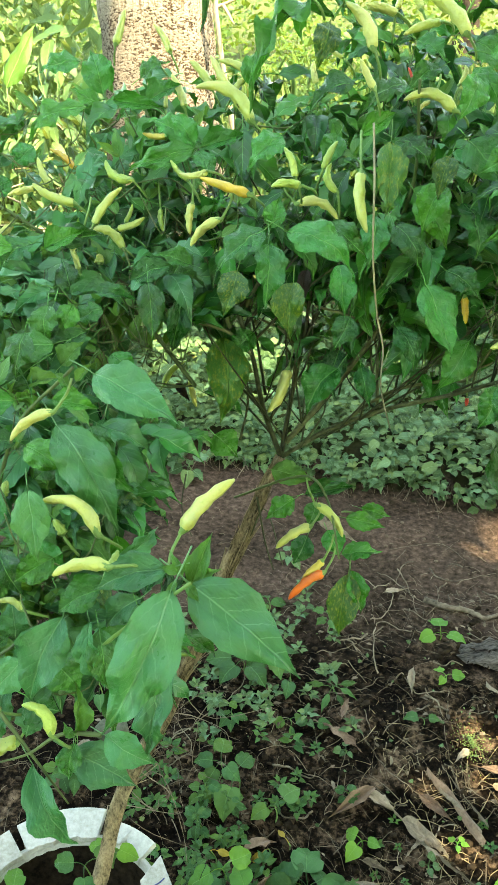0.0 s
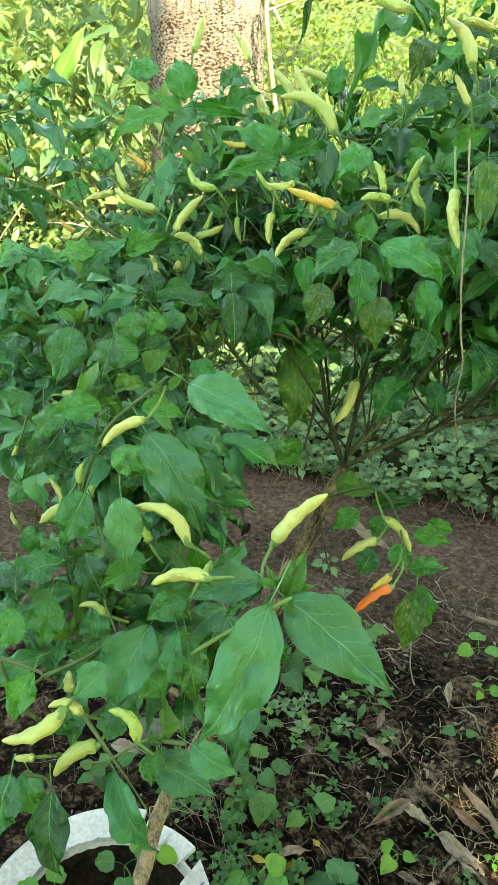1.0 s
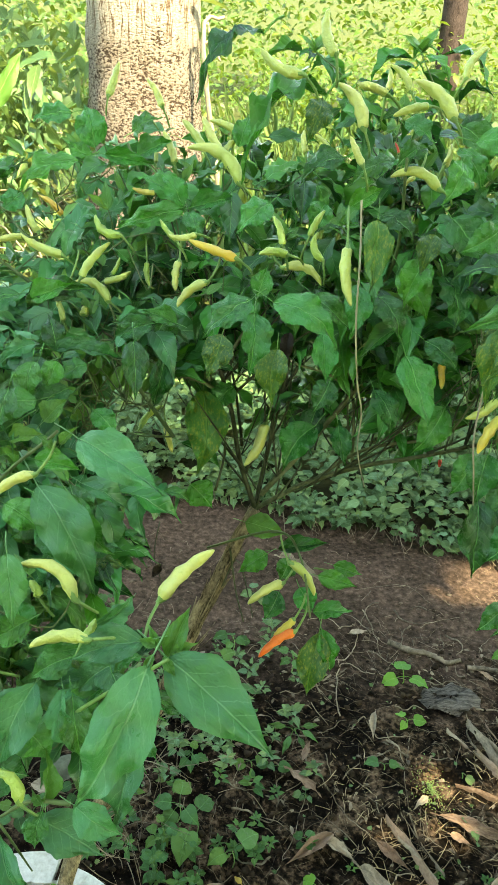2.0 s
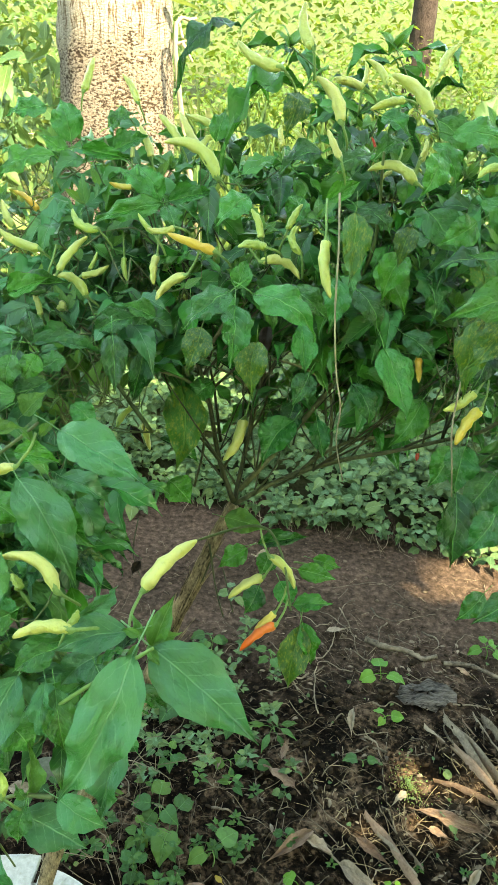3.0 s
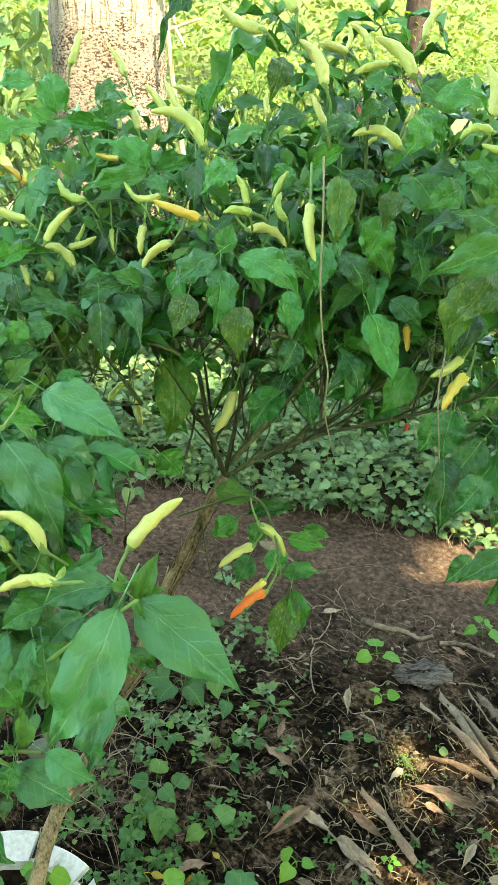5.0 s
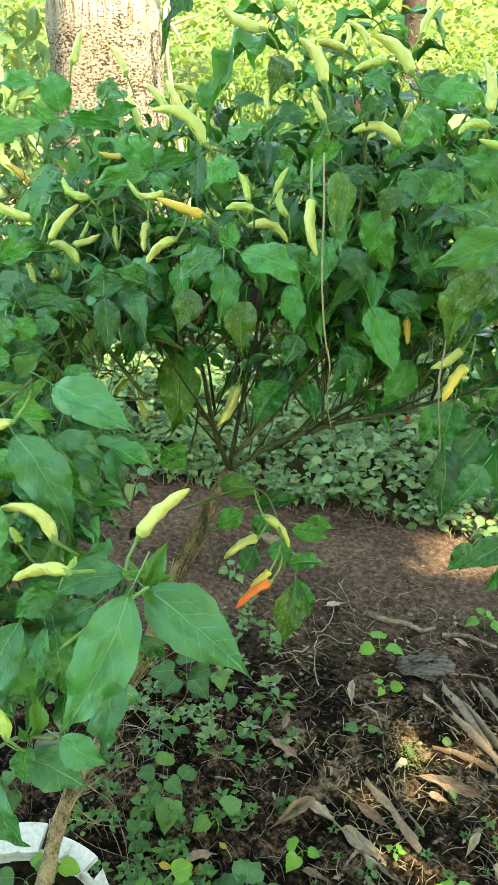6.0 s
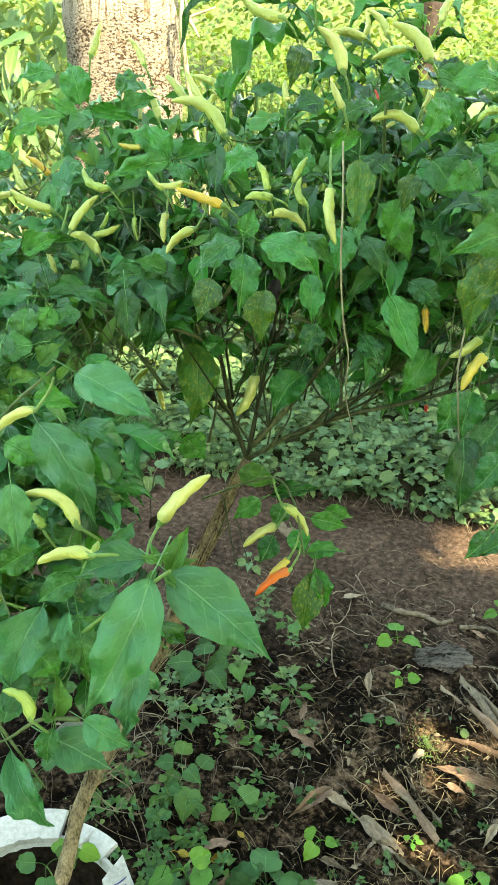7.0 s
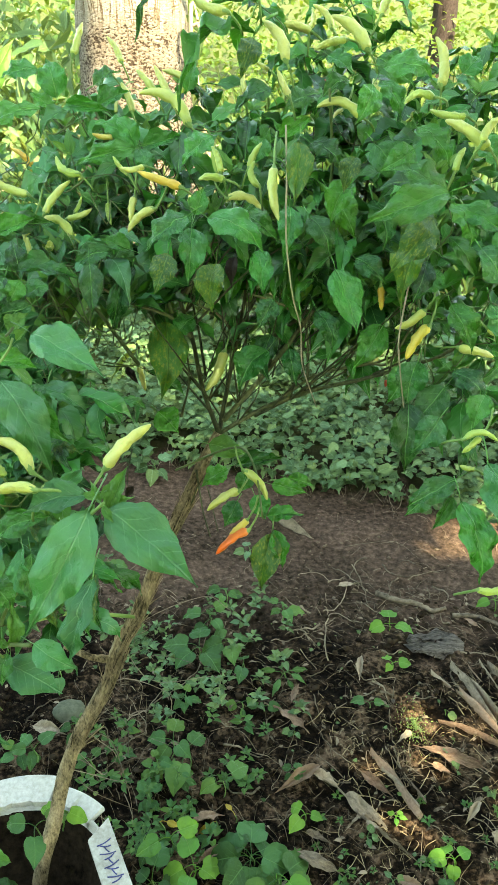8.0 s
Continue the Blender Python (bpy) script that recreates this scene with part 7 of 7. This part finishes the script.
weed(-0.270, 1.170, 5, 0.037, 0.050, WEED, 0.70, 35, False, label="small green weed growing in the soil")
weed(-0.380, 1.112, 5, 0.036, 0.040, WEED, 0.70, 36, False, label="small green weed growing in the soil")
weed(-0.341, 1.106, 4, 0.036, 0.050, WEED, 0.70, 37, False, label="small green weed growing in the soil")
weed(0.472, 1.413, 3, 0.033, 0.020, WEED_LIME, 0.80, 38, False, label="bright green weed seedling in the soil")
weed(0.216, 1.206, 4, 0.021, 0.020, COVER, 0.80, 39, False, label="pale little weed on the soil")
weed(0.562, 1.139, 2, 0.024, 0.020, COVER, 0.90, 40, False, label="pale little weed on the soil")
weed(0.580, 1.284, 1, 0.025, 0.020, COVER, 0.70, 41, False, label="pale little weed on the soil")
weed(0.351, 0.947, 4, 0.021, 0.020, COVER, 0.70, 42, False, label="pale little weed on the soil")
weed(0.393, 0.855, 3, 0.020, 0.020, COVER, 0.70, 43, False, label="pale little weed on the soil")
weed(0.308, 0.868, 7, 0.017, 0.030, WEED, 0.30, 44, True, label="small green weed growing in the soil")
weed(0.326, 0.835, 7, 0.017, 0.030, WEED, 0.30, 45, True, label="small green weed growing in the soil")
weed(-0.337, 1.324, 5, 0.040, 0.060, WEED, 0.70, 46, False, label="small green weed growing in the soil")
weed(-0.218, 1.083, 4, 0.027, 0.050, WEED, 0.70, 47, False, label="small green weed growing in the soil")
weed(-0.212, 2.284, 6, 0.055, 0.050, COVER, 0.70, 48, False, label="pale little weed on the soil")
weed(0.111, 1.856, 5, 0.032, 0.030, COVER, 0.70, 49, False, label="pale little weed on the soil")
weed(0.799, 1.668, 4, 0.046, 0.040, WEED_LIME, 0.70, 50, False, label="bright green weed seedling in the soil")
weed(0.631, 1.063, 4, 0.014, 0.020, COVER, 0.80, 51, False, label="pale little weed on the soil")
stone(-0.296, 1.242)
weed(-0.200, 0.800, 2, 0.035, 0.050, WEED_LIME, 0.75, 3, z=0.27, label="green weed growing in the pot")
weed(-0.230, 0.770, 3, 0.050, 0.050, WEED, 0.75, 3, z=0.27, label="green weed growing in the pot")
weed(-0.330, 0.720, 5, 0.050, 0.050, WEED_LIME, 0.75, 3, z=0.27, label="green weed growing in the pot")
weed(-0.300, 0.660, 5, 0.050, 0.040, WEED, 0.75, 3, z=0.27, label="green weed growing in the pot")
weed(-0.170, 0.620, 4, 0.040, 0.040, WEED, 0.75, 3, z=0.27, label="green weed growing in the pot")

# a flat grey lump of old bark
v = [((0.075 + 0.03 * noise.noise(Vector((a, k, 1)))) * r * math.cos(a), 0.042 * r * math.sin(a) * (1 + 0.9 * noise.noise(Vector((a * 2, k, 5)))), z + 0.016 * noise.noise(Vector((a * 3, r * 5, 2)))) for k, (r, z) in enumerate(((1.0, -0.004), (1.02, 0.004), (0.85, 0.009), (0.5, 0.010), (0.05, 0.008))) for a in [2 * math.pi * j / 18 for j in range(18)]]
f = [(i * 18 + j, i * 18 + (j + 1) % 18, (i + 1) * 18 + (j + 1) % 18, (i + 1) * 18 + j) for i in range(4) for j in range(18)]
lump = part("bark_piece", mesh("bark_piece", v, f), OLD_BARK)
lump.location = (0.599, 1.510, rise(0.599, 1.510))
tagged(lump, "flat dark grey piece of old bark on soil", "bark piece")


# fine twigs, crumbs and scraps strewn over the dark soil
rl = np.random.RandomState(77)
pieces = []
for k in range(2600):
    x, y = rl.uniform(-0.55, 1.05), rl.uniform(0.75, 1.75)
    if k > 2250:
        x, y = rl.uniform(-0.6, 1.2), rl.uniform(1.7, 2.15)
    a, l = rl.uniform(0, 6.28), 0.012 + 0.075 * rl.rand() ** 2
    if k % 3 == 0:
        a = rl.normal(-0.75, 0.35)
    c, s = math.cos(a) * l, math.sin(a) * l
    b, b2 = rl.normal(0, 0.035, 2) * l
    q = [(x - c / 2, y - s / 2), (x - c / 6 - s / l * b, y - s / 6 + c / l * b), (x + c / 6 - s / l * b2, y + s / 6 + c / l * b2), (x + c / 2, y + s / 2)]
    h = (0.0, rl.uniform(0.001, 0.008), rl.uniform(0.001, 0.008), rl.uniform(0, 0.006))
    r0 = 0.0003 + 0.0010 * rl.rand() ** 3
    pieces.append(tube([(u, w, rise(u, w) + r0 + e) for (u, w), e in zip(q, h)], r0, r0 * 0.5, 4, 7, 0.1, k))
tagged(part("fine_twigs", mesh("fine_twigs", *joined(pieces)), LITTER), "fine dry twigs and rootlets strewn on the soil", "twigs", kind="stuff")
pieces = []
TUFTS = np.stack([rl.uniform(0.30, 1.1, 70), rl.uniform(0.72, 1.32, 70)], 1)
for k in range(1250):
    x, y = TUFTS[rl.randint(70)] + rl.normal(0, 0.035, 2)
    a, l = rl.uniform(0, 6.28), 0.012 + 0.055 * rl.rand() ** 2
    c, s = math.cos(a) * l, math.sin(a) * l
    h = rl.uniform(0.002, 0.010)
    pieces.append(tube([(x, y, rise(x, y)), (x + c * 0.5 + rl.normal(0, 0.005), y + s * 0.5 + rl.normal(0, 0.005), rise(x, y) + h), (x + c, y + s, rise(x + c, y + s) + h * 0.3)], rl.uniform(0.0004, 0.0013), 0.0003, 4, 7))
tagged(part("dry_grass", mesh("dry_grass", *joined(pieces)), STRAW), "tangle of short dry straw on the soil", "dry grass", kind="stuff")

bm = bmesh.new()
bmesh.ops.create_icosphere(bm, subdivisions=1, radius=1)
ico_v, ico_f = np.array([q.co[:] for q in bm.verts]), np.array([[q.index for q in g.verts] for g in bm.faces])
bm.free()
for material, count, low, high, label in ((CLOD, 8500, 0.7, 1.68, "crumbs and small clods of dark soil"), (CLAY, 1900, 1.5, 2.2, "small crumbs of brown clay on the bank")):
    vs, fs = [], []
    for k in range(count):
        x, y = rl.uniform(-0.6, 1.15), rl.uniform(low, high)
        r0 = 0.0010 + 0.0085 * rl.rand() ** 5 * (0.6 if material is CLAY else 1)
        q = ico_v * (1 + 0.34 * rl.randn(len(ico_v), 1)) * np.array((1, rl.uniform(0.6, 1), rl.uniform(0.5, 0.9))) * r0
        vs.append(q + np.array((x, y, rise(x, y) + r0 * 0.25)))
        fs.append(ico_f + k * len(ico_v))
    tagged(part("soil_crumbs", mesh("soil_crumbs", np.vstack(vs), np.vstack(fs)), material), label, "soil", kind="stuff")
n = 560
p = np.stack([rl.uniform(-0.5, 1.1, n), rl.uniform(0.75, 1.72, n), np.zeros(n)], 1)
p[:, 2] = [rise(x, y) + 0.004 for x, y, _ in p]
ang = rl.uniform(0, 6.28, n)
ln = 0.005 + 0.019 * rl.uniform(0, 1, n) ** 2
m = strewn_mats(p, np.stack([np.cos(ang), np.sin(ang), rl.normal(0, 0.2, n)], 1), np.stack([rl.normal(0, 0.4, n), rl.normal(0, 0.4, n), np.ones(n)], 1), ln, ln * 0.4)
SCRAP = leaf_shape(0.15, 0.4, 0.05, petiole=0, xs=(0, 0.12, 0.35, 0.65, 0.88, 1), cross=3, ragged=0.35)
tagged(part("leaf_scraps", mesh("leaf_scraps", *strewn(SCRAP, m)), LITTER), "broken scraps of dead leaves on the soil", "leaf litter", kind="stuff")
# a low tangle of small weeds under the plant
def weedy(x, y):
    return noise.noise(Vector((x * 5, y * 5, 11.0))) + 0.75 - abs(x + 0.02 - 0.25 * (y - 1.2)) * 3.2 > 0


def rosettes(hubs, leaves, size, tall, label, material=WEED):
    """Small bushy weeds: whorls of little leaves up a short shoot, many plants as one object of kind stuff."""
    n = len(hubs) * leaves
    at = np.repeat(hubs, leaves, 0)
    k = np.tile(np.arange(leaves), len(hubs))
    own = np.repeat(rs.uniform(0.6, 1.35, len(hubs)), leaves)
    up = np.repeat(rs.uniform(0.3, 1.0, len(hubs)), leaves) * tall * (0.35 + 0.65 * k / leaves)
    a = k * 2.4 + np.repeat(rs.uniform(0, 6.28, len(hubs)), leaves) + rs.normal(0, 0.2, n)
    reach = size * own * (1.15 - 0.6 * k / leaves)
    way = np.stack([np.cos(a), np.sin(a), rs.normal(0.15, 0.25, n)], 1)
    p = at + way * (reach * 0.35)[:, None]
    p[:, 2] += up
    face = np.stack([rs.normal(0, 0.3, n), rs.normal(-0.15, 0.3, n), np.ones(n)], 1)
    v, f, uv = strewn(ROUND_LEAF, strewn_mats(p, way, face, reach, reach * 0.62))
    return tagged(part("small_weeds", mesh("small_weeds", v, f, uv), material), label, "weeds", kind="stuff")


p = field(230, (-0.6, 0.5), (0.88, 1.75), weedy)
rosettes(p[p[:, 1] < 1.22], 10, 0.018, 0.05, "low tangle of tiny weeds under the plant")
rosettes(p[p[:, 1] >= 1.22], 10, 0.021, 0.07, "dull grey-green weeds on the soil behind the stem", COVER)
p = field(60, (0.15, 1.1), (0.72, 1.05))
rosettes(p, 8, 0.011, 0.015, "tiny weeds among the dry straw")
# a cushion of moss
a = rs.uniform(0, 6.28, 500)
d = 0.030 * np.abs(rs.normal(0, 1, 500))
p = np.stack([0.50 + d * np.cos(a) * 0.8, 1.24 + d * np.sin(a) * 1.3, np.zeros(500)], 1)
p[:, 2] = [rise(x, y) + 0.002 for x, y, _ in p]
p[:, 2] += rs.uniform(0, 0.008, 500)
foliage("moss", p, 0.0045, 0.6, BRUSH, "yellow-green cushion of moss on the soil", "moss", droop=-0.5, tumble=0.8)
# tiny seedlings
p = field(110, (-0.3, 1.0), (0.8, 1.65))
p[:, 2] += 0.006
foliage("seedlings", p, 0.011, 0.2, COVER, "tiny pale seedlings dotting the soil", "seedlings", width=0.8, droop=0.0)
